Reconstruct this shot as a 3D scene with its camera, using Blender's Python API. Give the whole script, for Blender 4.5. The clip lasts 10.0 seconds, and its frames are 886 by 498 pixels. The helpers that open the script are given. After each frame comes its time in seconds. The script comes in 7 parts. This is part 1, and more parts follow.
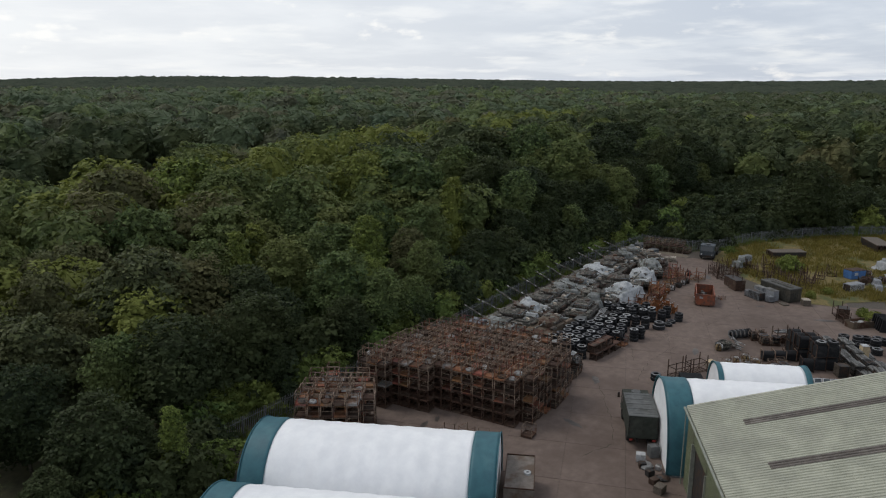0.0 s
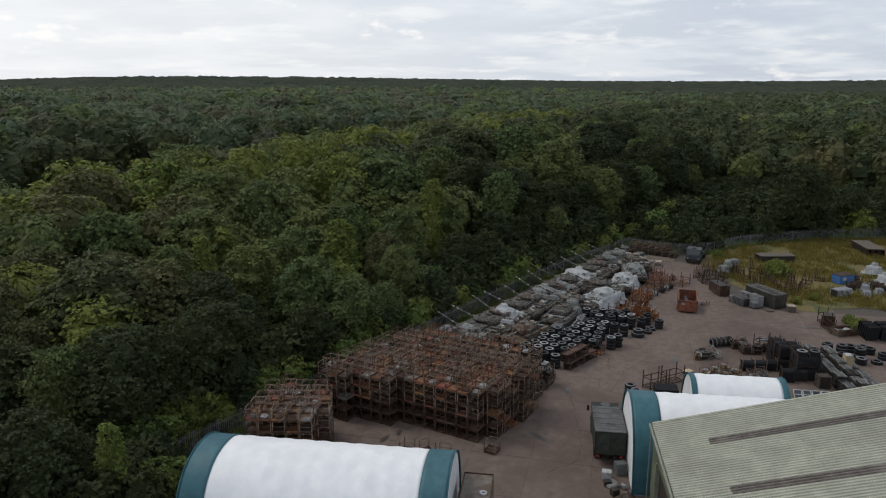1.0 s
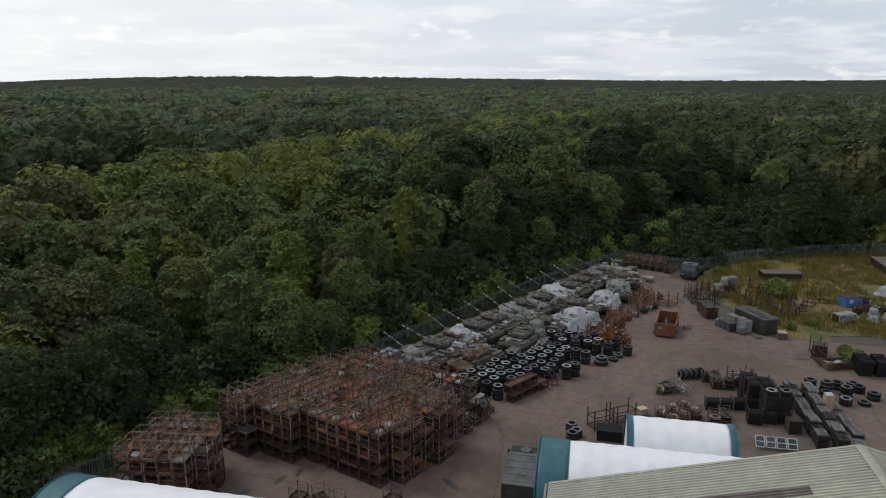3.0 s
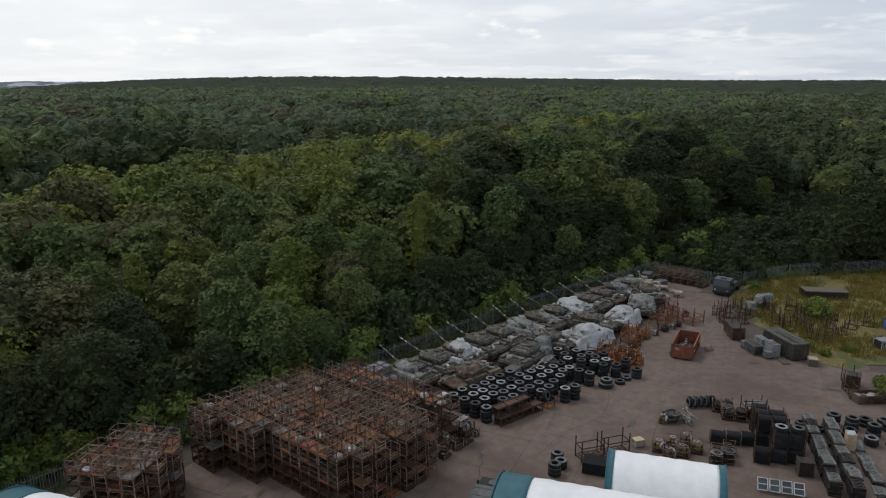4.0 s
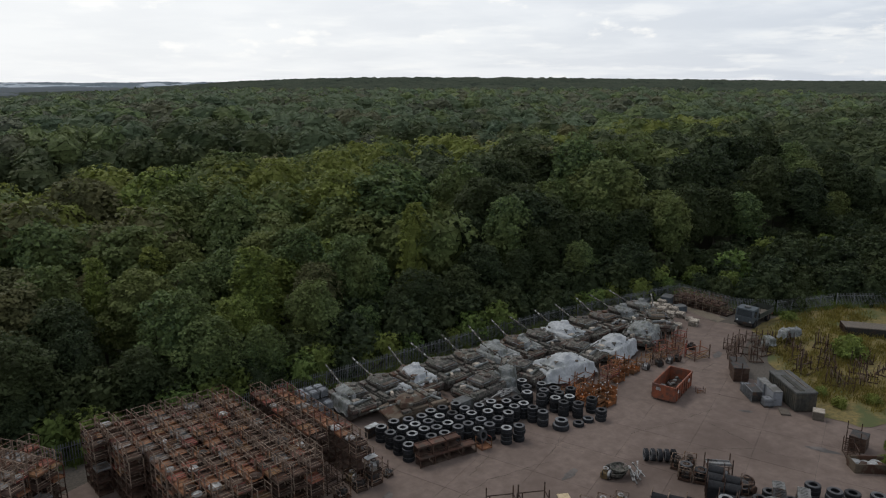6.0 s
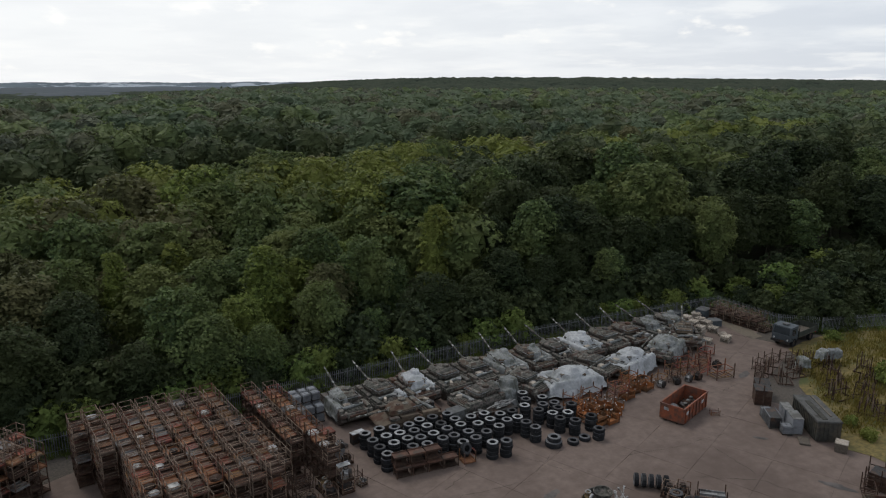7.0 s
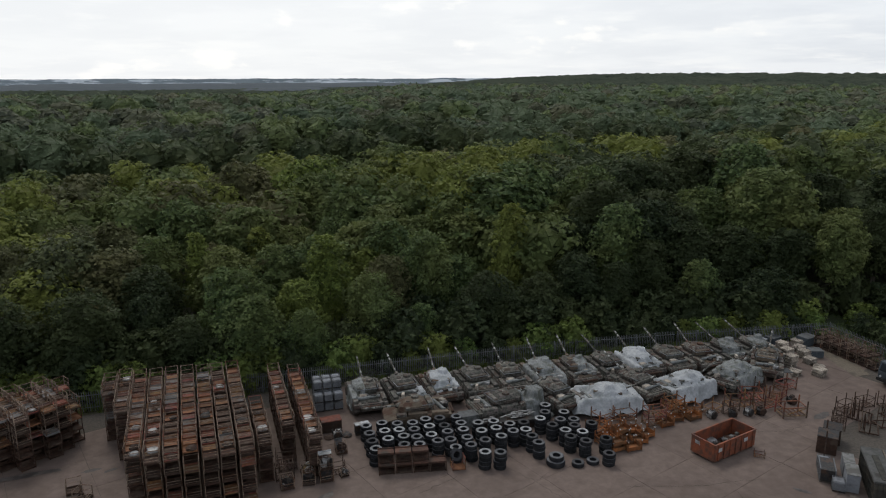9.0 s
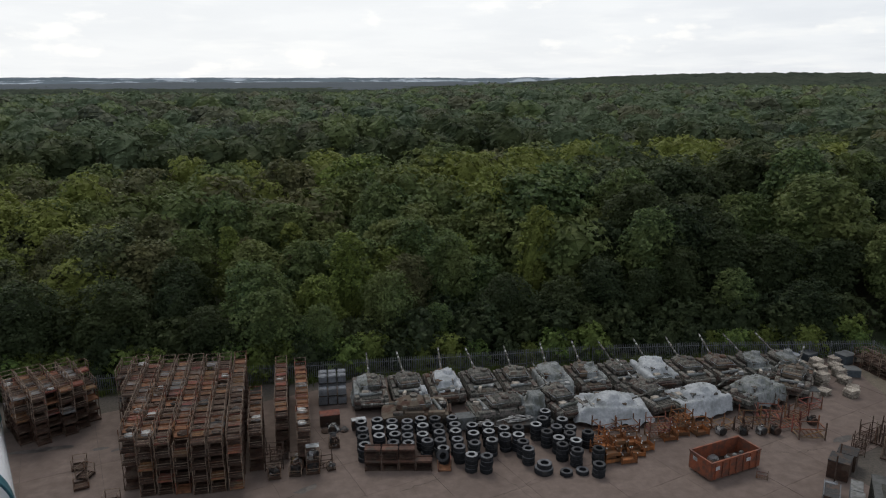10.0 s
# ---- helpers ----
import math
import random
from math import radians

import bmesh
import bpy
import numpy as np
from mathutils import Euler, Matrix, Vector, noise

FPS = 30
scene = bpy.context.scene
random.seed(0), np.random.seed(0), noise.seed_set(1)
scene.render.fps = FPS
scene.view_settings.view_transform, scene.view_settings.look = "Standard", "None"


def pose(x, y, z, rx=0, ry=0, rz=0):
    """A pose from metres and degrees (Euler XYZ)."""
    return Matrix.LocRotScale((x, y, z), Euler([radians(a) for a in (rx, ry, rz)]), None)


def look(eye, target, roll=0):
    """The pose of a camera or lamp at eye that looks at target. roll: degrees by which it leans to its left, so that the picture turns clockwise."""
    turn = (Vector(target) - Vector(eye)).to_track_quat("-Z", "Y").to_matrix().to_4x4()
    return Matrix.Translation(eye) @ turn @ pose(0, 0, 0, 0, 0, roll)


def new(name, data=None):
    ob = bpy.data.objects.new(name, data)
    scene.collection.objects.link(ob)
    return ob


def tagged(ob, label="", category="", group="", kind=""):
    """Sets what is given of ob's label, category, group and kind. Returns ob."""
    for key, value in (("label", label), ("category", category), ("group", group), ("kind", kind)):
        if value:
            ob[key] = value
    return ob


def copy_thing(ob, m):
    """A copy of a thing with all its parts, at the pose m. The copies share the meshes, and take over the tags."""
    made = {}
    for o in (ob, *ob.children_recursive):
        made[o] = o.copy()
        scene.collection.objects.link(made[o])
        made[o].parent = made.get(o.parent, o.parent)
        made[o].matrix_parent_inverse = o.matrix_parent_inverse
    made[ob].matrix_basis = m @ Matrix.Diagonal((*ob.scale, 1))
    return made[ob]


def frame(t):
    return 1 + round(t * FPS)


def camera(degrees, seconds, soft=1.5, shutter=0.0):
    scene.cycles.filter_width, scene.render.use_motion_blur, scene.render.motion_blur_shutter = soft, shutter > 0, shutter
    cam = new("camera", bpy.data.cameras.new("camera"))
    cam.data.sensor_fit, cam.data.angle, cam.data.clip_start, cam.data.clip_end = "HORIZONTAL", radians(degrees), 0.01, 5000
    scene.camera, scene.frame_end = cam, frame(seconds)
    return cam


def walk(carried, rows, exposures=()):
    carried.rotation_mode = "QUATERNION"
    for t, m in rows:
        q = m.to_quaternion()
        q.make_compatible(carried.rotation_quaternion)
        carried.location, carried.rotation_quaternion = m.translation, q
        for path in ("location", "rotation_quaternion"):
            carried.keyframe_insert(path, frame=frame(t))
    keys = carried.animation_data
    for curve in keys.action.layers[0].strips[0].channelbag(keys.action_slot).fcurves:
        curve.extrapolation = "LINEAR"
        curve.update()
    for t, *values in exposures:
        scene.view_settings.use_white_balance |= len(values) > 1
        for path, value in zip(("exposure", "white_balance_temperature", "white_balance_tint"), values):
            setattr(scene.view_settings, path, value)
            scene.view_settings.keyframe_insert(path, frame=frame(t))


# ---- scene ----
cam = camera(64.7, 10.0, soft=1.15)
METRES, EYE, TILT, LEAN, TURN = 80.0, 33.4, -13.5, 0.0, -55.7
ROWS = [
    (0.0, 0.0, 0.0, 0.0, -0.0, 0.0, -0.0),
    (0.5, 0.0217, 0.0172, 0.0034, 0.03, 0.01, -0.01),
    (1.0, 0.0475, 0.0346, 0.0087, 0.07, -0.0, -0.01),
    (1.5, 0.0789, 0.0541, 0.0139, 0.5, -0.01, -0.11),
    (2.0, 0.1184, 0.0764, 0.0202, 1.2, 0.0, -0.23),
    (2.5, 0.1586, 0.0994, 0.0276, 2.1, -0.02, -0.44),
    (4.0, 0.2939, 0.1794, 0.0556, 9.06, -0.21, -2.05),
    (4.5, 0.3438, 0.2112, 0.0653, 11.9, -0.32, -2.7),
    (5.0, 0.3899, 0.2419, 0.0745, 14.26, -0.43, -3.25),
    (5.5, 0.4362, 0.2733, 0.0835, 15.46, -0.49, -3.56),
    (7.0, 0.574, 0.3672, 0.1063, 23.88, -1.15, -5.44),
    (7.5, 0.6172, 0.397, 0.1113, 27.5, -1.53, -6.25),
    (8.0, 0.6596, 0.4273, 0.1176, 31.08, -2.0, -6.97),
    (8.5, 0.7025, 0.4608, 0.1262, 34.99, -2.62, -7.72),
    (9.0, 0.7403, 0.4936, 0.1335, 39.24, -3.32, -8.5),
    (9.5, 0.7765, 0.527, 0.1419, 43.24, -4.0, -9.24),
    (10.0, 0.812, 0.5595, 0.1508, 45.94, -4.44, -9.76),
]
walk(cam, [(t, pose(0, 0, EYE, TILT, LEAN, TURN) @ pose(METRES * x, METRES * y, METRES * z, 90 + pitch, roll, yaw)) for t, x, y, z, yaw, pitch, roll in ROWS])

# ---- daylight: bright overcast sky, weak wide sun ----
SUN_EL, SUN_AZ = 56.0, 98.0          # degrees; azimuth counter-clockwise from +x
world = bpy.data.worlds.new("sky")
scene.world = world
world.use_nodes = True
wn, wl = world.node_tree.nodes, world.node_tree.links
wn.clear()
w_out = wn.new("ShaderNodeOutputWorld")
w_back = wn.new("ShaderNodeBackground")
w_sky = wn.new("ShaderNodeTexSky")
w_sky.sky_type = "NISHITA"
w_sky.sun_disc = False
w_sky.sun_elevation = radians(SUN_EL)
w_sky.sun_rotation = radians(90 - SUN_AZ)
w_dim = wn.new("ShaderNodeMix")
w_dim.data_type, w_dim.blend_type = "RGBA", "MULTIPLY"
w_dim.inputs["Factor"].default_value = 1.0
w_dim.inputs["B"].default_value = (0.1, 0.1, 0.1, 1)
w_co = wn.new("ShaderNodeTexCoord")


# places on a flat cloud layer, so that the cloud closes up towards the horizon
w_flat = wn.new("ShaderNodeSeparateXYZ")
w_lift = wn.new("ShaderNodeMath")
w_lift.operation = "ADD"
w_lift.inputs[1].default_value = 0.11
w_layer = wn.new("ShaderNodeVectorMath")
w_layer.operation = "DIVIDE"
w_three = wn.new("ShaderNodeCombineXYZ")
wl.new(w_co.outputs["Generated"], w_flat.inputs["Vector"])
wl.new(w_flat.outputs["Z"], w_lift.inputs[0])
for axis in ("X", "Y", "Z"):
    wl.new(w_lift.outputs[0], w_three.inputs[axis])
wl.new(w_co.outputs["Generated"], w_layer.inputs[0])
wl.new(w_three.outputs["Vector"], w_layer.inputs[1])


def sky_noise(scale, stretch, detail, low, high, layer=False):
    """Cloud pattern over the sky, 0 to 1; on the flat layer, or on the sphere flattened by stretch."""
    mp = wn.new("ShaderNodeMapping")
    mp.inputs["Scale"].default_value = (1.0, 1.0, stretch)
    no = wn.new("ShaderNodeTexNoise")
    no.inputs["Scale"].default_value, no.inputs["Detail"].default_value, no.inputs["Roughness"].default_value = scale, detail, 0.55
    mr = wn.new("ShaderNodeMapRange")
    mr.interpolation_type = "SMOOTHSTEP"
    mr.inputs["From Min"].default_value, mr.inputs["From Max"].default_value = low, high
    wl.new((w_layer.outputs["Vector"] if layer else w_co.outputs["Generated"]), mp.inputs["Vector"])
    wl.new(mp.outputs["Vector"], no.inputs["Vector"])
    wl.new(no.outputs["Fac"], mr.inputs["Value"])
    return mr.outputs["Result"]


def sky_mix(fac, a, b):
    mx = wn.new("ShaderNodeMix")
    mx.data_type = "RGBA"
    for key, value in (("Factor", fac), ("A", a), ("B", b)):
        if isinstance(value, (tuple, float)):
            mx.inputs[key].default_value = value
        else:
            wl.new(value, mx.inputs[key])
    return mx.outputs["Result"]


wl.new(w_sky.outputs["Color"], w_dim.inputs["A"])
veil = sky_mix(sky_noise(0.9, 1.0, 6, 0.36, 0.64, True), (0.64, 0.70, 0.80, 1), (0.80, 0.85, 0.925, 1))
streaks = sky_mix(sky_noise(1.5, 1.0, 5, 0.5, 0.72, True), veil, (0.9, 0.93, 0.97, 1))
puffs = sky_mix(sky_noise(10.0, 2.6, 7, 0.58, 0.68), streaks, (1.02, 1.02, 1.02, 1))
base_sky = sky_mix(0.9, w_dim.outputs["Result"], puffs)
# thinner cloud towards the hidden sun
w_dot = wn.new("ShaderNodeVectorMath")
w_dot.operation = "DOT_PRODUCT"
w_dot.inputs[1].default_value = (math.cos(radians(SUN_AZ)), math.sin(radians(SUN_AZ)), 0.25)
w_glow = wn.new("ShaderNodeMapRange")
w_glow.inputs["From Min"].default_value, w_glow.inputs["From Max"].default_value = 0.1, 1.0
w_glow.inputs["To Min"].default_value, w_glow.inputs["To Max"].default_value = 0.0, 0.62
wl.new(w_co.outputs["Generated"], w_dot.inputs[0])
wl.new(w_dot.outputs["Value"], w_glow.inputs["Value"])
bright = sky_mix(w_glow.outputs["Result"], base_sky, (1.12, 1.12, 1.10, 1))
# the cloud overhead is thicker and greyer than the bright rim of the sky
w_sep = wn.new("ShaderNodeSeparateXYZ")
w_top = wn.new("ShaderNodeMapRange")
w_top.inputs["From Min"].default_value, w_top.inputs["From Max"].default_value = 0.2, 0.8
wl.new(w_co.outputs["Generated"], w_sep.inputs["Vector"])
wl.new(w_sep.outputs["Z"], w_top.inputs["Value"])
grey = wn.new("ShaderNodeMix")
grey.data_type, grey.blend_type = "RGBA", "MULTIPLY"
grey.inputs["B"].default_value = (0.78, 0.79, 0.81, 1)
wl.new(w_top.outputs["Result"], grey.inputs["Factor"])
wl.new(bright, grey.inputs["A"])
wl.new(grey.outputs["Result"], w_back.inputs["Color"])
w_back.inputs["Strength"].default_value = 0.95
wl.new(w_back.outputs["Background"], w_out.inputs["Surface"])

sun = new("sun", bpy.data.lights.new("sun", "SUN"))
sun.data.energy = 1.15
sun.data.angle = radians(20)
sun.data.color = (1.0, 0.96, 0.9)
sx, sy, sz = (math.cos(radians(SUN_AZ)) * math.cos(radians(SUN_EL)), math.sin(radians(SUN_AZ)) * math.cos(radians(SUN_EL)), math.sin(radians(SUN_EL)))
sun.matrix_world = look((sx * 200, sy * 200, sz * 200), (0, 0, 0))

# ---- materials ----
def surface(name, a, b, scale=3.0, rough=0.8, bump=0.15, metal=0.0, c=None, cscale=0.5, cut=(0.5, 0.62), vary=0.0, hue=0.0, spec=0.4, local=False, dist=0.02):
    """Two-scale procedural surface: colours a and b by fine noise, c in larger patches, vary: brightness from thing to thing."""
    m = bpy.data.materials.new(name)
    m.use_nodes = True
    n, l = m.node_tree.nodes, m.node_tree.links
    p = n["Principled BSDF"]
    p.inputs["Roughness"].default_value = rough
    p.inputs["Metallic"].default_value = metal
    p.inputs["Specular IOR Level"].default_value = spec
    if local:
        co = n.new("ShaderNodeTexCoord").outputs["Object"]
    else:
        co = n.new("ShaderNodeNewGeometry").outputs["Position"]
    fine = n.new("ShaderNodeTexNoise")
    fine.inputs["Scale"].default_value = scale
    fine.inputs["Detail"].default_value = 6
    fine.inputs["Roughness"].default_value = 0.65
    l.new(co, fine.inputs["Vector"])
    ramp = n.new("ShaderNodeValToRGB")
    ramp.color_ramp.elements[0].position, ramp.color_ramp.elements[0].color = 0.35, (*a, 1)
    ramp.color_ramp.elements[1].position, ramp.color_ramp.elements[1].color = 0.66, (*b, 1)
    l.new(fine.outputs["Fac"], ramp.inputs["Fac"])
    out = ramp.outputs["Color"]
    if c:
        wide = n.new("ShaderNodeTexNoise")
        wide.inputs["Scale"].default_value = cscale
        wide.inputs["Detail"].default_value = 5
        wide.inputs["Roughness"].default_value = 0.6
        l.new(co, wide.inputs["Vector"])
        step = n.new("ShaderNodeMapRange")
        step.inputs["From Min"].default_value, step.inputs["From Max"].default_value = cut
        l.new(wide.outputs["Fac"], step.inputs["Value"])
        mix = n.new("ShaderNodeMix")
        mix.data_type = "RGBA"
        l.new(step.outputs["Result"], mix.inputs["Factor"])
        l.new(out, mix.inputs["A"])
        mix.inputs["B"].default_value = (*c, 1)
        out = mix.outputs["Result"]
    if vary or hue:
        info = n.new("ShaderNodeObjectInfo")
        hsv = n.new("ShaderNodeHueSaturation")
        ra = n.new("ShaderNodeMapRange")
        ra.inputs["To Min"].default_value, ra.inputs["To Max"].default_value = 1 - vary, 1 + vary
        l.new(info.outputs["Random"], ra.inputs["Value"])
        l.new(ra.outputs["Result"], hsv.inputs["Value"])
        if hue:
            mul = n.new("ShaderNodeMath")
            mul.operation = "MULTIPLY"
            mul.inputs[1].default_value = 7.31
            fr = n.new("ShaderNodeMath")
            fr.operation = "FRACT"
            rb = n.new("ShaderNodeMapRange")
            rb.inputs["To Min"].default_value, rb.inputs["To Max"].default_value = 0.5 - hue, 0.5 + hue
            l.new(info.outputs["Random"], mul.inputs[0])
            l.new(mul.outputs[0], fr.inputs[0])
            l.new(fr.outputs[0], rb.inputs["Value"])
            l.new(rb.outputs["Result"], hsv.inputs["Hue"])
        l.new(out, hsv.inputs["Color"])
        out = hsv.outputs["Color"]
    l.new(out, p.inputs["Base Color"])
    if bump:
        bp = n.new("ShaderNodeBump")
        bp.inputs["Strength"].default_value = bump
        bp.inputs["Distance"].default_value = dist
        l.new(fine.outputs["Fac"], bp.inputs["Height"])
        l.new(bp.outputs["Normal"], p.inputs["Normal"])
    return m


def foliage(name, dark, light, warm, patch=0.12, isle=True):
    """Leaves: colour from clump to clump and from tree to tree, some light through the leaf."""
    m = bpy.data.materials.new(name)
    m.use_nodes = True
    n, l = m.node_tree.nodes, m.node_tree.links
    p = n["Principled BSDF"]
    p.inputs["Roughness"].default_value = 0.6
    p.inputs["Specular IOR Level"].default_value = 0.1 if isle else 0.0
    geo = n.new("ShaderNodeNewGeometry")
    info = n.new("ShaderNodeObjectInfo")
    ramp = n.new("ShaderNodeValToRGB")
    ramp.color_ramp.elements[0].position, ramp.color_ramp.elements[0].color = 0.0, (*dark, 1)
    ramp.color_ramp.elements[1].position, ramp.color_ramp.elements[1].color = 1.0, (*light, 1)
    if isle:
        l.new(geo.outputs["Random Per Island"], ramp.inputs["Fac"])
    else:
        spots = n.new("ShaderNodeTexNoise")
        spots.inputs["Scale"].default_value, spots.inputs["Detail"].default_value = 0.16, 7
        l.new(geo.outputs["Position"], spots.inputs["Vector"])
        sr = n.new("ShaderNodeMapRange")
        sr.inputs["From Min"].default_value, sr.inputs["From Max"].default_value = 0.3, 0.7
        l.new(spots.outputs["Fac"], sr.inputs["Value"])
        cells = n.new("ShaderNodeTexVoronoi")
        cells.inputs["Scale"].default_value = 0.085
        l.new(geo.outputs["Position"], cells.inputs["Vector"])
        both = n.new("ShaderNodeMix")
        both.data_type = "RGBA"
        both.inputs["Factor"].default_value = 0.6
        l.new(sr.outputs["Result"], both.inputs["A"])
        l.new(cells.outputs["Color"], both.inputs["B"])
        l.new(both.outputs["Result"], ramp.inputs["Fac"])
        rough = n.new("ShaderNodeBump")
        rough.inputs["Strength"].default_value, rough.inputs["Distance"].default_value = 1.0, 2.5
        l.new(spots.outputs["Fac"], rough.inputs["Height"])
        l.new(rough.outputs["Normal"], p.inputs["Normal"])
    if isle:
        twigs = n.new("ShaderNodeTexNoise")
        twigs.inputs["Scale"].default_value, twigs.inputs["Detail"].default_value = 1.3, 5
        l.new(geo.outputs["Position"], twigs.inputs["Vector"])
        relief = n.new("ShaderNodeBump")
        relief.inputs["Strength"].default_value, relief.inputs["Distance"].default_value = 0.9, 0.5
        l.new(twigs.outputs["Fac"], relief.inputs["Height"])
        l.new(relief.outputs["Normal"], p.inputs["Normal"])
    wide = n.new("ShaderNodeTexNoise")
    wide.inputs["Scale"].default_value = patch
    wide.inputs["Detail"].default_value = 3
    l.new(geo.outputs["Position"], wide.inputs["Vector"])
    add = n.new("ShaderNodeMath")
    add.operation = "MULTIPLY_ADD"
    add.inputs[1].default_value = 0.5
    l.new(info.outputs["Random"], add.inputs[0])
    l.new(wide.outputs["Fac"], add.inputs[2])
    step = n.new("ShaderNodeMapRange")
    step.inputs["From Min"].default_value, step.inputs["From Max"].default_value = 0.55, 1.0
    l.new(add.outputs[0], step.inputs["Value"])
    mix = n.new("ShaderNodeMix")
    mix.data_type = "RGBA"
    l.new(step.outputs["Result"], mix.inputs["Factor"])
    l.new(ramp.outputs["Color"], mix.inputs["A"])
    mix.inputs["B"].default_value = (*warm, 1)
    clump = n.new("ShaderNodeTexNoise")
    clump.inputs["Scale"].default_value, clump.inputs["Detail"].default_value = 0.55, 4
    l.new(geo.outputs["Position"], clump.inputs["Vector"])
    span = n.new("ShaderNodeMapRange")
    span.inputs["From Min"].default_value, span.inputs["From Max"].default_value = 0.3, 0.7
    span.inputs["To Min"].default_value, span.inputs["To Max"].default_value = 0.8, 1.2
    l.new(clump.outputs["Fac"], span.inputs["Value"])
    tone = n.new("ShaderNodeHueSaturation")
    l.new(span.outputs["Result"], tone.inputs["Value"])
    l.new(mix.outputs["Result"], tone.inputs["Color"])
    l.new(tone.outputs["Color"], p.inputs["Base Color"])
    tr = n.new("ShaderNodeBsdfTranslucent")
    l.new(tone.outputs["Color"], tr.inputs["Color"])
    sh = n.new("ShaderNodeMixShader")
    sh.inputs["Fac"].default_value = 0.28
    l.new(p.outputs["BSDF"], sh.inputs[1])
    l.new(tr.outputs["BSDF"], sh.inputs[2])
    l.new(sh.outputs["Shader"], n["Material Output"].inputs["Surface"])
    return m


MAT_STAIN = surface("oily_wet_concrete", (0.033, 0.027, 0.024), (0.06, 0.051, 0.045), 1.5, 0.55, 0.1, c=(0.09, 0.075, 0.066), cscale=0.8)
MAT_CRACK = surface("dirt_filled_crack", (0.03, 0.026, 0.02), (0.05, 0.046, 0.03), 5, 0.95, 0.2)
MAT_SOIL = surface("forest_soil", (0.0378, 0.0378, 0.02016), (0.0756, 0.0693, 0.0378), 1.2, 0.95, 0.4, c=(0.063, 0.0882, 0.0315), cscale=0.15)
MAT_CONCRETE = surface("yard_concrete", (0.1081, 0.0796, 0.0655), (0.1547, 0.1152, 0.0973), 0.9, 0.9, 0.1, c=(0.0803, 0.0567, 0.0460), cscale=0.10, cut=(0.46, 0.72), vary=0.03)
MAT_JOINT = surface("joint_dirt", (0.05, 0.043, 0.036), (0.09, 0.076, 0.062), 4, 0.95, 0.3)
MAT_SAND = surface("pale_gravel", (0.105, 0.08625, 0.06375), (0.15, 0.1237, 0.09375), 4, 0.95, 0.3, c=(0.075, 0.06375, 0.04875), cscale=0.4)
MAT_GRASS = surface("dry_grass_ground", (0.0820, 0.0695, 0.0235), (0.1860, 0.1389, 0.0481), 2.0, 0.95, 0.4, c=(0.0601, 0.0695, 0.0213), cscale=0.2)
MAT_RUST = surface("rusted_steel", (0.0973, 0.03832, 0.0217), (0.2027, 0.08477, 0.04408), 3.5, 0.9, 0.3, c=(0.0973, 0.06265, 0.04747), cscale=0.9, vary=0.5, hue=0.03)
# Dark rust; on lower stillage tiers its darkness stands in for shade.
MAT_RUST_D = surface("dark_rusted_and_shaded_steel", (0.0257, 0.01371, 0.009422), (0.05998, 0.02999, 0.01799), 3.5, 0.9, 0.3, c=(0.06854, 0.04712, 0.03427), cscale=1.2, vary=0.35)
MAT_POST = surface("weathered_post_steel", (0.1228, 0.0849, 0.0634), (0.2310, 0.1766, 0.1331), 5, 0.85, 0.2, c=(0.0866, 0.0373, 0.0190), cscale=1.4, vary=0.3)
MAT_ORANGE_B = surface("orange_brown_rust", (0.165, 0.07013, 0.033), (0.264, 0.1238, 0.06188), 3, 0.85, 0.2, c=(0.1073, 0.0495, 0.02888), cscale=0.9, vary=0.25)
MAT_GREYRUST = surface("grey_rusty_paint", (0.1125, 0.1087, 0.105), (0.195, 0.1875, 0.1837), 3, 0.8, 0.2, c=(0.1125, 0.06375, 0.04125), cscale=0.9, vary=0.25)
MAT_ORANGE = surface("orange_painted_steel", (0.1711, 0.06025, 0.01807), (0.2852, 0.1004, 0.02747), 3, 0.8, 0.2, c=(0.1141, 0.05523, 0.02313), cscale=0.7, cut=(0.45, 0.6), vary=0.4)
MAT_SKIP = surface("scuffed_orange_skip_paint", (0.18, 0.0495, 0.0234), (0.252, 0.0765, 0.0342), 4, 0.65, 0.15, c=(0.099, 0.045, 0.0315), cscale=1.3, cut=(0.44, 0.6))
MAT_DARKSTEEL = surface("dark_oily_steel", (0.01487, 0.01487, 0.01606), (0.04165, 0.03927, 0.03689), 6, 0.6, 0.3, 0.3, c=(0.0595, 0.0357, 0.0238), cscale=1.5, vary=0.3)
MAT_GREYSTEEL = surface("grey_galvanised_steel", (0.13, 0.14, 0.15), (0.23, 0.24, 0.25), 4, 0.55, 0.1, 0.5, vary=0.15)
MAT_ALLOY = surface("bare_alloy", (0.204, 0.204, 0.204), (0.34, 0.34, 0.3332), 5, 0.5, 0.15, 0.4, c=(0.0816, 0.0748, 0.068), cscale=1.6, vary=0.2)
MAT_TYRE = surface("tyre_rubber", (0.0128, 0.0136, 0.0152), (0.0256, 0.0264, 0.0288), 7, 0.9, 0.25, c=(0.044, 0.0424, 0.04), cscale=1.5, cut=(0.55, 0.75), vary=0.3, spec=0.15)
MAT_WALL_P = surface("pale_tyre_sidewall", (0.1445, 0.1481, 0.1517), (0.2601, 0.2637, 0.2673), 5, 0.85, 0.2, c=(0.1011, 0.1011, 0.1047), cscale=1.4, cut=(0.5, 0.65), vary=0.3)
MAT_WALL = surface("dusty_tyre_sidewall", (0.05, 0.052, 0.056), (0.12, 0.122, 0.126), 5, 0.85, 0.2, c=(0.045, 0.045, 0.048), cscale=0.45, cut=(0.42, 0.55), vary=0.75)
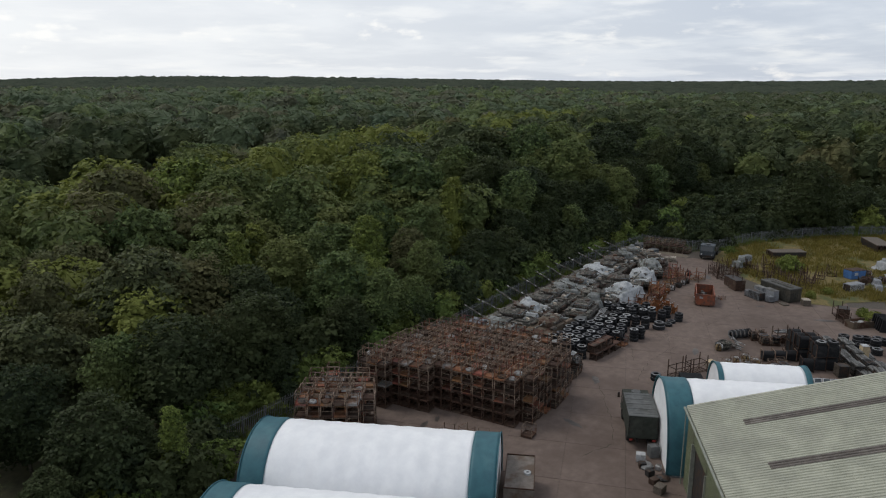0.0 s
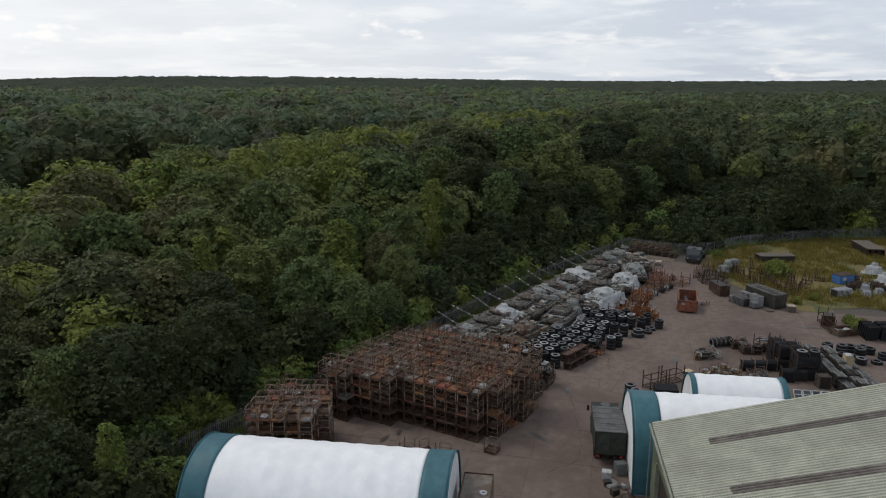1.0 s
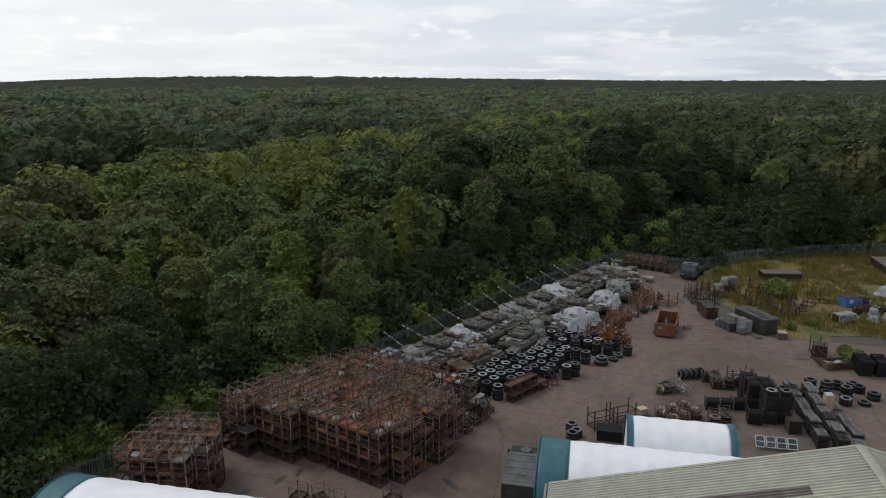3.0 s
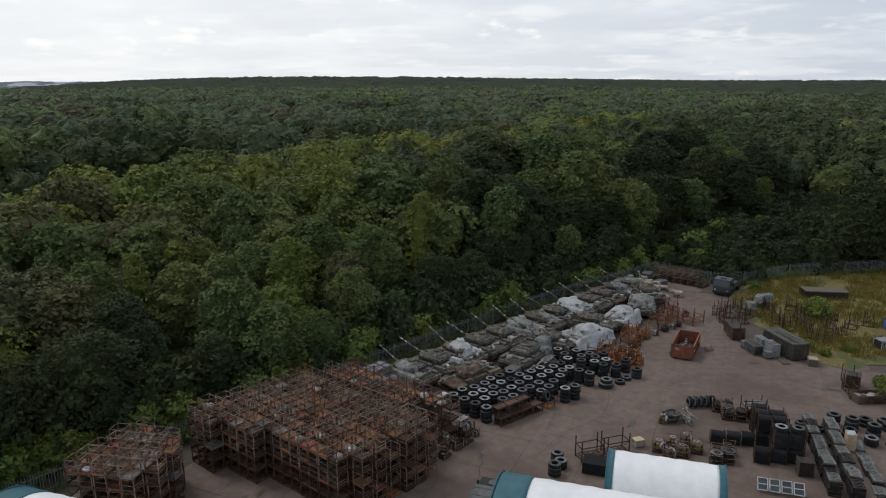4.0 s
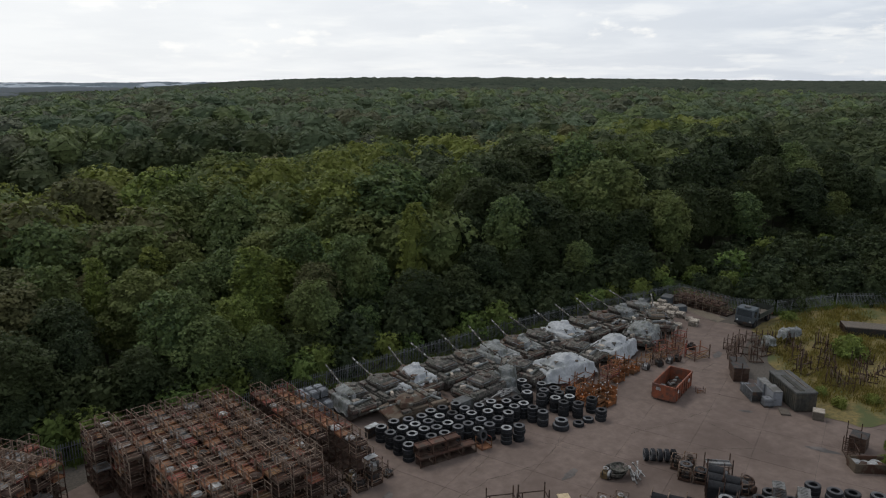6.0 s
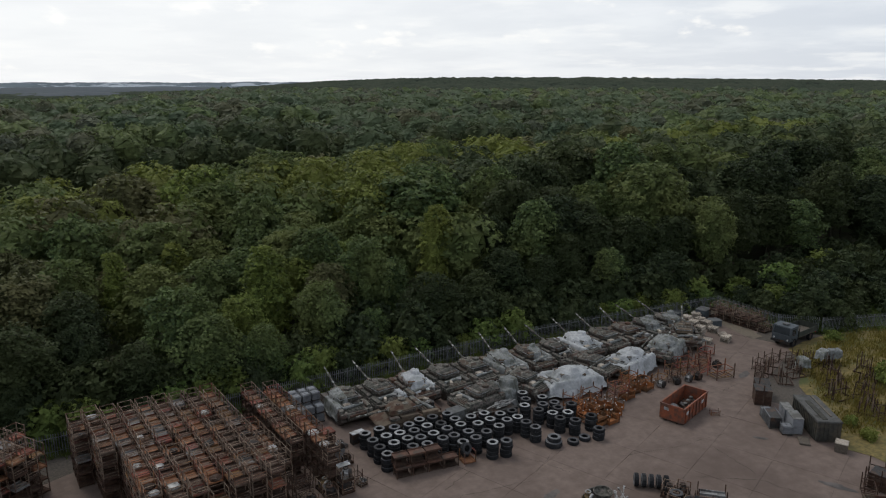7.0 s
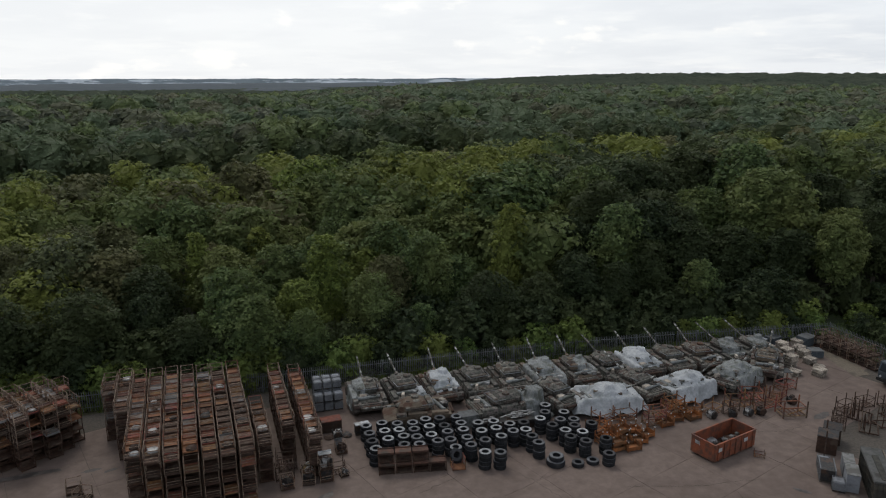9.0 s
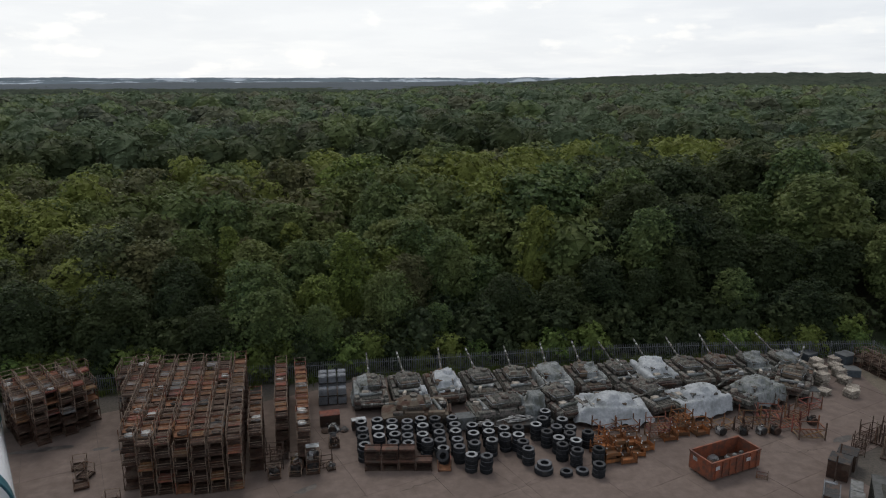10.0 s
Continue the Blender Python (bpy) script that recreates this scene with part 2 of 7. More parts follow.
MAT_ARMOUR = surface("faded_camouflage_armour", (0.03, 0.02772, 0.02234), (0.1758, 0.1648, 0.1419), 4.0, 0.85, 0.35, c=(0.06352, 0.04308, 0.03384), cscale=1.5, cut=(0.5, 0.56), vary=0.3, hue=0.015)
MAT_ARMOUR_D = surface("dark_green_armour", (0.01537, 0.01508, 0.01234), (0.1153, 0.1116, 0.0946), 4.5, 0.85, 0.35, c=(0.1377, 0.1166, 0.1058), cscale=1.8, cut=(0.54, 0.62), vary=0.25)
MAT_ARMOUR_T = surface("tan_rusty_armour", (0.08288, 0.06216, 0.04351), (0.1244, 0.09732, 0.07045), 3, 0.85, 0.25, c=(0.06216, 0.02901, 0.01657), cscale=0.8, cut=(0.5, 0.58), vary=0.2)
MAT_TRACK = surface("track_steel", (0.03, 0.026, 0.023), (0.075, 0.06, 0.05), 8, 0.75, 0.4, 0.3, vary=0.2)
MAT_GUN = surface("pale_barrel_paint", (0.216, 0.216, 0.2016), (0.324, 0.324, 0.3024), 4, 0.7, 0.1, c=(0.0864, 0.0864, 0.072), cscale=1.4, cut=(0.5, 0.55), vary=0.25)
MAT_SHEET = surface("weathered_white_sheeting", (0.2535, 0.2653, 0.2733), (0.3644, 0.3762, 0.3842), 2.6, 0.75, 0.6, c=(0.1743, 0.1862, 0.1862), cscale=0.7, cut=(0.48, 0.7), vary=0.2, dist=0.13)
MAT_SHEET_G = surface("grey_green_sheeting", (0.1037, 0.1111, 0.1074), (0.2149, 0.2223, 0.2186), 2.6, 0.8, 0.6, c=(0.08151, 0.08521, 0.07039), cscale=0.8, vary=0.3, dist=0.13)
MAT_FABRIC = surface("white_shelter_fabric", (0.70, 0.71, 0.73), (0.78, 0.79, 0.80), 0.9, 0.6, 0.05, c=(0.66, 0.67, 0.69), cscale=0.35, cut=(0.5, 0.75), dist=0.03)
MAT_TEAL = surface("teal_shelter_fabric", (0.022, 0.085, 0.11), (0.034, 0.12, 0.145), 1.0, 0.55, 0.1, c=(0.05, 0.14, 0.16), cscale=0.6, cut=(0.55, 0.8))
MAT_CLAD = surface("pale_green_cladding", (0.2838, 0.2881, 0.2276), (0.3698, 0.3698, 0.2972), 0.9, 0.6, 0.05, c=(0.2494, 0.2494, 0.2043), cscale=0.25, cut=(0.45, 0.75))
MAT_CLAD_W = surface("olive_wall_cladding", (0.117, 0.135, 0.0765), (0.1575, 0.1755, 0.1035), 1.2, 0.65, 0.05, c=(0.117, 0.126, 0.081), cscale=0.3)
MAT_SKYL = surface("brown_rooflight", (0.075, 0.062, 0.052), (0.13, 0.11, 0.095), 2, 0.5, 0.1, c=(0.16, 0.14, 0.12), cscale=0.7)
MAT_TRIM = surface("grey_trim", (0.16, 0.17, 0.14), (0.24, 0.25, 0.21), 3, 0.6, 0.05)
MAT_WHITE = surface("white_plastic", (0.3213, 0.329, 0.3366), (0.459, 0.4666, 0.4743), 3, 0.55, 0.1, c=(0.2142, 0.2142, 0.2066), cscale=1.2, vary=0.12)
MAT_CUBE = surface("translucent_tank_plastic", (0.1617, 0.1703, 0.1847), (0.2309, 0.2395, 0.254), 2, 0.8, 0.1, c=(0.1155, 0.1184, 0.127), cscale=1.0, vary=0.12, spec=0.2)
MAT_OLIVE = surface("army_green_paint", (0.0289, 0.0323, 0.02635), (0.0476, 0.0527, 0.0442), 2, 0.88, 0.15, c=(0.06375, 0.06375, 0.0544), cscale=0.7, cut=(0.55, 0.75), vary=0.12, spec=0.2)
MAT_BROWNTANK = surface("brown_grey_steel", (0.12, 0.10, 0.085), (0.18, 0.155, 0.135), 2, 0.8, 0.15, c=(0.1, 0.07, 0.05), cscale=0.6)
MAT_GREYDIRT = surface("dirty_grey_plastic", (0.108, 0.108, 0.1046), (0.1755, 0.1755, 0.1688), 2.5, 0.7, 0.15, c=(0.0675, 0.06413, 0.05738), cscale=0.9, vary=0.15)
MAT_CANVAS = surface("grey_green_truck_roof", (0.08479, 0.08925, 0.08925), (0.125, 0.1275, 0.1275), 2, 0.88, 0.1, c=(0.06694, 0.068, 0.0663), cscale=0.6, spec=0.2)
MAT_BOX = surface("weathered_dark_box_paint", (0.03, 0.03, 0.026), (0.06, 0.058, 0.05), 2.5, 0.88, 0.2, c=(0.085, 0.072, 0.056), cscale=0.8, cut=(0.5, 0.7), spec=0.2)
MAT_BOXLID = surface("grey_box_lid", (0.06, 0.06, 0.057), (0.1, 0.1, 0.096), 2, 0.88, 0.15, c=(0.045, 0.042, 0.038), cscale=0.7, spec=0.2)
MAT_OCHRE = surface("ochre_gearbox_paint", (0.09, 0.058, 0.022), (0.17, 0.115, 0.05), 5, 0.75, 0.25, c=(0.05, 0.036, 0.022), cscale=1.6, vary=0.25)
MAT_TRAY = surface("brown_rusted_tray", (0.06, 0.03, 0.021), (0.11, 0.056, 0.038), 3.5, 0.9, 0.3, c=(0.05, 0.038, 0.03), cscale=0.9, vary=0.3)
MAT_GLASS = surface("dark_window_glass", (0.02, 0.025, 0.03), (0.03, 0.035, 0.04), 1, 0.12, 0.0, spec=0.6)
MAT_WOOD = surface("grey_pallet_wood", (0.2576, 0.224, 0.1848), (0.4256, 0.3752, 0.3136), 6, 0.85, 0.25, c=(0.1792, 0.1512, 0.1232), cscale=1.2, vary=0.25)
MAT_DARKWOOD = surface("dark_wet_timber", (0.06, 0.05, 0.04), (0.12, 0.10, 0.08), 6, 0.85, 0.3, vary=0.2)
MAT_YELLOW = surface("yellow_ochre_paint", (0.34, 0.26, 0.15), (0.48, 0.39, 0.25), 4, 0.7, 0.1)
MAT_BLUE = surface("blue_paint", (0.035, 0.10, 0.26), (0.06, 0.15, 0.34), 3, 0.6, 0.1)
MAT_RED = surface("faded_red_paint", (0.28, 0.03, 0.025), (0.4, 0.06, 0.045), 3, 0.6, 0.1)
MAT_BLUEGREY = surface("blue_grey_paint", (0.035, 0.045, 0.052), (0.062, 0.074, 0.084), 3, 0.6, 0.1, vary=0.2)
MAT_BARK = surface("bark", (0.05, 0.042, 0.032), (0.11, 0.095, 0.075), 5, 0.95, 0.5)
MAT_LEAF = foliage("oak_leaves", (0.0427, 0.0704, 0.0313), (0.1227, 0.1694, 0.0603), (0.1280, 0.1463, 0.0487))
# Dark oak green; also carries the eastern tree wall's shade as colour.
MAT_LEAF_D = foliage("dark_and_shaded_leaves", (0.0199, 0.0308, 0.0168), (0.0525, 0.0716, 0.0316), (0.0480, 0.0608, 0.0246))
# Shade on the tree walls, put into the leaf colour.
MAT_LEAF_SHADE = foliage("shaded_stand_leaves", (0.0324, 0.0488, 0.0271), (0.0730, 0.0986, 0.0486), (0.0784, 0.0930, 0.0396))
MAT_LEAF_O = foliage("olive_leaves", (0.0437, 0.0550, 0.0278), (0.1195, 0.1364, 0.0603), (0.1152, 0.1100, 0.0487))
MAT_LEAF_Y = foliage("yellow_green_leaves", (0.0683, 0.0957, 0.0267), (0.1867, 0.2332, 0.0557), (0.1600, 0.1804, 0.0441))
MAT_LEAF_B = foliage("bramble_leaves", (0.0546, 0.0926, 0.0277), (0.1395, 0.1955, 0.0532), (0.1367, 0.1620, 0.0403))
# Far leaves: the blue of haze is mixed into their colours.
MAT_LEAF_FAR = foliage("hazy_distant_leaves", (0.0405, 0.0660, 0.0510), (0.1024, 0.1496, 0.0905), (0.1067, 0.1375, 0.0754), 0.03)
MAT_LEAF_FAR_O = foliage("hazy_distant_olive_leaves", (0.0512, 0.0627, 0.0464), (0.1280, 0.1430, 0.0882), (0.1334, 0.1298, 0.0696), 0.03)
MAT_LEAF_FAR_Y = foliage("hazy_distant_yellow_green_leaves", (0.0598, 0.0869, 0.0429), (0.1547, 0.2013, 0.0812), (0.1494, 0.1716, 0.0650), 0.03)
# Haze blue and fine self-shade between leaves are both in this base colour.
MAT_CANOPY = foliage("hazy_shaded_canopy", (0.0110, 0.0176, 0.0167), (0.0909, 0.1122, 0.0818), (0.0829, 0.0945, 0.0697), 0.012, False)
MAT_BLADE = foliage("dry_grass_blades", (0.0950, 0.0870, 0.0220), (0.2600, 0.2000, 0.0600), (0.1750, 0.1500, 0.0360))
# Horizon backdrops: aerial haze is painted in as blue-grey base colour.
MAT_FARHILL = surface("haze_tinted_farmland", (0.05, 0.075, 0.095), (0.09, 0.12, 0.14), 0.004, 0.95, 0, c=(0.3, 0.34, 0.38), cscale=0.0045, cut=(0.55, 0.59))
MAT_FARWOOD = surface("haze_tinted_wooded_hill", (0.022, 0.034, 0.046), (0.036, 0.052, 0.062), 0.02, 0.95, 0)
MAT_FARFIELD = surface("haze_tinted_fields", (0.04, 0.066, 0.085), (0.085, 0.12, 0.15), 0.006, 0.95, 0, c=(0.42, 0.47, 0.53), cscale=0.006, cut=(0.56, 0.59))
MAT_FARPALE = surface("haze_tinted_pale_fields", (0.16, 0.2, 0.24), (0.4, 0.44, 0.48), 0.006, 0.95, 0)
MAT_SCRUB = surface("scrub_undergrowth", (0.028, 0.042, 0.014), (0.07, 0.1, 0.03), 1.1, 0.95, 0.5, c=(0.03, 0.036, 0.016), cscale=0.12, dist=0.2)


# ---- mesh helpers ----
class Shape:
    """Collects vertices and faces; m is the current local transform."""

    def __init__(self):
        self.v, self.f, self.m = [], [], Matrix.Identity(4)

    def add(self, verts, faces):
        o = len(self.v)
        self.v += [tuple(self.m @ Vector(p)) for p in verts]
        self.f += [tuple(i + o for i in f) for f in faces]
        return self

    def box(self, x, y, z, sx, sy, sz, tx=1.0, ty=1.0, rz=0.0):
        """Box centred on x, y and standing on z; tx, ty: the top's size against the base."""
        a, b, c, d = sx / 2, sy / 2, sx / 2 * tx, sy / 2 * ty
        pts = [(-a, -b, 0), (a, -b, 0), (a, b, 0), (-a, b, 0), (-c, -d, sz), (c, -d, sz), (c, d, sz), (-c, d, sz)]
        cs, sn = math.cos(radians(rz)), math.sin(radians(rz))
        pts = [(x + p[0] * cs - p[1] * sn, y + p[0] * sn + p[1] * cs, z + p[2]) for p in pts]
        return self.add(pts, [(3, 2, 1, 0), (4, 5, 6, 7), (0, 1, 5, 4), (1, 2, 6, 5), (2, 3, 7, 6), (3, 0, 4, 7)])

    def slab(self, x, y, z, sx, sy, sz, e=0.03):
        """Box with chamfered upper edges."""
        self.box(x, y, z, sx, sy, sz - e)
        return self.box(x, y, z + sz - e, sx, sy, e, 1 - 2 * e / sx, 1 - 2 * e / sy)

    def tube(self, p, q, r, n=8, r2=None):
        p, q = Vector(p), Vector(q)
        r2 = r if r2 is None else r2
        w = (q - p).normalized()
        u = w.orthogonal().normalized()
        s = w.cross(u)
        ring = [(math.cos(2 * math.pi * k / n), math.sin(2 * math.pi * k / n)) for k in range(n)]
        pts = [p + r * (a * u + b * s) for a, b in ring] + [q + r2 * (a * u + b * s) for a, b in ring]
        return self.add(pts, [(k, (k + 1) % n, n + (k + 1) % n, n + k) for k in range(n)] + [tuple(range(n))[::-1], tuple(range(n, 2 * n))])

    def bar(self, p, q, t):
        """Square bar from p to q."""
        return self.tube(p, q, t * 0.7071, 4)

    def lathe(self, profile, n=20, axis="z", close=True):
        pts, k = [], len(profile)
        for i in range(n):
            a = 2 * math.pi * i / n
            for r, h in profile:
                p = (r * math.cos(a), r * math.sin(a), h)
                pts.append(p if axis == "z" else (h, p[0], p[1]) if axis == "x" else (p[0], h, p[1]))
        top = k if close else k - 1
        return self.add(pts, [(i * k + j, ((i + 1) % n) * k + j, ((i + 1) % n) * k + (j + 1) % k, i * k + (j + 1) % k) for i in range(n) for j in range(top)])

    def prism(self, outline, y0, y1):
        """Outline in x, z, pushed from y0 to y1."""
        n = len(outline)
        pts = [(x, y0, z) for x, z in outline] + [(x, y1, z) for x, z in outline]
        return self.add(pts, [tuple(range(n)), tuple(range(n, 2 * n))[::-1]] + [(k, n + k, n + (k + 1) % n, (k + 1) % n) for k in range(n)])

    def mesh(self, name, material, smooth=False):
        me = bpy.data.meshes.new(name)
        me.from_pydata(self.v, [], self.f)
        bm = bmesh.new()
        bm.from_mesh(me)
        bmesh.ops.recalc_face_normals(bm, faces=bm.faces)
        bm.to_mesh(me)
        bm.free()
        me.materials.append(material)
        if smooth:
            me.polygons.foreach_set("use_smooth", [True] * len(me.polygons))
        return me


def raw_mesh(name, verts, faces, material, smooth=False):
    """Mesh from arrays; all faces with the same number of corners."""
    me = bpy.data.meshes.new(name)
    verts, faces = np.asarray(verts, np.float32), np.asarray(faces, np.int32)
    k = faces.shape[1]
    me.vertices.add(len(verts))
    me.vertices.foreach_set("co", verts.ravel())
    me.loops.add(faces.size)
    me.loops.foreach_set("vertex_index", faces.ravel())
    me.polygons.add(len(faces))
    me.polygons.foreach_set("loop_start", np.arange(0, faces.size, k, dtype=np.int32))
    me.update(calc_edges=True)
    me.validate()
    if smooth:
        me.polygons.foreach_set("use_smooth", [True] * len(me.polygons))
    me.materials.append(material)
    return me


def part(name, shape, material, parent, label="", smooth=False, at=None):
    me = shape if isinstance(shape, bpy.types.Mesh) else shape.mesh(name, material, smooth)
    ob = new(name, me)
    ob.parent = parent
    if at is not None:
        ob.matrix_basis = at
    return tagged(ob, label) if label else ob


def thing(name, label, category, group="", kind="", shape=None, material=None, smooth=False):
    me = None if shape is None else shape.mesh(name, material, smooth)
    return tagged(new(name, me), label, category, group, kind)


def put(ob, x, y, z=0.0, rz=0.0, rx=0.0, ry=0.0, s=1.0):
    ob.matrix_basis = pose(x, y, z, rx, ry, rz) @ Matrix.Scale(s, 4)
    return ob


def again(ob, x, y, z=0.0, rz=0.0, rx=0.0, ry=0.0, s=1.0, label=""):
    return tagged(copy_thing(ob, pose(x, y, z, rx, ry, rz) @ Matrix.Scale(s, 4)), label)


rng = random.Random(7)
AXIS = 26.1                                   # turn of shelters, shed and slabs against the fence line
NX, NY = math.cos(radians(AXIS)), math.sin(radians(AXIS))


def along(x, y, u, v):
    """Point u metres along the shelters' width and v metres along their length from x, y."""
    return x + u * NX - v * NY, y + u * NY + v * NX


# ---- ground ----
def sheet(name, label, x0, y0, x1, y1, nx, ny, z, material, rough=0.0, kind="structure", outline=None):
    xs, ys = np.linspace(x0, x1, nx + 1), np.linspace(y0, y1, ny + 1)
    verts = [(x, y, z + rough * noise.noise((x * 0.15, y * 0.15, 3))) for y in ys for x in xs]
    faces = [(j * (nx + 1) + i, j * (nx + 1) + i + 1, (j + 1) * (nx + 1) + i + 1, (j + 1) * (nx + 1) + i) for j in range(ny) for i in range(nx)]
    return tagged(new(name, raw_mesh(name, verts, faces, material)), label, "ground", kind=kind)


ground = sheet("ground", "dark leaf-littered earth reaching to the horizon", -4900, -4900, 4900, 4900, 40, 40, -0.12, MAT_SOIL)


def blob_sheet(name, label, outline, z, material, category="ground"):
    """Flat patch with a wavering edge."""
    bm = bmesh.new()
    pts = []
    for (ax, ay), (bx, by) in zip(outline, outline[1:] + outline[:1]):
        steps = max(2, int(math.hypot(bx - ax, by - ay) / 1.2))
        for k in range(steps):
            x, y = ax + (bx - ax) * k / steps, ay + (by - ay) * k / steps
            w = 0.55 * noise.noise((x * 0.45, y * 0.45, 1.7)) + 0.25 * noise.noise((x * 1.7, y * 1.7, 4.2))
            pts.append(bm.verts.new((x + w, y + w, z)))
    f = bm.faces.new(pts)
    if f.normal.z < 0:
        f.normal_flip()
    bmesh.ops.triangulate(bm, faces=bm.faces[:])
    me = bpy.data.meshes.new(name)
    bm.to_mesh(me)
    bm.free()
    me.materials.append(material)
    return tagged(new(name, me), label, category, kind="structure")


yard = blob_sheet("yard_bed", "dirty joint filling and earth under the yard's slabs", [(20, -60), (150, -60), (146, 30), (141.4, 36), (141.2, 45.6), (120, 48.4), (106, 49.6), (37, 49.8), (33, 46), (20, 40)], -0.03, MAT_JOINT)
grass = blob_sheet("grass_field", "rough dry yellow-green grass beside the concrete yard",
                   [(136, 30.5), (133.5, 27), (126, 22.5), (121, 16), (116.5, 11.8), (117, 8), (121, 6.6), (124, 3), (124, -40), (206, -40), (190, -9.5), (177, 8.8), (171, 15.8), (156.2, 27.1), (145.4, 31.1)], 0.035, MAT_GRASS, "grass")
gravel = blob_sheet("gravel_track", "pale sandy gravel along the fence corner", [(134.6, 34.6), (137.4, 35.2), (139.0, 40), (142.5, 47.5), (139.4, 47.6), (136.4, 41)], 0.03, MAT_SAND)


# ---- the wood ----
def leaf_bits(r, centres, radii, count, size, up=0.3, wild=1.0, out=None):
    """Three-cornered leaf sprays through the outer layer of flattened clumps, some standing out as shoots."""
    weight = radii[:, 0] ** 2
    pick = r.choice(len(centres), count, p=weight / weight.sum())
    w = r.normal(size=(count, 3))
    w[:, 2] = np.where(w[:, 2] < -0.25, -w[:, 2], w[:, 2])
    w /= np.linalg.norm(w, axis=1)[:, None]
    reach = 0.72 + 0.38 * r.random((count, 1)) + np.where(r.random((count, 1)) < 0.14, r.uniform(0.0, 0.45, (count, 1)), 0.0) * wild
    c = centres[pick] + w * radii[pick] * reach
    face = 0.55 * w + (0.6 * out[pick] if out is not None else 0.0)
    nrm = face + r.normal(scale=0.42 * wild, size=(count, 3)) + np.array([0, 0, up])
    nrm /= np.linalg.norm(nrm, axis=1)[:, None]
    t = np.cross(nrm, r.normal(size=(count, 3)))
    t /= np.linalg.norm(t, axis=1)[:, None]
    b = np.cross(nrm, t)
    s = size * r.uniform(0.5, 1.45, (count, 1))
    droop = nrm * s * 0.3
    v = np.stack([c - t * s - droop, c + t * s * 0.8 + b * s * 0.75, c + t * s * 0.5 - b * s * 0.9 - droop], 1).reshape(-1, 3)
    return v, np.arange(3 * count).reshape(-1, 3)


def crown(seed, height, base, radius, clumps, count, size, core=(7, 11), wild=1.0, peak=0.36, fill=0.6):
    """Crown with a lobed outline, built of many small sprays round a dense core; returns vertices and three-cornered faces."""
    r = np.random.default_rng(seed)
    ph = r.uniform(0, 6.28, 4)
    skew = r.uniform(-0.2, 0.2, 2) * radius

    def outline(a, f):
        if f > peak:
            q = math.sqrt(max(0.0, 1 - ((f - peak) / (1.02 - peak)) ** 2))
        else:
            q = 0.68 + 0.32 * f / peak
        return radius * q * (1 + 0.16 * math.sin(2 * a + ph[0] + 3 * f) + 0.13 * math.sin(3 * a + ph[1] - 5 * f) + 0.09 * math.sin(5 * a + ph[2] + 8 * f))

    cs, rs = [], []
    for k in range(clumps):
        f = ((k + 0.5) / clumps) ** 0.8
        f = min(0.985, max(0.02, f + r.uniform(-0.05, 0.05)))
        a = 2.39996 * k + r.uniform(-0.45, 0.45)
        d = outline(a, f) * r.uniform(0.74, 1.0)
        z = base + (height - base) * f
        cs.append((d * math.cos(a) + skew[0] * f, d * math.sin(a) + skew[1] * f, z - 0.08 * radius))
        q = radius * (0.09 + 0.23 * r.random() ** 1.6) * (1.15 - 0.3 * f)
        rs.append((q, q * r.uniform(0.85, 1.15), q * r.uniform(0.55, 0.85)))
    cs, rs = np.array(cs), np.array(rs)
    rings, segs = core
    pts, fs = [], []
    for i in range(rings + 1):
        f = i / rings
        for k in range(segs):
            a = 2 * math.pi * k / segs
            d = outline(a, min(f, 0.96)) * fill * (1 + r.uniform(-0.14, 0.14)) * (0.25 if i == rings else 1)
            pts.append((d * math.cos(a) + skew[0] * f, d * math.sin(a) + skew[1] * f, base + (height - base) * (0.04 + f * (0.8 if fill < 0.7 else 0.9)) + r.uniform(-0.03, 0.03) * radius))
    for i in range(rings):
        for k in range(segs):
            p, q, u, w = i * segs + k, (i + 1) * segs + k, (i + 1) * segs + (k + 1) % segs, i * segs + (k + 1) % segs
            fs += [(p, w, u), (p, u, q)]
    fs += [(rings * segs, rings * segs + k, rings * segs + k + 1) for k in range(1, segs - 1)]
    # the core is made of separate leafy masses, each tilted its own way
    pts = np.array(pts)[np.array(fs)].reshape(-1, 3)
    pts += r.normal(scale=0.016 * radius, size=pts.shape)
    fs = np.arange(len(pts)).reshape(-1, 3)
    # a looser layer of leaves over the whole crown closes it between the sprays
    n = int(count * 0.42)
    f = r.random(n) ** 0.75 * 0.985
    a = r.uniform(0, 6.2832, n)
    d = np.array([outline(p, q) for p, q in zip(a, f)]) * r.uniform(0.66, 0.95, n)
    loose = np.column_stack([d * np.cos(a) + skew[0] * f, d * np.sin(a) + skew[1] * f, base + (height - base) * f - 0.06 * radius])
    middle = np.array([0, 0, base + 0.4 * (height - base)])
    away = [(q - middle) / np.linalg.norm(q - middle, axis=1)[:, None] for q in (cs, loose)]
    v2, f2 = leaf_bits(r, cs, rs, count - n, size, wild=wild, out=away[0])
    v3, f3 = leaf_bits(r, loose, np.full((n, 3), 0.05 * radius), n, size * 1.1, 0.2, wild, away[1])
    v2, f2 = np.vstack([v2, v3]), np.vstack([f2, f3 + len(v2)])
    return np.vstack([pts, v2]), np.vstack([fs, f2 + len(pts)])


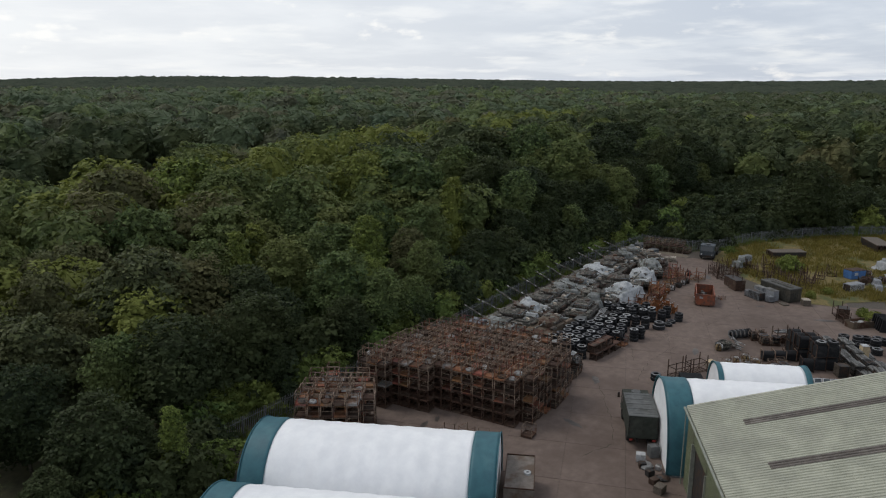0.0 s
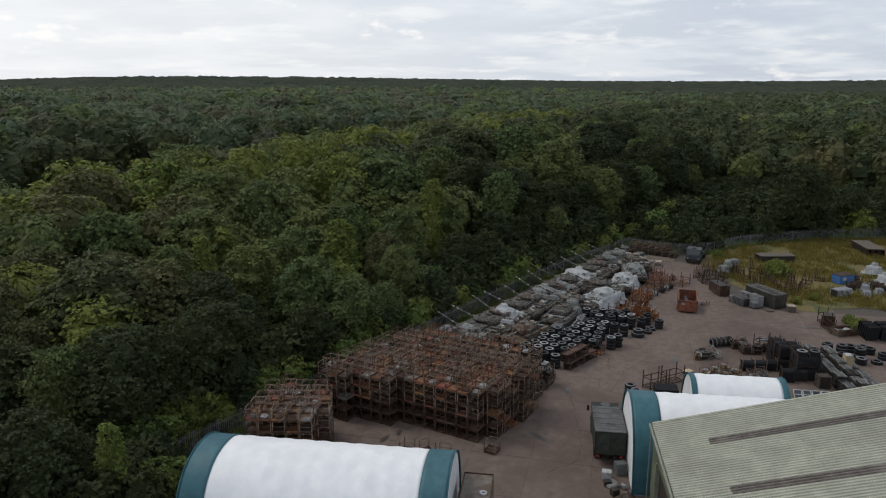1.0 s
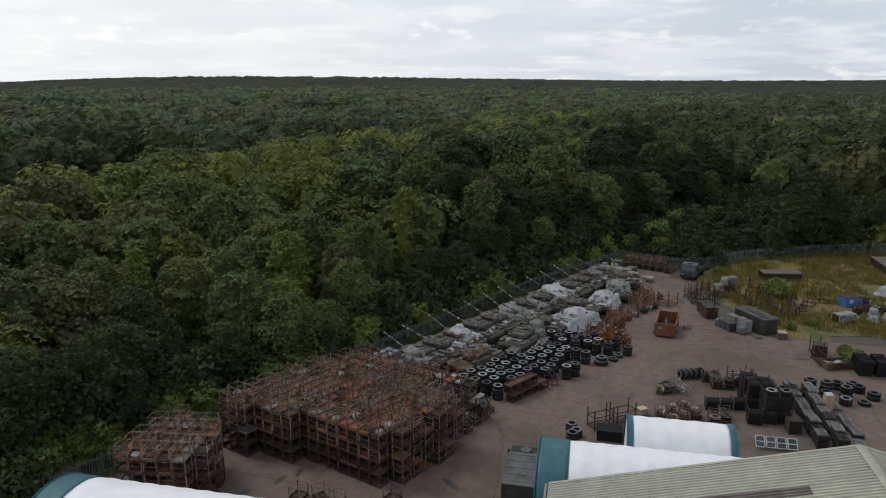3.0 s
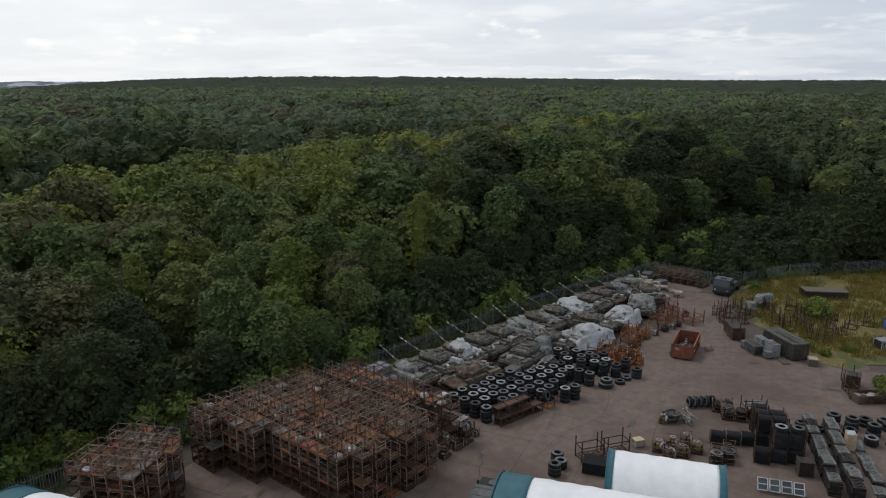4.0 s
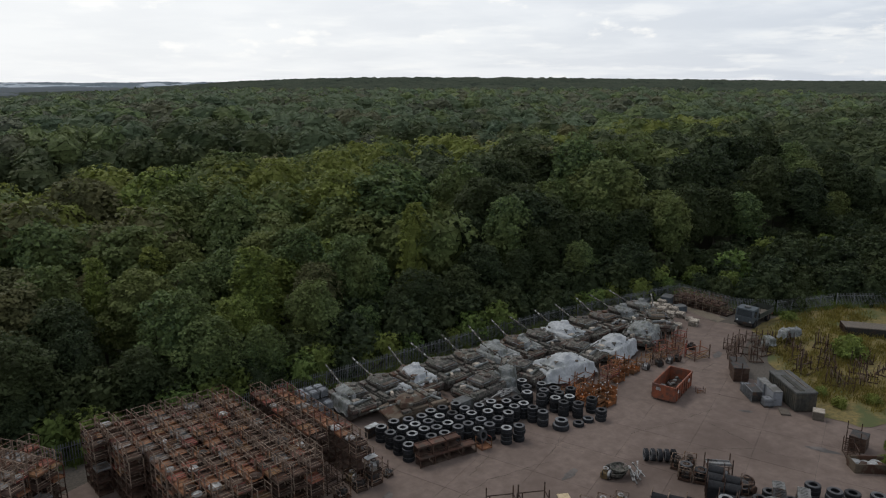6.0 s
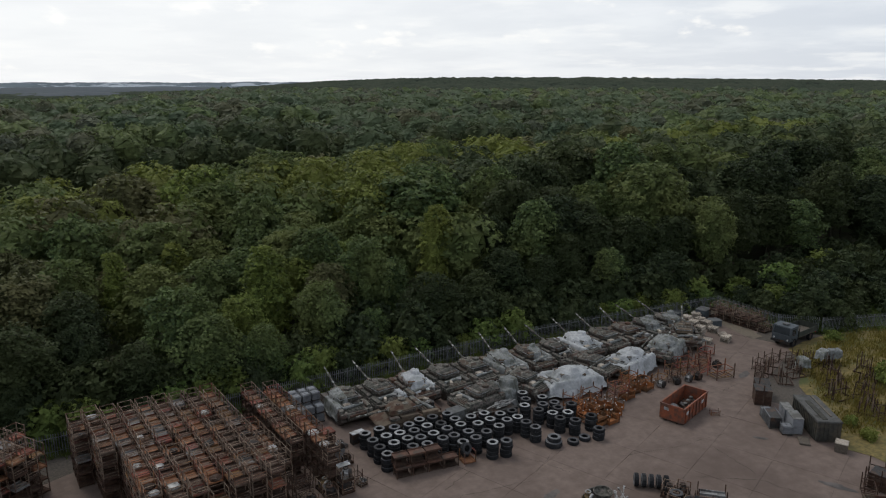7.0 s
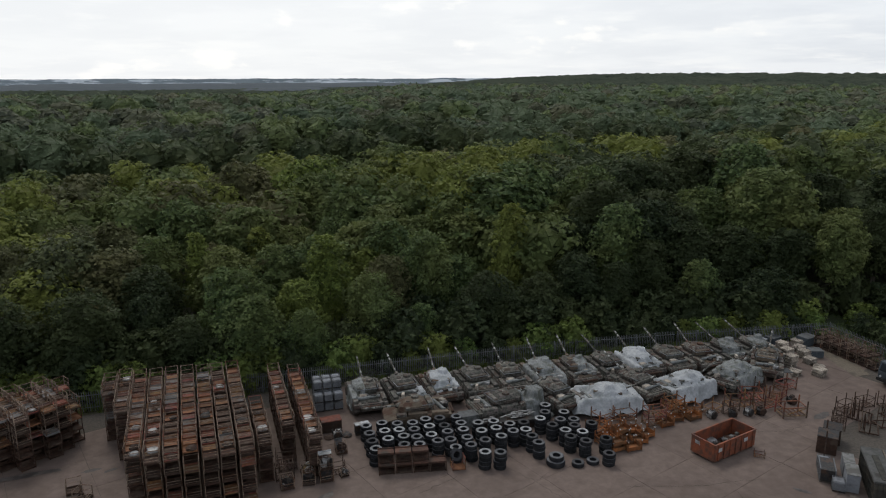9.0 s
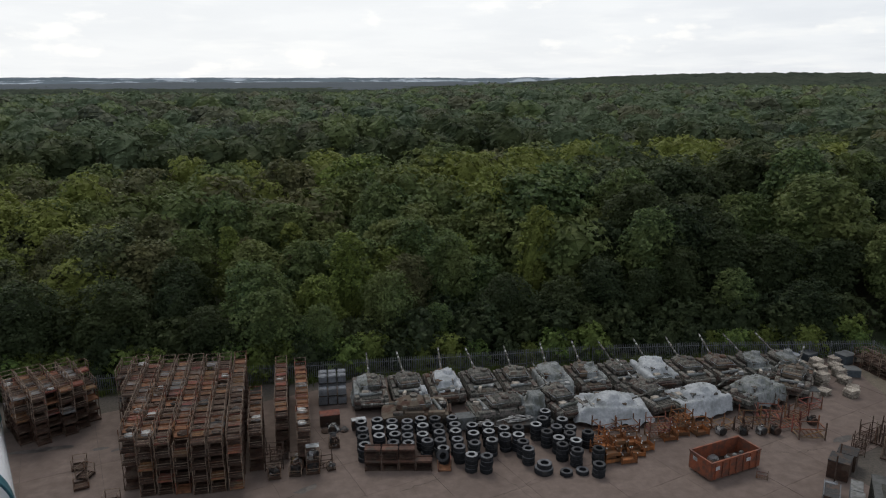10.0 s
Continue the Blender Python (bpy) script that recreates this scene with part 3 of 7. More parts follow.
def make_tree(seed, height, radius, clumps, count, size, low, mat, peak=0.36):
    r = random.Random(seed)
    tree = thing("tree", "broadleaf tree in full dark green leaf in the wood", "tree", "trees of the wood")
    s = Shape()
    lean = (r.uniform(-0.3, 0.3), r.uniform(-0.3, 0.3))
    s.tube((0, 0, -0.3), (lean[0], lean[1], height * 0.45), 0.24, 8, 0.15)
    s.tube((lean[0], lean[1], height * 0.45), (lean[0] * 2, lean[1] * 2, height * 0.8), 0.15, 7, 0.05)
    for k in range(6):
        a, z = r.uniform(0, 6.28), height * r.uniform(0.3, 0.6)
        s.tube((lean[0], lean[1], z), (radius * 0.65 * math.cos(a), radius * 0.65 * math.sin(a), z + height * r.uniform(0.08, 0.22)), 0.08, 5, 0.03)
    part("trunk", s, MAT_BARK, tree)
    v, f = crown(seed, height, height * low, radius, clumps, count, size, (7, 11), 1.25, peak)
    part("crown", raw_mesh("crown", v, f, mat), None, tree)
    return tree


def make_bush(seed, height, radius, count, size, mat=None):
    v, f = crown(seed + 50, height, -0.2, radius, 34, count, size, (4, 8), 1.5)
    bush = new("bush", raw_mesh("bush", v, f, mat or MAT_LEAF_B))
    return tagged(bush, "green bramble and sapling thicket at the wood's edge", "bush", "bushes at the wood's edge")


def canopy_rise(x, y):
    """Slow swell of the canopy's height: a crest, a dip behind it, then rising land."""
    far = y - 0.13 * (x - 40)
    dip = -4.5 * math.exp(-((far - 250) / 16) ** 2) - 4.5 * math.exp(-((far - 345) / 22) ** 2) - 4.0 * math.exp(-((far - 470) / 26) ** 2)
    reach = math.hypot(x - 30, y - 10)
    north = min(1.0, max(0.0, (math.degrees(math.atan2(y - 10, x - 30)) - 74) / 10)) * min(1.0, max(0.0, (reach - 450) / 400))
    land = min(6.0, 0.028 * max(0.0, far - 150)) - 9.0 * north
    return dip + land + 2.2 * noise.noise((x * 0.017, y * 0.017, 8.1)) + 1.6 * noise.noise((x * 0.05, y * 0.05, 2.2))


def valley(x, y):
    """Share of height lost in the overgrown clearing behind the crest, which narrows eastward."""
    far = y - 0.13 * (x - 40)
    west = 1.0 / (1.0 + math.exp((x - 150) / 25))
    span = min(1.0, max(0.0, (far - 131) / 6)) * min(1.0, max(0.0, (148 + 32 * west - far) / 5))
    return span * (0.35 + 0.3 * west)


def north_fence(x):
    return float(np.interp(x, [36, 106, 120, 142, 160], [50.3, 50.1, 49.0, 46.2, 46.2]))


def east_fence(x):
    """The fence and the back of the grass field, running away south-east."""
    return float(np.interp(x, [141.7, 145.6, 156.4, 171.2, 177.3, 190, 240], [36.0, 31.6, 27.6, 16.3, 9.3, -9.0, -60.0]))


SCRUB_END = 236.0                             # where the scrub east of the yard meets tall wood again


def edge_distance(x, y):
    """How deep in the tall wood a place lies; negative in the yard and in the scrub east of it."""
    if x < 36:
        north = y - (44.0 if x > 24 else 41.0 + 0.2 * (24 - x))
    else:
        north = y - north_fence(x) - 0.8
    return max(north, x - SCRUB_END)


def wood_height(x, y):
    d = max(0.0, edge_distance(x, y))
    west = 7.0 + 10.9 * min(1.0, d / 62.0) ** 0.75
    east = 8.0 + 11.5 * min(1.0, d / 32.0) ** 0.6
    q = min(1.0, max(0.0, (x - 92) / 16))
    return (1.0 - valley(x, y)) * (west + (east - west) * q + canopy_rise(x, y))


# full trees for the wood's edge, dark oaks, taller bare-stemmed ones, slender pale ones, and lighter ones further in
TREES = [make_tree(11 + k, 15.0, 4.7 + 0.3 * (k % 4), 92 + 6 * (k % 3), 5600, 0.235, 0.16, (MAT_LEAF, MAT_LEAF_O, MAT_LEAF_Y, MAT_LEAF)[k % 4]) for k in range(6)]
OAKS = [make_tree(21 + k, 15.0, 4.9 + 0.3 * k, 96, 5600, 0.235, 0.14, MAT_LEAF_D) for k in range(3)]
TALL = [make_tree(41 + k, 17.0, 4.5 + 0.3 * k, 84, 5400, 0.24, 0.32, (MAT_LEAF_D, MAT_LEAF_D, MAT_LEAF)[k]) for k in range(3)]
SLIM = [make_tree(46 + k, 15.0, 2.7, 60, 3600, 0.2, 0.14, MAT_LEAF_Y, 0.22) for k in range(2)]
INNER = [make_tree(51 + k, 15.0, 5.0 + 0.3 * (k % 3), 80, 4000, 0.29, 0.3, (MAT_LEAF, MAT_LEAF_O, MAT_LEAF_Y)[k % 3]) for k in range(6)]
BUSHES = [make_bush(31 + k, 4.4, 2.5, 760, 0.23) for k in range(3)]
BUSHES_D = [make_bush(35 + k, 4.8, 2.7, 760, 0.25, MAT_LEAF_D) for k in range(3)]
for k, t in enumerate(TREES + OAKS + TALL + SLIM + INNER + BUSHES + BUSHES_D):
    put(t, -60 - 11 * k, 90, 0)              # the first of each stands off in the wood


def grow(kinds, x, y, h, wide=0.0):
    t = rng.choice(kinds)
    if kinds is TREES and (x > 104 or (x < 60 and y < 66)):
        t = rng.choice((OAKS[0], OAKS[1], OAKS[2], OAKS[0], TREES[0]))   # mostly dark oak; past x 104 the colour stands in for the wall's shade
    wide = wide or rng.uniform(0.85, 1.2)
    full = 17.0 if kinds is TALL else 15.0
    copy_thing(t, pose(x, y, -0.1, 0, 0, rng.uniform(0, 360)) @ Matrix.Diagonal((h / full * wide, h / full * wide * rng.uniform(0.9, 1.1), h / full, 1)))


# trees that stand out above the rest: kind, x, y, height
MARKED = [(SLIM, 76.8, 65.2, 14.6), (SLIM, 103.5, 69.0, 17.0), (TREES, 89.9, 65.6, 14.2), (TREES, 86.8, 73.5, 14.6), (TALL, 124.9, 64.9, 17.2), (TALL, 119.5, 64.6, 17.0),
          (TALL, 159.4, 56.8, 16.2), (TREES, 101.2, 88.0, 20.0), (TREES, 70.2, 70.2, 12.4), (TREES, 64.0, 59.6, 12.4), (OAKS, 48.5, 58.6, 11.2), (OAKS, 37.8, 57.2, 11.4),
          (INNER, 43.2, 71.8, 14.9), (TREES, 54.4, 73.3, 13.9), (INNER, 57.4, 91.1, 16.0), (INNER, 82.4, 89.6, 17.4), (INNER, 79.1, 99.7, 18.2), (INNER, 65.9, 112.4, 19.2),
          (INNER, 78.0, 111.8, 19.8), (INNER, 107.6, 81.0, 19.4), (INNER, 113.0, 87.4, 20.0), (OAKS, 96.5, 58.2, 9.6), (OAKS, 104.0, 57.2, 9.0), (TREES, 81.5, 59.0, 10.6),
          (OAKS, 172.0, 19.5, 16.6), (OAKS, 186.0, 11.0, 10.5), (TALL, 188.0, 58.0, 19.4), (OAKS, 213.0, 37.0, 8.0), (OAKS, 136.2, 52.6, 8.6)]
stand = []
for kinds, x, y, h in MARKED:
    stand.append((x, y))
    grow(kinds, x, y, h, 1.15 if kinds is OAKS else 0.0)
# a bank of bright brambles behind the fabric shelters
bank = random.Random(8)
for k in range(17):
    x = 32.5 + 0.72 * k + bank.uniform(-0.5, 0.5)
    y = 51.6 + 3.4 * bank.random() + 0.12 * k
    stand.append((x, y))
    again(BUSHES[k % 3], x, y, -0.1, 77 * k, s=bank.uniform(0.55, 0.95))


def free(x, y, gap):
    return all((x - a) ** 2 + (y - b) ** 2 > gap * gap for a, b in stand)


near_trees = len(MARKED)
spots = [(x + rng.uniform(-2.2, 2.2), y + rng.uniform(-2.2, 2.2)) for y in np.arange(42, 96, 4.6) for x in np.arange(2, 236, 4.8)]
rng.shuffle(spots)
spots.sort(key=lambda p: edge_distance(*p) > 24)
spare = []
for x, y in spots:
    d = edge_distance(x, y)
    if d < (7.0 if 104 < x else 3.0) or math.atan2(y, x) > radians(76):
        continue
    h = wood_height(x, y) * rng.uniform(0.74, 1.12)
    if not free(x, y, 2.4 + 0.21 * h):
        continue
    if near_trees < 236 and d < 40:
        # the tall trees' dark leaves paint in the shaded face of the wall
        dark_edge = 104 < x and d > 6
        slim = rng.random() < 0.07 and x < 104
        grow(SLIM if slim else TALL if dark_edge else TREES if d < 20 else INNER, x, y, h * (1.04 if dark_edge else 1.0))
        stand.append((x, y))
        near_trees += 1
    else:
        spare.append((x, y))

bushes = 0
for k in range(2400):
    scrub = k % 2 == 0
    if scrub:
        x, y = 142.5 + 88 * rng.random() ** 1.3, rng.uniform(-20, 54)
        if y < east_fence(x) + 1.2 or (x < 143.5 and y < 47.5):
            continue
    else:
        x = rng.uniform(20, 142)
        y = (north_fence(x) + 1.3 if x > 36 else 45.0 if x > 24 else 43.0) + abs(rng.gauss(0, 3.6))
    d = edge_distance(x, y)
    if (not scrub and d < 0.9) or not free(x, y, 2.9 if scrub else 1.9) or bushes >= 285:
        continue
    stand.append((x, y))
    bushes += 1
    size = rng.uniform(0.7, 1.0) + (0.7 * rng.random() ** 2 if x > 150 else 0.0) if scrub else rng.uniform(0.55, 1.1) * (1.3 if d > 3.5 else 1.0)
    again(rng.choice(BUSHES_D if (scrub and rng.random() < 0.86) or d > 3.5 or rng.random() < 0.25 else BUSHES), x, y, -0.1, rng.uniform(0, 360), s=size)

# deeper wood, one mass of crowns for each leaf colour
lows = [[crown(70 + k, 9.0, -1.5, 5.7, nc, n, q, core, 0.8, 0.45, fill) for k in range(6)]
        for nc, n, q, core, fill in ((54, 900, 0.42, (7, 11), 0.64), (44, 400, 0.52, (7, 11), 0.76), (34, 150, 0.66, (7, 10), 0.86), (68, 1900, 0.28, (8, 12), 0.58), (18, 36, 0.85, (5, 9), 0.92))]
cells = []
r_now = 60.0
deep = np.random.default_rng(5)
while r_now < 980:
    gap = 7.6 + r_now * 0.0085
    steps = int(radians(118) * r_now / gap)
    for k in range(steps):
        a = radians(-4) + radians(118) * (k + deep.uniform(0.05, 0.95)) / steps
        rr = r_now + deep.uniform(-0.42, 0.42) * gap
        cells.append((30 + rr * math.cos(a), 10 + rr * math.sin(a)))
    r_now += gap
mass = {k: ([], []) for k in range(7)}
for x, y in spare + cells:
    d = edge_distance(x, y)
    if d < (3 if x > 150 else 12) or y < -30:
        continue
    if y < 120 and any(abs(x - a) < 4.2 and abs(y - b) < 4.2 for a, b in stand):
        continue
    reach = math.hypot(x - 45, y + 5)
    v, f = lows[3 if reach < 96 else 0 if reach < 160 else 1 if reach < 270 else 2 if reach < 480 else 4][int(deep.integers(0, 6))]
    a, s = deep.uniform(0, 6.28), deep.uniform(0.75, 1.3) * (0.92 if reach < 130 else 1.0 + 0.0006 * reach)
    if valley(x, y) > 0.5 and deep.random() < 0.5:
        continue
    h = wood_height(x, y) * deep.uniform(0.84, 1.12)
    ca, sa = math.cos(a) * s, math.sin(a) * s
    w = np.column_stack([v[:, 0] * ca - v[:, 1] * sa + x, v[:, 0] * sa + v[:, 1] * ca + y, (v[:, 2] + 1.5) / 10.5 * h if d < 16 else v[:, 2] * s + h - 9.0 * s])
    behind = y - 0.13 * (x - 40)
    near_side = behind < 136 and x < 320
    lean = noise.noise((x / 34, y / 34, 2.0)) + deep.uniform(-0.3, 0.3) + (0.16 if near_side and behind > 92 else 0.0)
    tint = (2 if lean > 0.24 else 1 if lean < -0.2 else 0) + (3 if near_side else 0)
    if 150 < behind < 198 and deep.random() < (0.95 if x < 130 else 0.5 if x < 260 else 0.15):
        tint = 6                              # darker leaves paint in the shaded tree wall beyond the clearing
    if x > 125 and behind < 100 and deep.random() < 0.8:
        tint = 6                              # and the same painted shade behind the yard's far corner
    vs, fs = mass[tint]
    fs.append((f, len(v)))
    vs.append(w)
for k, (vs, fs) in mass.items():
    off, ff = 0, []
    for f, n in fs:
        ff.append(f + off)
        off += n
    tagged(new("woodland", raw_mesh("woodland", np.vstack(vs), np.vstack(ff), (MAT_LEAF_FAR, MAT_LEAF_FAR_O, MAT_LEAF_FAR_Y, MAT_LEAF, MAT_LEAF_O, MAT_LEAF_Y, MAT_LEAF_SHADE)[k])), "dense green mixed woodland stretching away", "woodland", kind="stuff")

# far canopy: a sheet of crown domes
az = np.radians(np.linspace(-4, 114, 500))
rad = np.concatenate([[900], np.geomspace(930, 3300, 160)])
A, R = np.meshgrid(az, rad)
X, Y = 30 + R * np.cos(A), 10 + R * np.sin(A)


def domes(X, Y, cell, seed):
    """Rounded crowns on a jittered grid: height 0 to 1."""
    g = np.random.default_rng(seed)
    jx, jy, hh = g.uniform(-0.38, 0.38, (257, 257)), g.uniform(-0.38, 0.38, (257, 257)), g.uniform(0.4, 1.0, (257, 257))
    ix, iy = np.floor(X / cell).astype(int), np.floor(Y / cell).astype(int)
    best = np.zeros_like(X)
    for dx in (-1, 0, 1):
        for dy in (-1, 0, 1):
            cx, cy = ix + dx, iy + dy
            px, py = (cx + 0.5 + jx[cx % 257, cy % 257]) * cell, (cy + 0.5 + jy[cx % 257, cy % 257]) * cell
            q = 1 - ((X - px) ** 2 + (Y - py) ** 2) / (0.72 * cell) ** 2
            best = np.maximum(best, np.sqrt(np.maximum(q, 0)) * hh[cx % 257, cy % 257])
    return best


def swell(A, R):
    """Lie of the land: a long wooded hill to the north-east, and low farmland beyond the wood to the north."""
    deg = np.degrees(A)
    crest = np.interp(deg, [0, 10, 16, 24, 34, 45, 54, 61, 65, 70, 76], [10, 7, 7, 9, 14.5, 18.5, 22, 22, 16, 7, 0])
    hill = crest * np.clip((R - 900) / 900, 0, 1) ** 1.4
    drop = -13 * np.clip((R - 1150) / 260, 0, 1) * np.clip((deg - 68) / 8, 0, 1)
    wave = 2.2 * np.sin(R / 95 + 3 * A) + 2.0 * np.sin(R / 260 + 9 * A)
    north = -5 * np.clip((deg - 74) / 10, 0, 1)
    return hill + drop + north + wave


H = 12.0 + 9.5 * domes(X, Y, 15.0, 3) + 3.0 * domes(X, Y, 47.0, 6) + 1.4 * domes(X, Y, 5.0, 4) + swell(A, R)
H[0] = 2.0
V = np.column_stack([X.ravel(), Y.ravel(), H.ravel()])
nr, na = R.shape
I = np.arange(nr * na).reshape(nr, na)
F = np.column_stack([I[:-1, :-1].ravel(), I[1:, :-1].ravel(), I[1:, 1:].ravel(), I[:-1, 1:].ravel()])
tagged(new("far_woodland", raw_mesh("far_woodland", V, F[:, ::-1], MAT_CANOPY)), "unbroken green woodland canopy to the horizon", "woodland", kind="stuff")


def far_ridge(name, label, r0, height, seed, material, a0, a1, category="hill", deep_=1.0):
    """A low ridge on the horizon, with depth and a tree-fringed crest."""
    aa = np.radians(np.linspace(a0, a1, int((a1 - a0) * 14)))
    rows = [(r0 - 260 * deep_, 0.0), (r0 - 90 * deep_, 0.75), (r0, 1.0), (r0 + 200, 0.8), (r0 + 320, 0.0)]
    v = []
    for rr, q in rows:
        for k, a in enumerate(aa):
            e = min(1.0, (a - aa[0]) / 0.12, (aa[-1] - a) / 0.12)
            h = height * (0.88 + 0.3 * noise.noise((a * 5, seed, 0)) + 0.12 * noise.noise((a * 23, seed, 1)) + 0.06 * noise.noise((a * 160, seed, rr))) * max(e, 0)
            v.append((30 + rr * math.cos(a), 10 + rr * math.sin(a), q * h - 2))
    n = len(aa)
    f = [(j * n + k, j * n + k + 1, (j + 1) * n + k + 1, (j + 1) * n + k) for j in range(len(rows) - 1) for k in range(n - 1)]
    return tagged(new(name, raw_mesh(name, v, f, material, True)), label, category, kind="structure")


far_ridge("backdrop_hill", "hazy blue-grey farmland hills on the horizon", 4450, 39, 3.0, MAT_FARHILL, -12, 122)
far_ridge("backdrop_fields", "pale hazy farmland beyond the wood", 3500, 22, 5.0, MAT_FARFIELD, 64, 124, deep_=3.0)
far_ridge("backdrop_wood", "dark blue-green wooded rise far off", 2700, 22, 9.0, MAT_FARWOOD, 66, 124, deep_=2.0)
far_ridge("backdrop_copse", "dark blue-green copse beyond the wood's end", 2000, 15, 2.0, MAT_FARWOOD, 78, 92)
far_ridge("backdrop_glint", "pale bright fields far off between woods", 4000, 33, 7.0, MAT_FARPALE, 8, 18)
scrub = blob_sheet("scrub_ground", "rank green weeds and brambles between bushes", [(143.0, 35.6), (146.2, 32.4), (157, 28.4), (172, 17), (178, 10), (191, -8.5), (212, -45), (238, -45), (238, 54), (143.0, 54)], 0.02, MAT_SCRUB, "undergrowth")


# ---- fabric shelters ----
def make_shelter(cx, cy, half, height, length, band, label):
    """Arched fabric shelter: white skin, teal end bands, white end walls, hoop ribs; length runs along local y."""
    sh = thing("fabric_shelter", label, "shelter", "fabric shelters")

    def arc(scale=1.0, n=28):
        pts = []
        for k in range(n + 1):
            a = math.pi * k / n
            pts.append((half * scale * math.copysign(abs(math.cos(a)) ** 0.92, math.cos(a)), height * scale * math.sin(a) ** 0.9))
        return pts

    def skin(y0, y1, steps, grow=0.0, sag=0.05):
        outer = arc()
        inner = arc((half - 0.08) / half)
        s = Shape()
        n = len(outer)
        pts = []
        for j in range(steps + 1):
            y = y0 + (y1 - y0) * j / steps
            ribs = sag * abs(math.sin(math.pi * (y + length / 2) / 1.55)) ** 1.5
            for (x, z) in outer:
                d = grow - ribs + 0.02 * noise.noise((x * 0.8, y * 0.8, z * 0.8))
                pts.append((x * (1 + d / half), y, max(0.0, z * (1 + d / height))))
        m = len(pts)
        pts += [(x, y0, z) for x, z in inner] + [(x, y1, z) for x, z in inner]
        f = [(j * n + k, j * n + k + 1, (j + 1) * n + k + 1, (j + 1) * n + k) for j in range(steps) for k in range(n - 1)]
        f += [(k, k + 1, m + k + 1, m + k) for k in range(n - 1)]
        f += [(steps * n + k, steps * n + k + 1, m + n + k + 1, m + n + k) for k in range(n - 1)]
        s.add(pts, f)
        return s

    l2 = length / 2
    part("white_cover", skin(-l2 + band, l2 - band, int(length * 3)), MAT_FABRIC, sh, "white fabric cover drawn over ribs", True)
    part("end_band", skin(-l2, -l2 + band, 8, 0.03, 0.02), MAT_TEAL, sh, "teal fabric end band", True)
    part("end_band", skin(l2 - band, l2, 8, 0.03, 0.02), MAT_TEAL, sh, "teal fabric end band", True)
    for y in (-l2 + 0.12, l2 - 0.12):
        part("end_wall", Shape().prism([(x * 0.985, z * 0.985) for x, z in arc()], y - 0.05, y + 0.05), MAT_FABRIC, sh, "white fabric end wall")
        hoop = Shape()
        pts = arc(1.012)
        sy = -l2 - 0.02 if y < 0 else l2 + 0.02
        ring = [(math.cos(math.pi * q / 3) * 0.05, math.sin(math.pi * q / 3) * 0.05) for q in range(6)]
        hoop_v = [(xa * (1 + e / half), sy + g_, za + e) for xa, za in pts for e, g_ in ring]
        hoop.add(hoop_v, [(6 * j + q, 6 * j + (q + 1) % 6, 6 * j + 6 + (q + 1) % 6, 6 * j + 6 + q) for j in range(len(pts) - 1) for q in range(6)])
        part("end_hoop", hoop, MAT_TEAL, sh, "teal laced edge hoop")
    for side in (-1, 1):
        part("base_rail", Shape().box(side * half, 0, 0, 0.12, length, 0.14), MAT_GREYSTEEL, sh)
    return put(sh, cx, cy, 0, AXIS)


make_shelter(39.80, 33.80, 5.0, 5.6, 20.15, 2.05, "large white fabric shelter with teal end bands")
make_shelter(30.84, 28.92, 5.0, 5.6, 20.15, 2.05, "white and teal fabric shelter beside its twin")
make_shelter(*along(60.75, 16.4, -0.1, -9.6), 5.0, 6.75, 20.4, 2.3, "white fabric shelter with teal end beside the shed")
make_shelter(*along(72.2, 15.05, 0.15, -4.7), 3.1, 4.75, 9.0, 0.5, "small white fabric shelter among scrap")


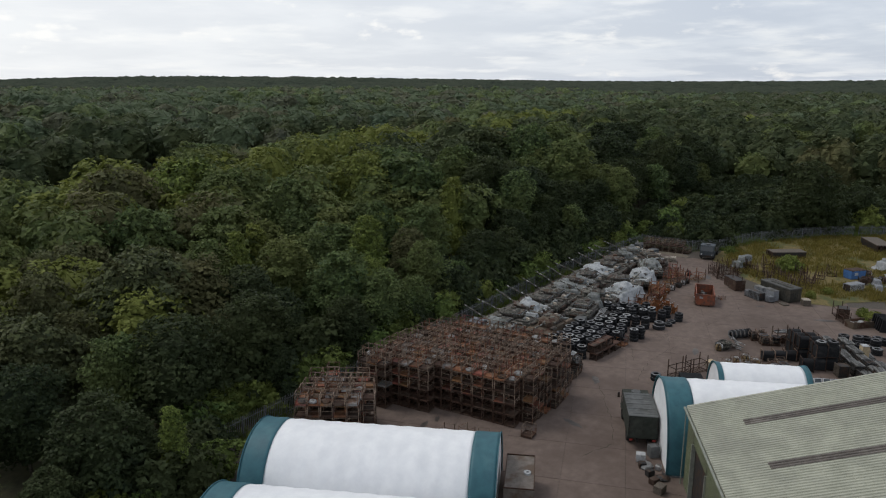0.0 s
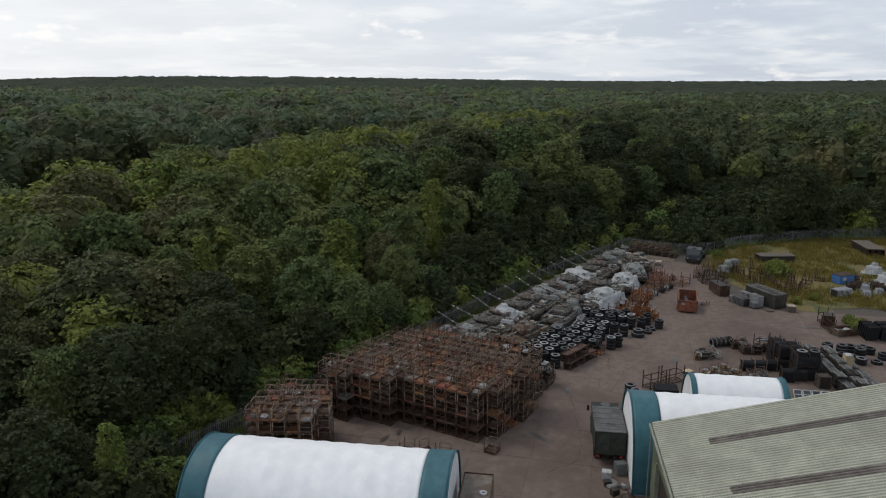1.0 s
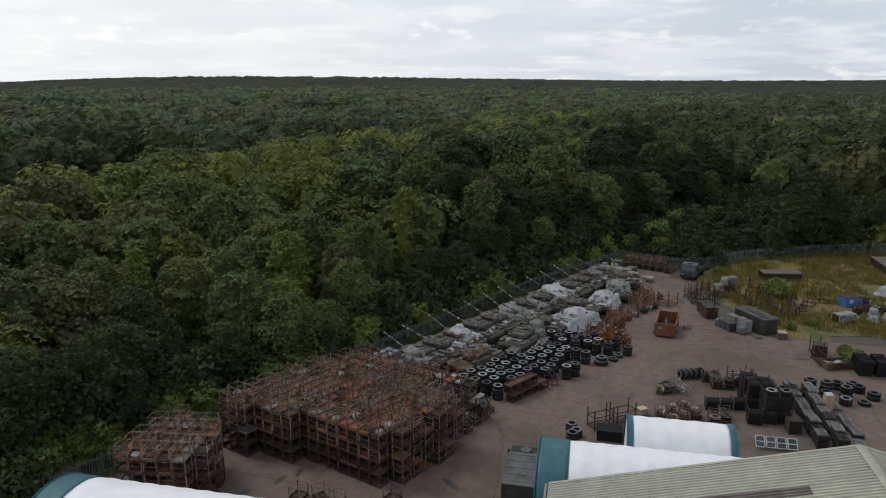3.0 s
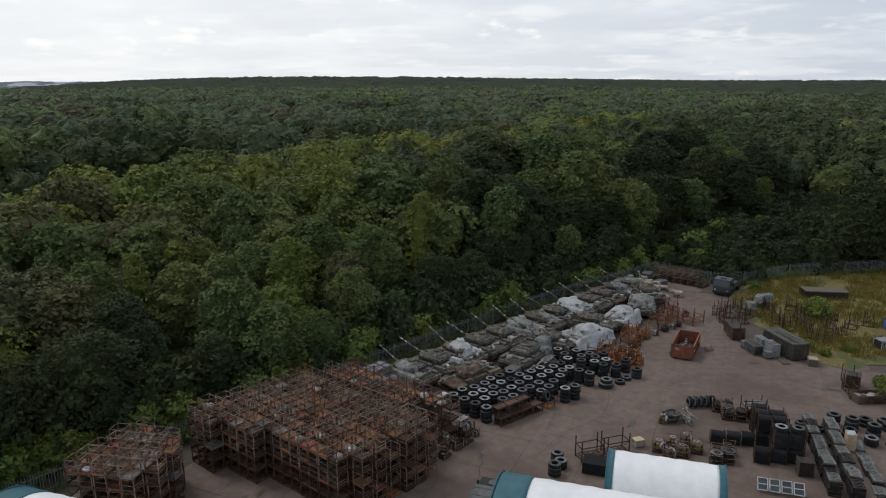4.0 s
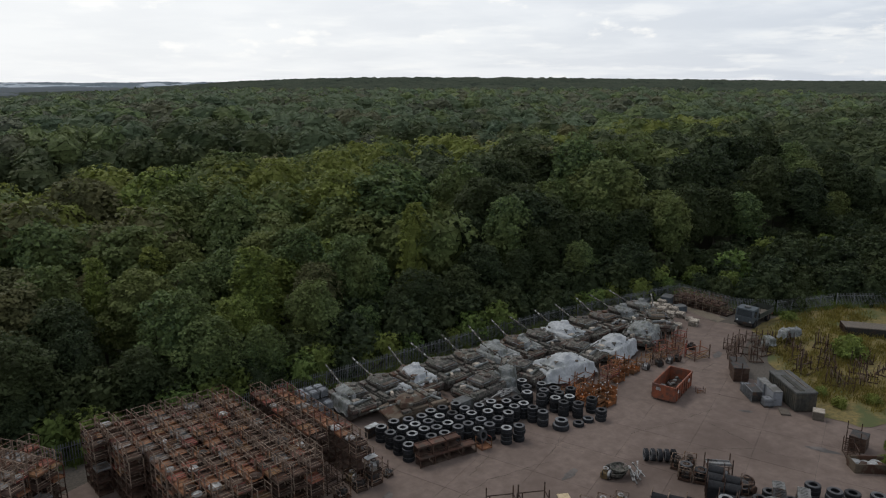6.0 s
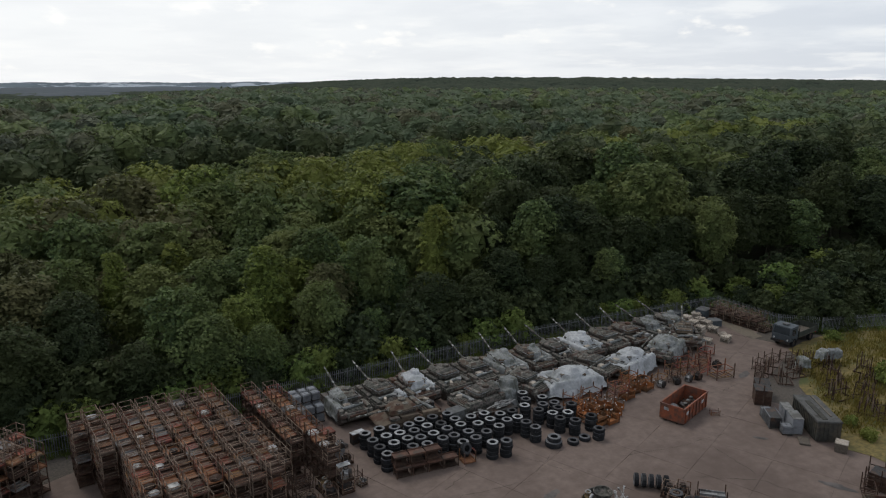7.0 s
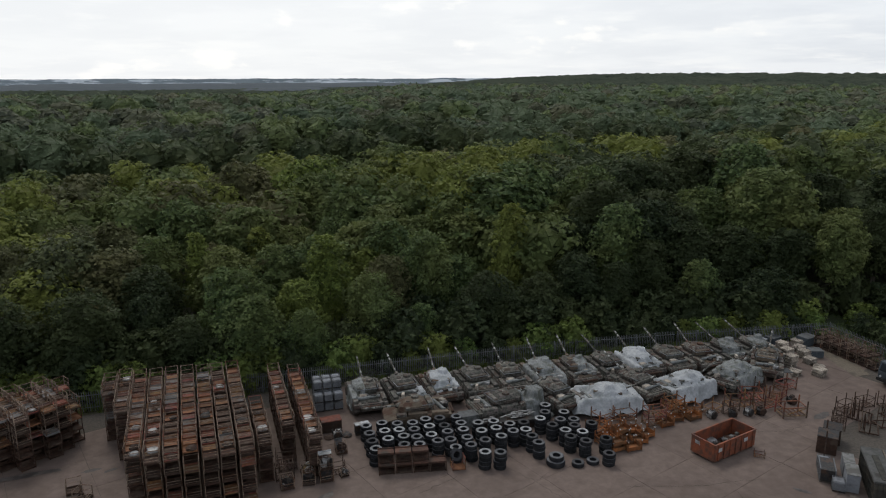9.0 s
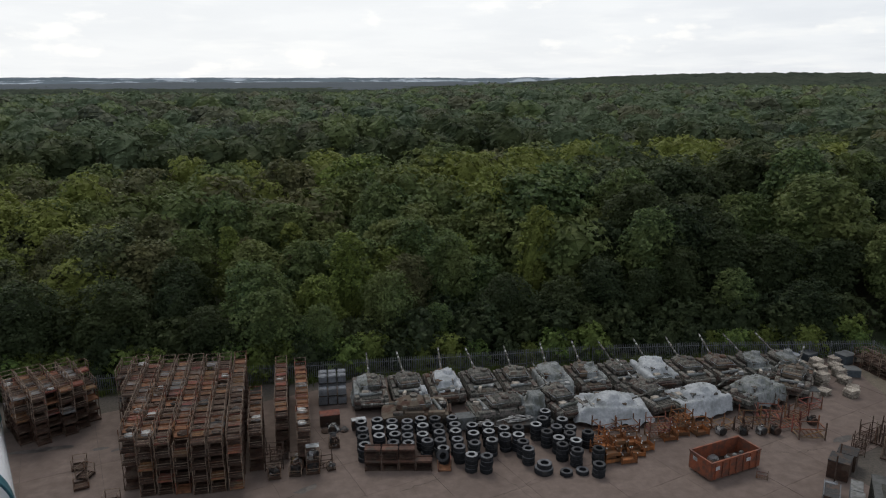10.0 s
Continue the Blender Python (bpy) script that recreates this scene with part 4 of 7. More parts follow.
# ---- profiled-steel shed ----
def make_shed():
    """Shed with its roof corner at the local origin; x runs along the eave towards -x, y across to the ridge."""
    shed = thing("shed", "large shed with pale green profiled steel roof", "shed")
    span, deep_, eave, ridge = 18.8, 30.0, 7.0, 12.05
    slope = math.hypot(span, ridge - eave)
    ang = math.atan2(ridge - eave, span)

    def roof(sign):
        s = Shape()
        pitch, h = 0.30, 0.07
        n = int(deep_ / pitch)
        prof = []
        for k in range(n):
            x = -k * pitch
            prof += [(x, 0), (x - 0.11, 0), (x - 0.15, h), (x - 0.25, h), (x - 0.29, 0)]
        pts = []
        for t in (0.0, 1.0):
            for x, z in prof:
                y = -t * span if sign > 0 else -2 * span + t * span
                pts.append((x, y, eave + t * (ridge - eave) + z))
        m = len(prof)
        f = [(k, k + 1, m + k + 1, m + k) for k in range(m - 1)]
        pts += [(x, y, z - 0.16) for x, y, z in pts]
        f += [(2 * m + k, 2 * m + k + 1, 3 * m + k + 1, 3 * m + k) for k in range(m - 1)]
        f += [(0, m, 3 * m, 2 * m), (m - 1, 2 * m - 1, 4 * m - 1, 3 * m - 1)]
        f += [(k, k + 1, 2 * m + k + 1, 2 * m + k) for k in range(m - 1)]
        return s.add(pts, f)

    part("roof", roof(1), MAT_CLAD, shed, "pale green profiled roof sheets")
    part("roof", roof(-1), MAT_CLAD, shed)
    for x0 in (-3.6, -9.9, -16.2):
        s = Shape()
        for k in range(3):
            a = x0 - k * 0.30
            pts = []
            for t in (0.18, 0.8):
                y, z = -t * span, eave + t * (ridge - eave)
                pts += [(a, y, z + 0.03), (a - 0.11, y, z + 0.03), (a - 0.15, y, z + 0.1), (a - 0.25, y, z + 0.1), (a - 0.29, y, z + 0.03)]
            s.add(pts, [(k2, k2 + 1, 5 + k2 + 1, 5 + k2) for k2 in range(4)])
        part("rooflight", s, MAT_SKYL, shed, "dirty brown rooflight strip")
    for sg in (0, 1):
        y1 = 0 if sg == 0 else -2 * span
        part("verge_trim", Shape().add([(0.09, y1, eave - 0.2), (-0.14, y1, eave + 0.1), (0.09, y1, eave + 0.1), (0.09, -span, ridge - 0.2), (-0.14, -span, ridge + 0.1), (0.09, -span, ridge + 0.1)],
             [(0, 1, 2), (3, 5, 4), (0, 2, 5, 3), (1, 4, 5, 2), (0, 3, 4, 1)]), MAT_CLAD, shed)
    part("ridge_cap", Shape().prism([(-0.3, 0), (0, 0.11), (0.3, 0), (0, 0.04)], -deep_, 0), MAT_CLAD, shed, at=pose(0, -span, ridge + 0.03, 0, 0, -90))
    g = Shape()
    g.tube((0.05, 0.16, eave - 0.06), (-deep_, 0.16, eave - 0.06), 0.1, 8)
    part("gutter", g, MAT_TRIM, shed)
    dp = Shape()
    dp.tube((-0.25, 0.08, 0), (-0.25, 0.08, eave - 0.15), 0.05, 8)
    part("downpipe", dp, MAT_TRIM, shed)

    def ribbed(x0, x1, y, z0, z1):
        s = Shape()
        n = int(abs(x1 - x0) / 0.25)
        prof = []
        for k in range(n):
            a = x0 + (x1 - x0) * k / n
            st = (x1 - x0) / n
            prof += [(a, y), (a + st * 0.5, y), (a + st * 0.62, y + 0.03), (a + st * 0.88, y + 0.03)]
        m = len(prof)
        s.add([(p[0], p[1], z) for z in (z0, z1) for p in prof], [(k, k + 1, m + k + 1, m + k) for k in range(m - 1)])
        return s.box((x0 + x1) / 2, y - 0.1, z0, abs(x1 - x0), 0.14, z1 - z0)

    part("eave_wall", ribbed(-0.15, -2.6, -0.2, 0, eave - 0.1), MAT_CLAD_W, shed, "olive green profiled wall")
    part("eave_wall", ribbed(-7.2, -deep_, -0.2, 0, eave - 0.1), MAT_CLAD_W, shed)
    part("eave_wall", ribbed(-2.6, -7.2, -0.2, 5.0, eave - 0.1), MAT_CLAD_W, shed)
    part("roller_door", Shape().box(-4.9, -0.45, 0, 4.6, 0.08, 5.0), MAT_DARKSTEEL, shed, "dark recessed roller door")
    for x in (-2.55, -7.25):
        part("door_jamb", Shape().box(x, -0.22, 0, 0.14, 0.34, 5.0), MAT_TRIM, shed)
    for x in (-0.2, -deep_ + 0.2):
        part("gable_wall", Shape().add([(x - 0.08, -0.25, 0), (x - 0.08, -2 * span + 0.25, 0), (x - 0.08, -2 * span + 0.25, eave - 0.14), (x - 0.08, -span, ridge - 0.2), (x - 0.08, -0.25, eave - 0.14),
             (x + 0.08, -0.25, 0), (x + 0.08, -2 * span + 0.25, 0), (x + 0.08, -2 * span + 0.25, eave - 0.14), (x + 0.08, -span, ridge - 0.2), (x + 0.08, -0.25, eave - 0.14)],
             [(0, 1, 2, 3, 4), (9, 8, 7, 6, 5), (0, 5, 6, 1), (1, 6, 7, 2), (2, 7, 8, 3), (3, 8, 9, 4), (4, 9, 5, 0)]), MAT_CLAD_W, shed)
    part("far_wall", Shape().box(-deep_ / 2, -2 * span + 0.2, 0, deep_ - 0.4, 0.16, eave - 0.14), MAT_CLAD_W, shed)
    return put(shed, 55.7, 13.4, 0, AXIS)


make_shed()


# ---- palisade fence ----
def make_panel():
    p = thing("fence_panel", "galvanised steel palisade fence panel at the wood's edge", "fence", "palisade fence")
    part("post", Shape().box(0, 0, -0.1, 0.1, 0.1, 2.4), MAT_GREYSTEEL, p)
    for z in (0.45, 1.85):
        part("rail", Shape().box(1.375, 0.05, z, 2.75, 0.04, 0.06), MAT_GREYSTEEL, p)
    pale = Shape()
    pale.add([(-0.035, 0, 0.05), (0.0, -0.012, 0.05), (0.035, 0, 0.05), (-0.035, 0, 2.25), (0.0, -0.012, 2.4), (0.035, 0, 2.25), (-0.035, 0.006, 0.05), (0.035, 0.006, 0.05), (-0.035, 0.006, 2.25), (0.035, 0.006, 2.25)],
             [(0, 1, 4, 3), (1, 2, 5, 4), (6, 8, 9, 7), (0, 3, 8, 6), (2, 7, 9, 5), (3, 4, 5), (3, 5, 9, 8)])
    me = pale.mesh("pale", MAT_GREYSTEEL)
    for k in range(11):
        part("pale", me, None, p, at=pose(0.2 + k * 0.235, -0.01, 0))
    return p


FENCE = [(37.0, 50.3), (106.0, 50.1), (120.0, 49.0), (141.8, 46.2), (141.6, 35.8), (145.6, 31.6), (156.4, 27.6), (171.2, 16.3), (177.3, 9.3), (190.0, -9.0)]
panel = make_panel()
put(panel, 37.0, 50.3, 0, 0)
for (ax, ay), (bx, by) in zip(FENCE, FENCE[1:]):
    turn, run = math.degrees(math.atan2(by - ay, bx - ax)), math.hypot(bx - ax, by - ay)
    for k in range(int(round(run / 2.75))):
        if (ax, k) != (37.0, 0):
            q = 2.75 * k / run
            again(panel, ax + (bx - ax) * q, ay + (by - ay) * q + 0.02 * rng.uniform(-1, 1), 0, turn)


# ---- stacked steel stillages ----
SW, SD, SH = 1.22, 1.12, 1.16            # width, depth and stacking height


def mesh_panel(width, low, high, sheet_top, along_x=True):
    """Wire side of a stillage: a low sheet, a top bar and a middle bar."""
    s = Shape()
    if along_x:
        s.box(0, 0, 0.17, width - 0.08, 0.02, sheet_top - 0.17)
    else:
        s.box(0, 0, 0.17, 0.02, width - 0.08, sheet_top - 0.17)
    spot = (lambda u, z: (u, 0, z)) if along_x else (lambda u, z: (0, u, z))
    s.bar(spot(-width / 2, high), spot(width / 2, high), 0.04)
    s.bar(spot(-width / 2, low), spot(width / 2, low), 0.026)
    return s


def stillage_base():
    a, b, t = SW / 2, SD / 2, 0.05
    base = Shape()
    ring = [(-a, -b), (a, -b), (a, b), (-a, b)]
    inner = [(-a + t, -b + t), (a - t, -b + t), (a - t, b - t), (-a + t, b - t)]
    return base.add([(*p, 0.05) for p in ring] + [(*p, 0.18) for p in ring] + [(*p, 0.18) for p in inner] + [(*p, 0.15) for p in inner],
                    [(3, 2, 1, 0)] + [(4 * r + k, 4 * r + (k + 1) % 4, 4 * r + 4 + (k + 1) % 4, 4 * r + 4 + k) for r in range(3) for k in range(4)] + [(12, 13, 14, 15)])


def rails_in(me, mat):
    me.materials.append(mat)
    for p in me.polygons:
        p.material_index = 0 if p.index < 6 else 1
    return me


def make_stillage(label, mat, matp, gate=True):
    s = thing("stillage", label, "stillage", "stacked stillages", shape=stillage_base(), material=mat)
    me = Shape().box(0, 0, 0, 0.065, 0.065, SH).mesh("post", matp)
    for x in (-SW / 2 + 0.0325, SW / 2 - 0.0325):
        for y in (-SD / 2 + 0.0325, SD / 2 - 0.0325):
            part("post", me, None, s, at=pose(x, y, 0))
    me = rails_in(mesh_panel(SD, 0.62, SH - 0.05, 0.24, False).mesh("side_panel", mat), matp)
    for x in (-SW / 2 + 0.02, SW / 2 - 0.02):
        part("side_panel", me, None, s, at=pose(x, 0, 0))
    part("back_panel", rails_in(mesh_panel(SW, 0.62, SH - 0.05, 0.3).mesh("back_panel", mat), matp), None, s, at=pose(0, SD / 2 - 0.02, 0))
    if gate:
        part("front_gate", rails_in(mesh_panel(SW - 0.1, 0.36, 0.6, 0.24).mesh("front_gate", mat), matp), None, s, at=pose(0, -SD / 2 + 0.02, 0))
    return s


PLAIN_V, PLAIN_F = [], []


def plain_stillage(x, y, z, turn):
    """One of the hidden stillages inside a block, joined with the others."""
    base = stillage_base()
    for u in (-SW / 2 + 0.0325, SW / 2 - 0.0325):
        for w in (-SD / 2 + 0.0325, SD / 2 - 0.0325):
            base.box(u, w, 0, 0.065, 0.065, SH)
        base.bar((u, -SD / 2, SH - 0.05), (u, SD / 2, SH - 0.05), 0.035)
        base.bar((u, -SD / 2, 0.6), (u, SD / 2, 0.6), 0.025)
    base.box(0, SD / 2 - 0.02, 0.17, SW - 0.08, 0.02, 0.3)
    m, o = pose(x, y, z, 0, 0, turn), len(PLAIN_V)
    PLAIN_V.extend(tuple(m @ Vector(p)) for p in base.v)
    PLAIN_F.extend(tuple(i + o for i in f) for f in base.f)


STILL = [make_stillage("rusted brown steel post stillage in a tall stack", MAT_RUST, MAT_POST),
         make_stillage("dark rusted, shade-toned steel stillage in a tall stack", MAT_RUST_D, MAT_POST),
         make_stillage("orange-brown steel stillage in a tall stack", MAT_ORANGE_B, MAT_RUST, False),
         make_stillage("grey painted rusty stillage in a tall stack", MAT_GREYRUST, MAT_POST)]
for k, s in enumerate(STILL):
    put(s, 61.6, 47.4, SH * k, 4.7)
JUNK_SPOTS = []


def stack(x, y, tiers, shown, turn=0.0):
    """A stack of stillages; those below the top are plain where no side of the stack is open."""
    for k in range(tiers):
        px, py = x + rng.uniform(-0.035, 0.035), y + rng.uniform(-0.035, 0.035)
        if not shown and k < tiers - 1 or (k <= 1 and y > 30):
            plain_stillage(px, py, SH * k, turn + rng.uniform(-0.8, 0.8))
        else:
            # tiers below the top are mostly dark, painting in the stack's inner shade
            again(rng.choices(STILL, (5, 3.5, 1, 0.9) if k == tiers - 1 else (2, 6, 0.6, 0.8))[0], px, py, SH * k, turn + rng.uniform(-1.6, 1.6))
    if rng.random() < 0.25:
        JUNK_SPOTS.append((x, y, SH * (tiers - 1) + 0.16))


LEAN = math.tan(radians(4.7))
# the main block: columns run back from a stepped front; column's middle at its front, where it starts, tiers
for c, (fx, y0, tiers) in enumerate(((52.85, 42.9, 5), (54.55, 38.7, 5), (56.7, 29.8, 5), (58.3, 28.6, 5), (59.75, 28.6, 5), (61.25, 28.5, 5), (62.75, 28.2, 5), (64.15, 28.3, 5), (65.65, 28.4, 5), (67.1, 31.2, 4))):
    k = 0
    while True:
        v = SD / 2 + k * (SD + 0.07)
        y = y0 + v
        if y > (46.6 if c < 9 else 40.0):
            break
        side = c in (0, 9) or (c == 1 and y < 43) or (c == 2 and y < 38.6)
        stack(fx - v * LEAN, y, tiers - (1 if rng.random() < 0.05 else 0), k == 0 or (side and tiers == 5), 4.7)
        k += 1
for fx, y0, n, h in ((69.2, 34.2, 11, 4), (71.4, 31.0, 13, 4)):
    for k in range(n):
        v = SD / 2 + k * (SD + 0.06)
        stack(fx - 0.06 * v, y0 + v, h, k == 0, 3)
# the smaller block, nearly square to the shelters
for c, (u, v0, n) in enumerate(((0.0, 0.0, 5), (1.3, -1.35, 6), (2.57, -0.25, 5), (3.83, -1.0, 5), (5.1, -0.35, 5), (6.4, 0.5, 3))):
    for k in range(n):
        m = pose(43.95, 39.3, 0, 0, 0, 33.5) @ Vector((u + SW / 2, v0 + SD / 2 + k * (SD + 0.06), 0))
        stack(m.x, m.y, 4 if c == 5 and k < 2 else 5, k == 0 or c == 0, 33.5)
for x, y, a in ((51.0, 34.3, 12), (52.0, 32.7, 70), (52.2, 31.0, 20), (55.6, 27.9, 5)):
    again(STILL[1], x, y, 0, a, label="empty rusty stillage standing on the concrete")

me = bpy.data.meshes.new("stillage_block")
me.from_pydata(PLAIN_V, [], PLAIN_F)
# dark rust here includes the shade inside the blocks
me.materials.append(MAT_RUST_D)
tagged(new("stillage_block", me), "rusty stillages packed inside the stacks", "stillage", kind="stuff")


def make_lump(seed, mat, label, size=0.5):
    """Small irregular scrap casting."""
    r = random.Random(seed)
    s = Shape()
    s.lathe([(0.02, 0), (size * 0.9, 0), (size, size * 0.2), (size * r.uniform(0.5, 0.8), size * 0.5), (size * 0.3, size * 0.6), (0.02, size * 0.62)], 10)
    s.box(size * 0.4, 0, size * 0.1, size, size * 0.6, size * 0.35)
    s.tube((-size * 0.9, 0, size * 0.3), (size, 0.1, size * 0.42), size * 0.13, 7)
    return thing("scrap_casting", label, "scrap metal", "loose scrap", shape=s, material=mat)


LUMPS = [make_lump(1, MAT_RUST_D, "rusty metal scrap part lying in a stillage"), make_lump(2, MAT_ALLOY, "pale alloy scrap part lying in a stillage"), make_lump(3, MAT_DARKSTEEL, "black oily machine part among scrap")]
for k, l_ in enumerate(LUMPS):
    put(l_, 73.2 + k * 0.9, 37.6, 0, 40 * k)
for x, y, z in JUNK_SPOTS[:60]:
    again(rng.choice(LUMPS), x + rng.uniform(-0.2, 0.2), y + rng.uniform(-0.2, 0.2), z, rng.uniform(0, 360), s=rng.uniform(0.6, 1.1))


# ---- caged liquid containers ----
def make_ibc():
    i = thing("bulk_container", "white plastic bulk container in a steel cage, stacked", "liquid container", "stacked liquid containers")
    part("pallet", Shape().slab(0, 0, 0, 1.1, 1.1, 0.14), MAT_DARKSTEEL, i)
    t = Shape().slab(0, 0, 0.14, 1.0, 1.0, 0.95, 0.12)
    t.tube((0, 0, 1.07), (0, 0, 1.13), 0.11, 10)
    part("tank", t, MAT_CUBE, i, "translucent grey-white plastic tank")
    c = Shape()
    for z in (0.2, 0.45, 0.7, 0.95, 1.1):
        for a, b in (((-0.54, -0.54), (0.54, -0.54)), ((0.54, -0.54), (0.54, 0.54)), ((0.54, 0.54), (-0.54, 0.54)), ((-0.54, 0.54), (-0.54, -0.54))):
            c.bar((*a, z), (*b, z), 0.028)
    for k in range(6):
        p = -0.54 + 1.08 * k / 5
        for q in (-0.54, 0.54):
            c.bar((p, q, 0.14), (p, q, 1.1), 0.028)
            c.bar((q, p, 0.14), (q, p, 1.1), 0.028)
    part("cage", c, MAT_GREYSTEEL, i)
    return i


ibc = make_ibc()
put(ibc, 72.9, 43.9, 0, 2, s=0.9)
for k in range(3):
    for j in range(3):
        for i in range(3):
            if (i, j, k) != (0, 0, 0) and not (k == 2 and j == 0):
                again(ibc, 72.9 + 1.03 * i, 43.9 + 1.03 * j, 1.03 * k, 2 + rng.uniform(-1.5, 1.5), s=0.9)


# ---- old tanks ----
def loft(s, rings):
    n = len(rings[0])
    pts = [p for r in rings for p in r]
    f = [(j * n + k, j * n + (k + 1) % n, (j + 1) * n + (k + 1) % n, (j + 1) * n + k) for j in range(len(rings) - 1) for k in range(n)]
    return s.add(pts, f + [tuple(range(n))[::-1], tuple(range((len(rings) - 1) * n, len(rings) * n))])


def make_tank(label, mat, elev, slew=0.0, barrel=4.0, mat2=MAT_ARMOUR_D):
    """Battle tank, nose along +y; slew turns the turret, elev lifts the gun."""
    t = thing("old_tank", label, "tank", "rows of old tanks")
    s = Shape()
    s.m = pose(0, 0, 0, 0, 0, 90)
    s.prism([(-2.95, 0.55), (-3.1, 0.95), (-3.0, 1.3), (1.4, 1.36), (3.05, 0.95), (3.1, 0.8), (2.5, 0.42), (-2.5, 0.42)], -1.0, 1.0)
    s.prism([(-3.0, 1.02), (-2.95, 1.28), (1.5, 1.3), (2.95, 1.0), (2.95, 0.94), (-3.0, 0.94)], -1.58, 1.58)
    part("hull", s, mat, t, "faded painted steel hull")
    for sx_ in (-1, 1):
        tr = Shape()
        tr.m = pose(0, 0, 0, 0, 0, 90)
        o = [(-3.0, 0.62), (-2.75, 0.92), (2.75, 0.92), (3.02, 0.66), (2.72, 0.28), (2.2, 0.02), (-2.2, 0.02), (-2.75, 0.3)]
        tr.prism(o, -sx_ * 1.57 - 0.001, -sx_ * 1.05)
        for k in range(26):
            tr.box(-2.2 + 4.4 * k / 25, -sx_ * 1.31, -0.01, 0.09, 0.5, 0.05)
        part("track", tr, MAT_TRACK, t, "rusty dark steel track")
        w = Shape().lathe([(0.06, -0.08), (0.31, -0.1), (0.36, -0.06), (0.36, 0.06), (0.31, 0.1), (0.2, 0.04), (0.06, 0.1)], 14, "x")
        me = w.mesh("road_wheel", mat2)
        for k in range(5):
            part("road_wheel", me, None, t, at=pose(sx_ * 1.52, -1.9 + 0.95 * k, 0.38))
        part("side_skirt", Shape().box(sx_ * 1.6, 0.1, 0.66, 0.04, 4.9, 0.42), mat, t)
        for y, l_ in ((-1.9, 1.5), (0.1, 1.7), (1.55, 0.9)):
            part("stowage_bin", Shape().slab(sx_ * 1.33, y, 1.29, 0.44, l_, 0.26, 0.04), mat if l_ > 1 else mat2, t)
    deck = Shape()
    for k in range(7):
        deck.box(0, -2.75 + 0.24 * k, 1.33, 1.7, 0.13, 0.06)
    part("engine_grille", deck, mat2, t)
    part("exhaust", Shape().tube((-0.8, -3.18, 1.1), (0.8, -3.18, 1.1), 0.12, 8), MAT_RUST_D, t, "rusty exhaust pipe")
    r = random.Random(label)
    tu = Shape()
    out = [(-0.62, 1.45), (0.62, 1.45), (1.08, 0.75), (1.18, -0.2), (0.92, -1.25), (-0.92, -1.25), (-1.18, -0.2), (-1.08, 0.75)]
    loft(tu, [[(x * 0.95, y * 0.95, 1.32) for x, y in out], [(x, y, 1.55) for x, y in out], [(x * 0.93, y * 0.92, 1.95) for x, y in out], [(x * 0.66, y * 0.62 - 0.12, 2.2) for x, y in out]])
    turret = part("turret", tu, mat, t, "faded camouflage turret", at=pose(0, 0.35, 0, 0, 0, slew))
    c = Shape().lathe([(0.02, 2.16), (0.36, 2.16), (0.36, 2.38), (0.28, 2.42), (0.02, 2.44)], 12)
    part("cupola", c, mat2, turret, at=pose(0.42, -0.25, 0))
    part("hatch", Shape().lathe([(0.02, 2.16), (0.3, 2.16), (0.3, 2.24), (0.02, 2.26)], 12), mat2, turret, at=pose(-0.4, -0.2, 0))
    part("turret_bin", Shape().slab(0, -1.45, 1.6, 1.7, 0.45, 0.5, 0.06), mat2, turret)
    part("periscope", Shape().box(-0.35, 0.55, 2.1, 0.26, 0.3, 0.22, 0.8, 0.8), mat2, turret)
    for sx_ in (-1, 1):
        part("smoke_discharger", Shape().box(sx_ * 1.08, 0.7, 1.75, 0.2, 0.4, 0.22), mat2, turret)
    part("rolled_tarpaulin", Shape().tube((-1.1, -2.0 + r.uniform(-0.4, 0.4), 1.52), (1.0, -2.0 + r.uniform(-0.4, 0.4), 1.5), 0.15, 9), MAT_SHEET_G, t, "grey rolled tarpaulin")
    for k in range(3):
        bx, by = r.uniform(-1.0, 1.0), r.uniform(-2.7, -1.3)
        part("loose_box", Shape().slab(0, 0, 0, r.uniform(0.25, 0.6), r.uniform(0.25, 0.7), r.uniform(0.15, 0.4), 0.03), (MAT_DARKSTEEL, MAT_ALLOY, MAT_WOOD)[k], t, at=pose(bx, by, 1.36, 0, 0, r.uniform(0, 180)))
    for sx_ in (-1, 1):
        links = Shape()
        for k in range(5):
            links.box(sx_ * 1.17, -0.75 + 0.27 * k, 1.6, 0.1, 0.22, 0.28)
        part("spare_track_links", links, MAT_TRACK, turret)
    part("turret_rail", Shape().tube((-1.0, -1.75, 2.0), (1.0, -1.75, 2.0), 0.03, 5).tube((-1.0, -1.75, 2.0), (-1.05, -0.6, 2.0), 0.03, 5).tube((1.0, -1.75, 2.0), (1.05, -0.6, 2.0), 0.03, 5), MAT_GREYSTEEL, turret)
    a = radians(elev)
    d = Vector((0, math.cos(a), math.sin(a)))
    o = Vector((0, 1.3, 1.78))
    m = Shape().tube(o - d * 0.2, o + d * 0.35, 0.3, 10, 0.17)
    part("mantlet", m, mat2, turret)
    g = Shape().tube(o + d * 0.3, o + d * barrel, 0.075, 10, 0.055)
    g.tube(o + d * barrel * 0.5, o + d * (barrel * 0.5 + 0.55), 0.12, 10)
    g.tube(o + d * (barrel - 0.12), o + d * (barrel + 0.02), 0.085, 10)
    gun = part("gun_barrel", g, MAT_ARMOUR_D, turret, "long gun barrel")
    b = Shape()
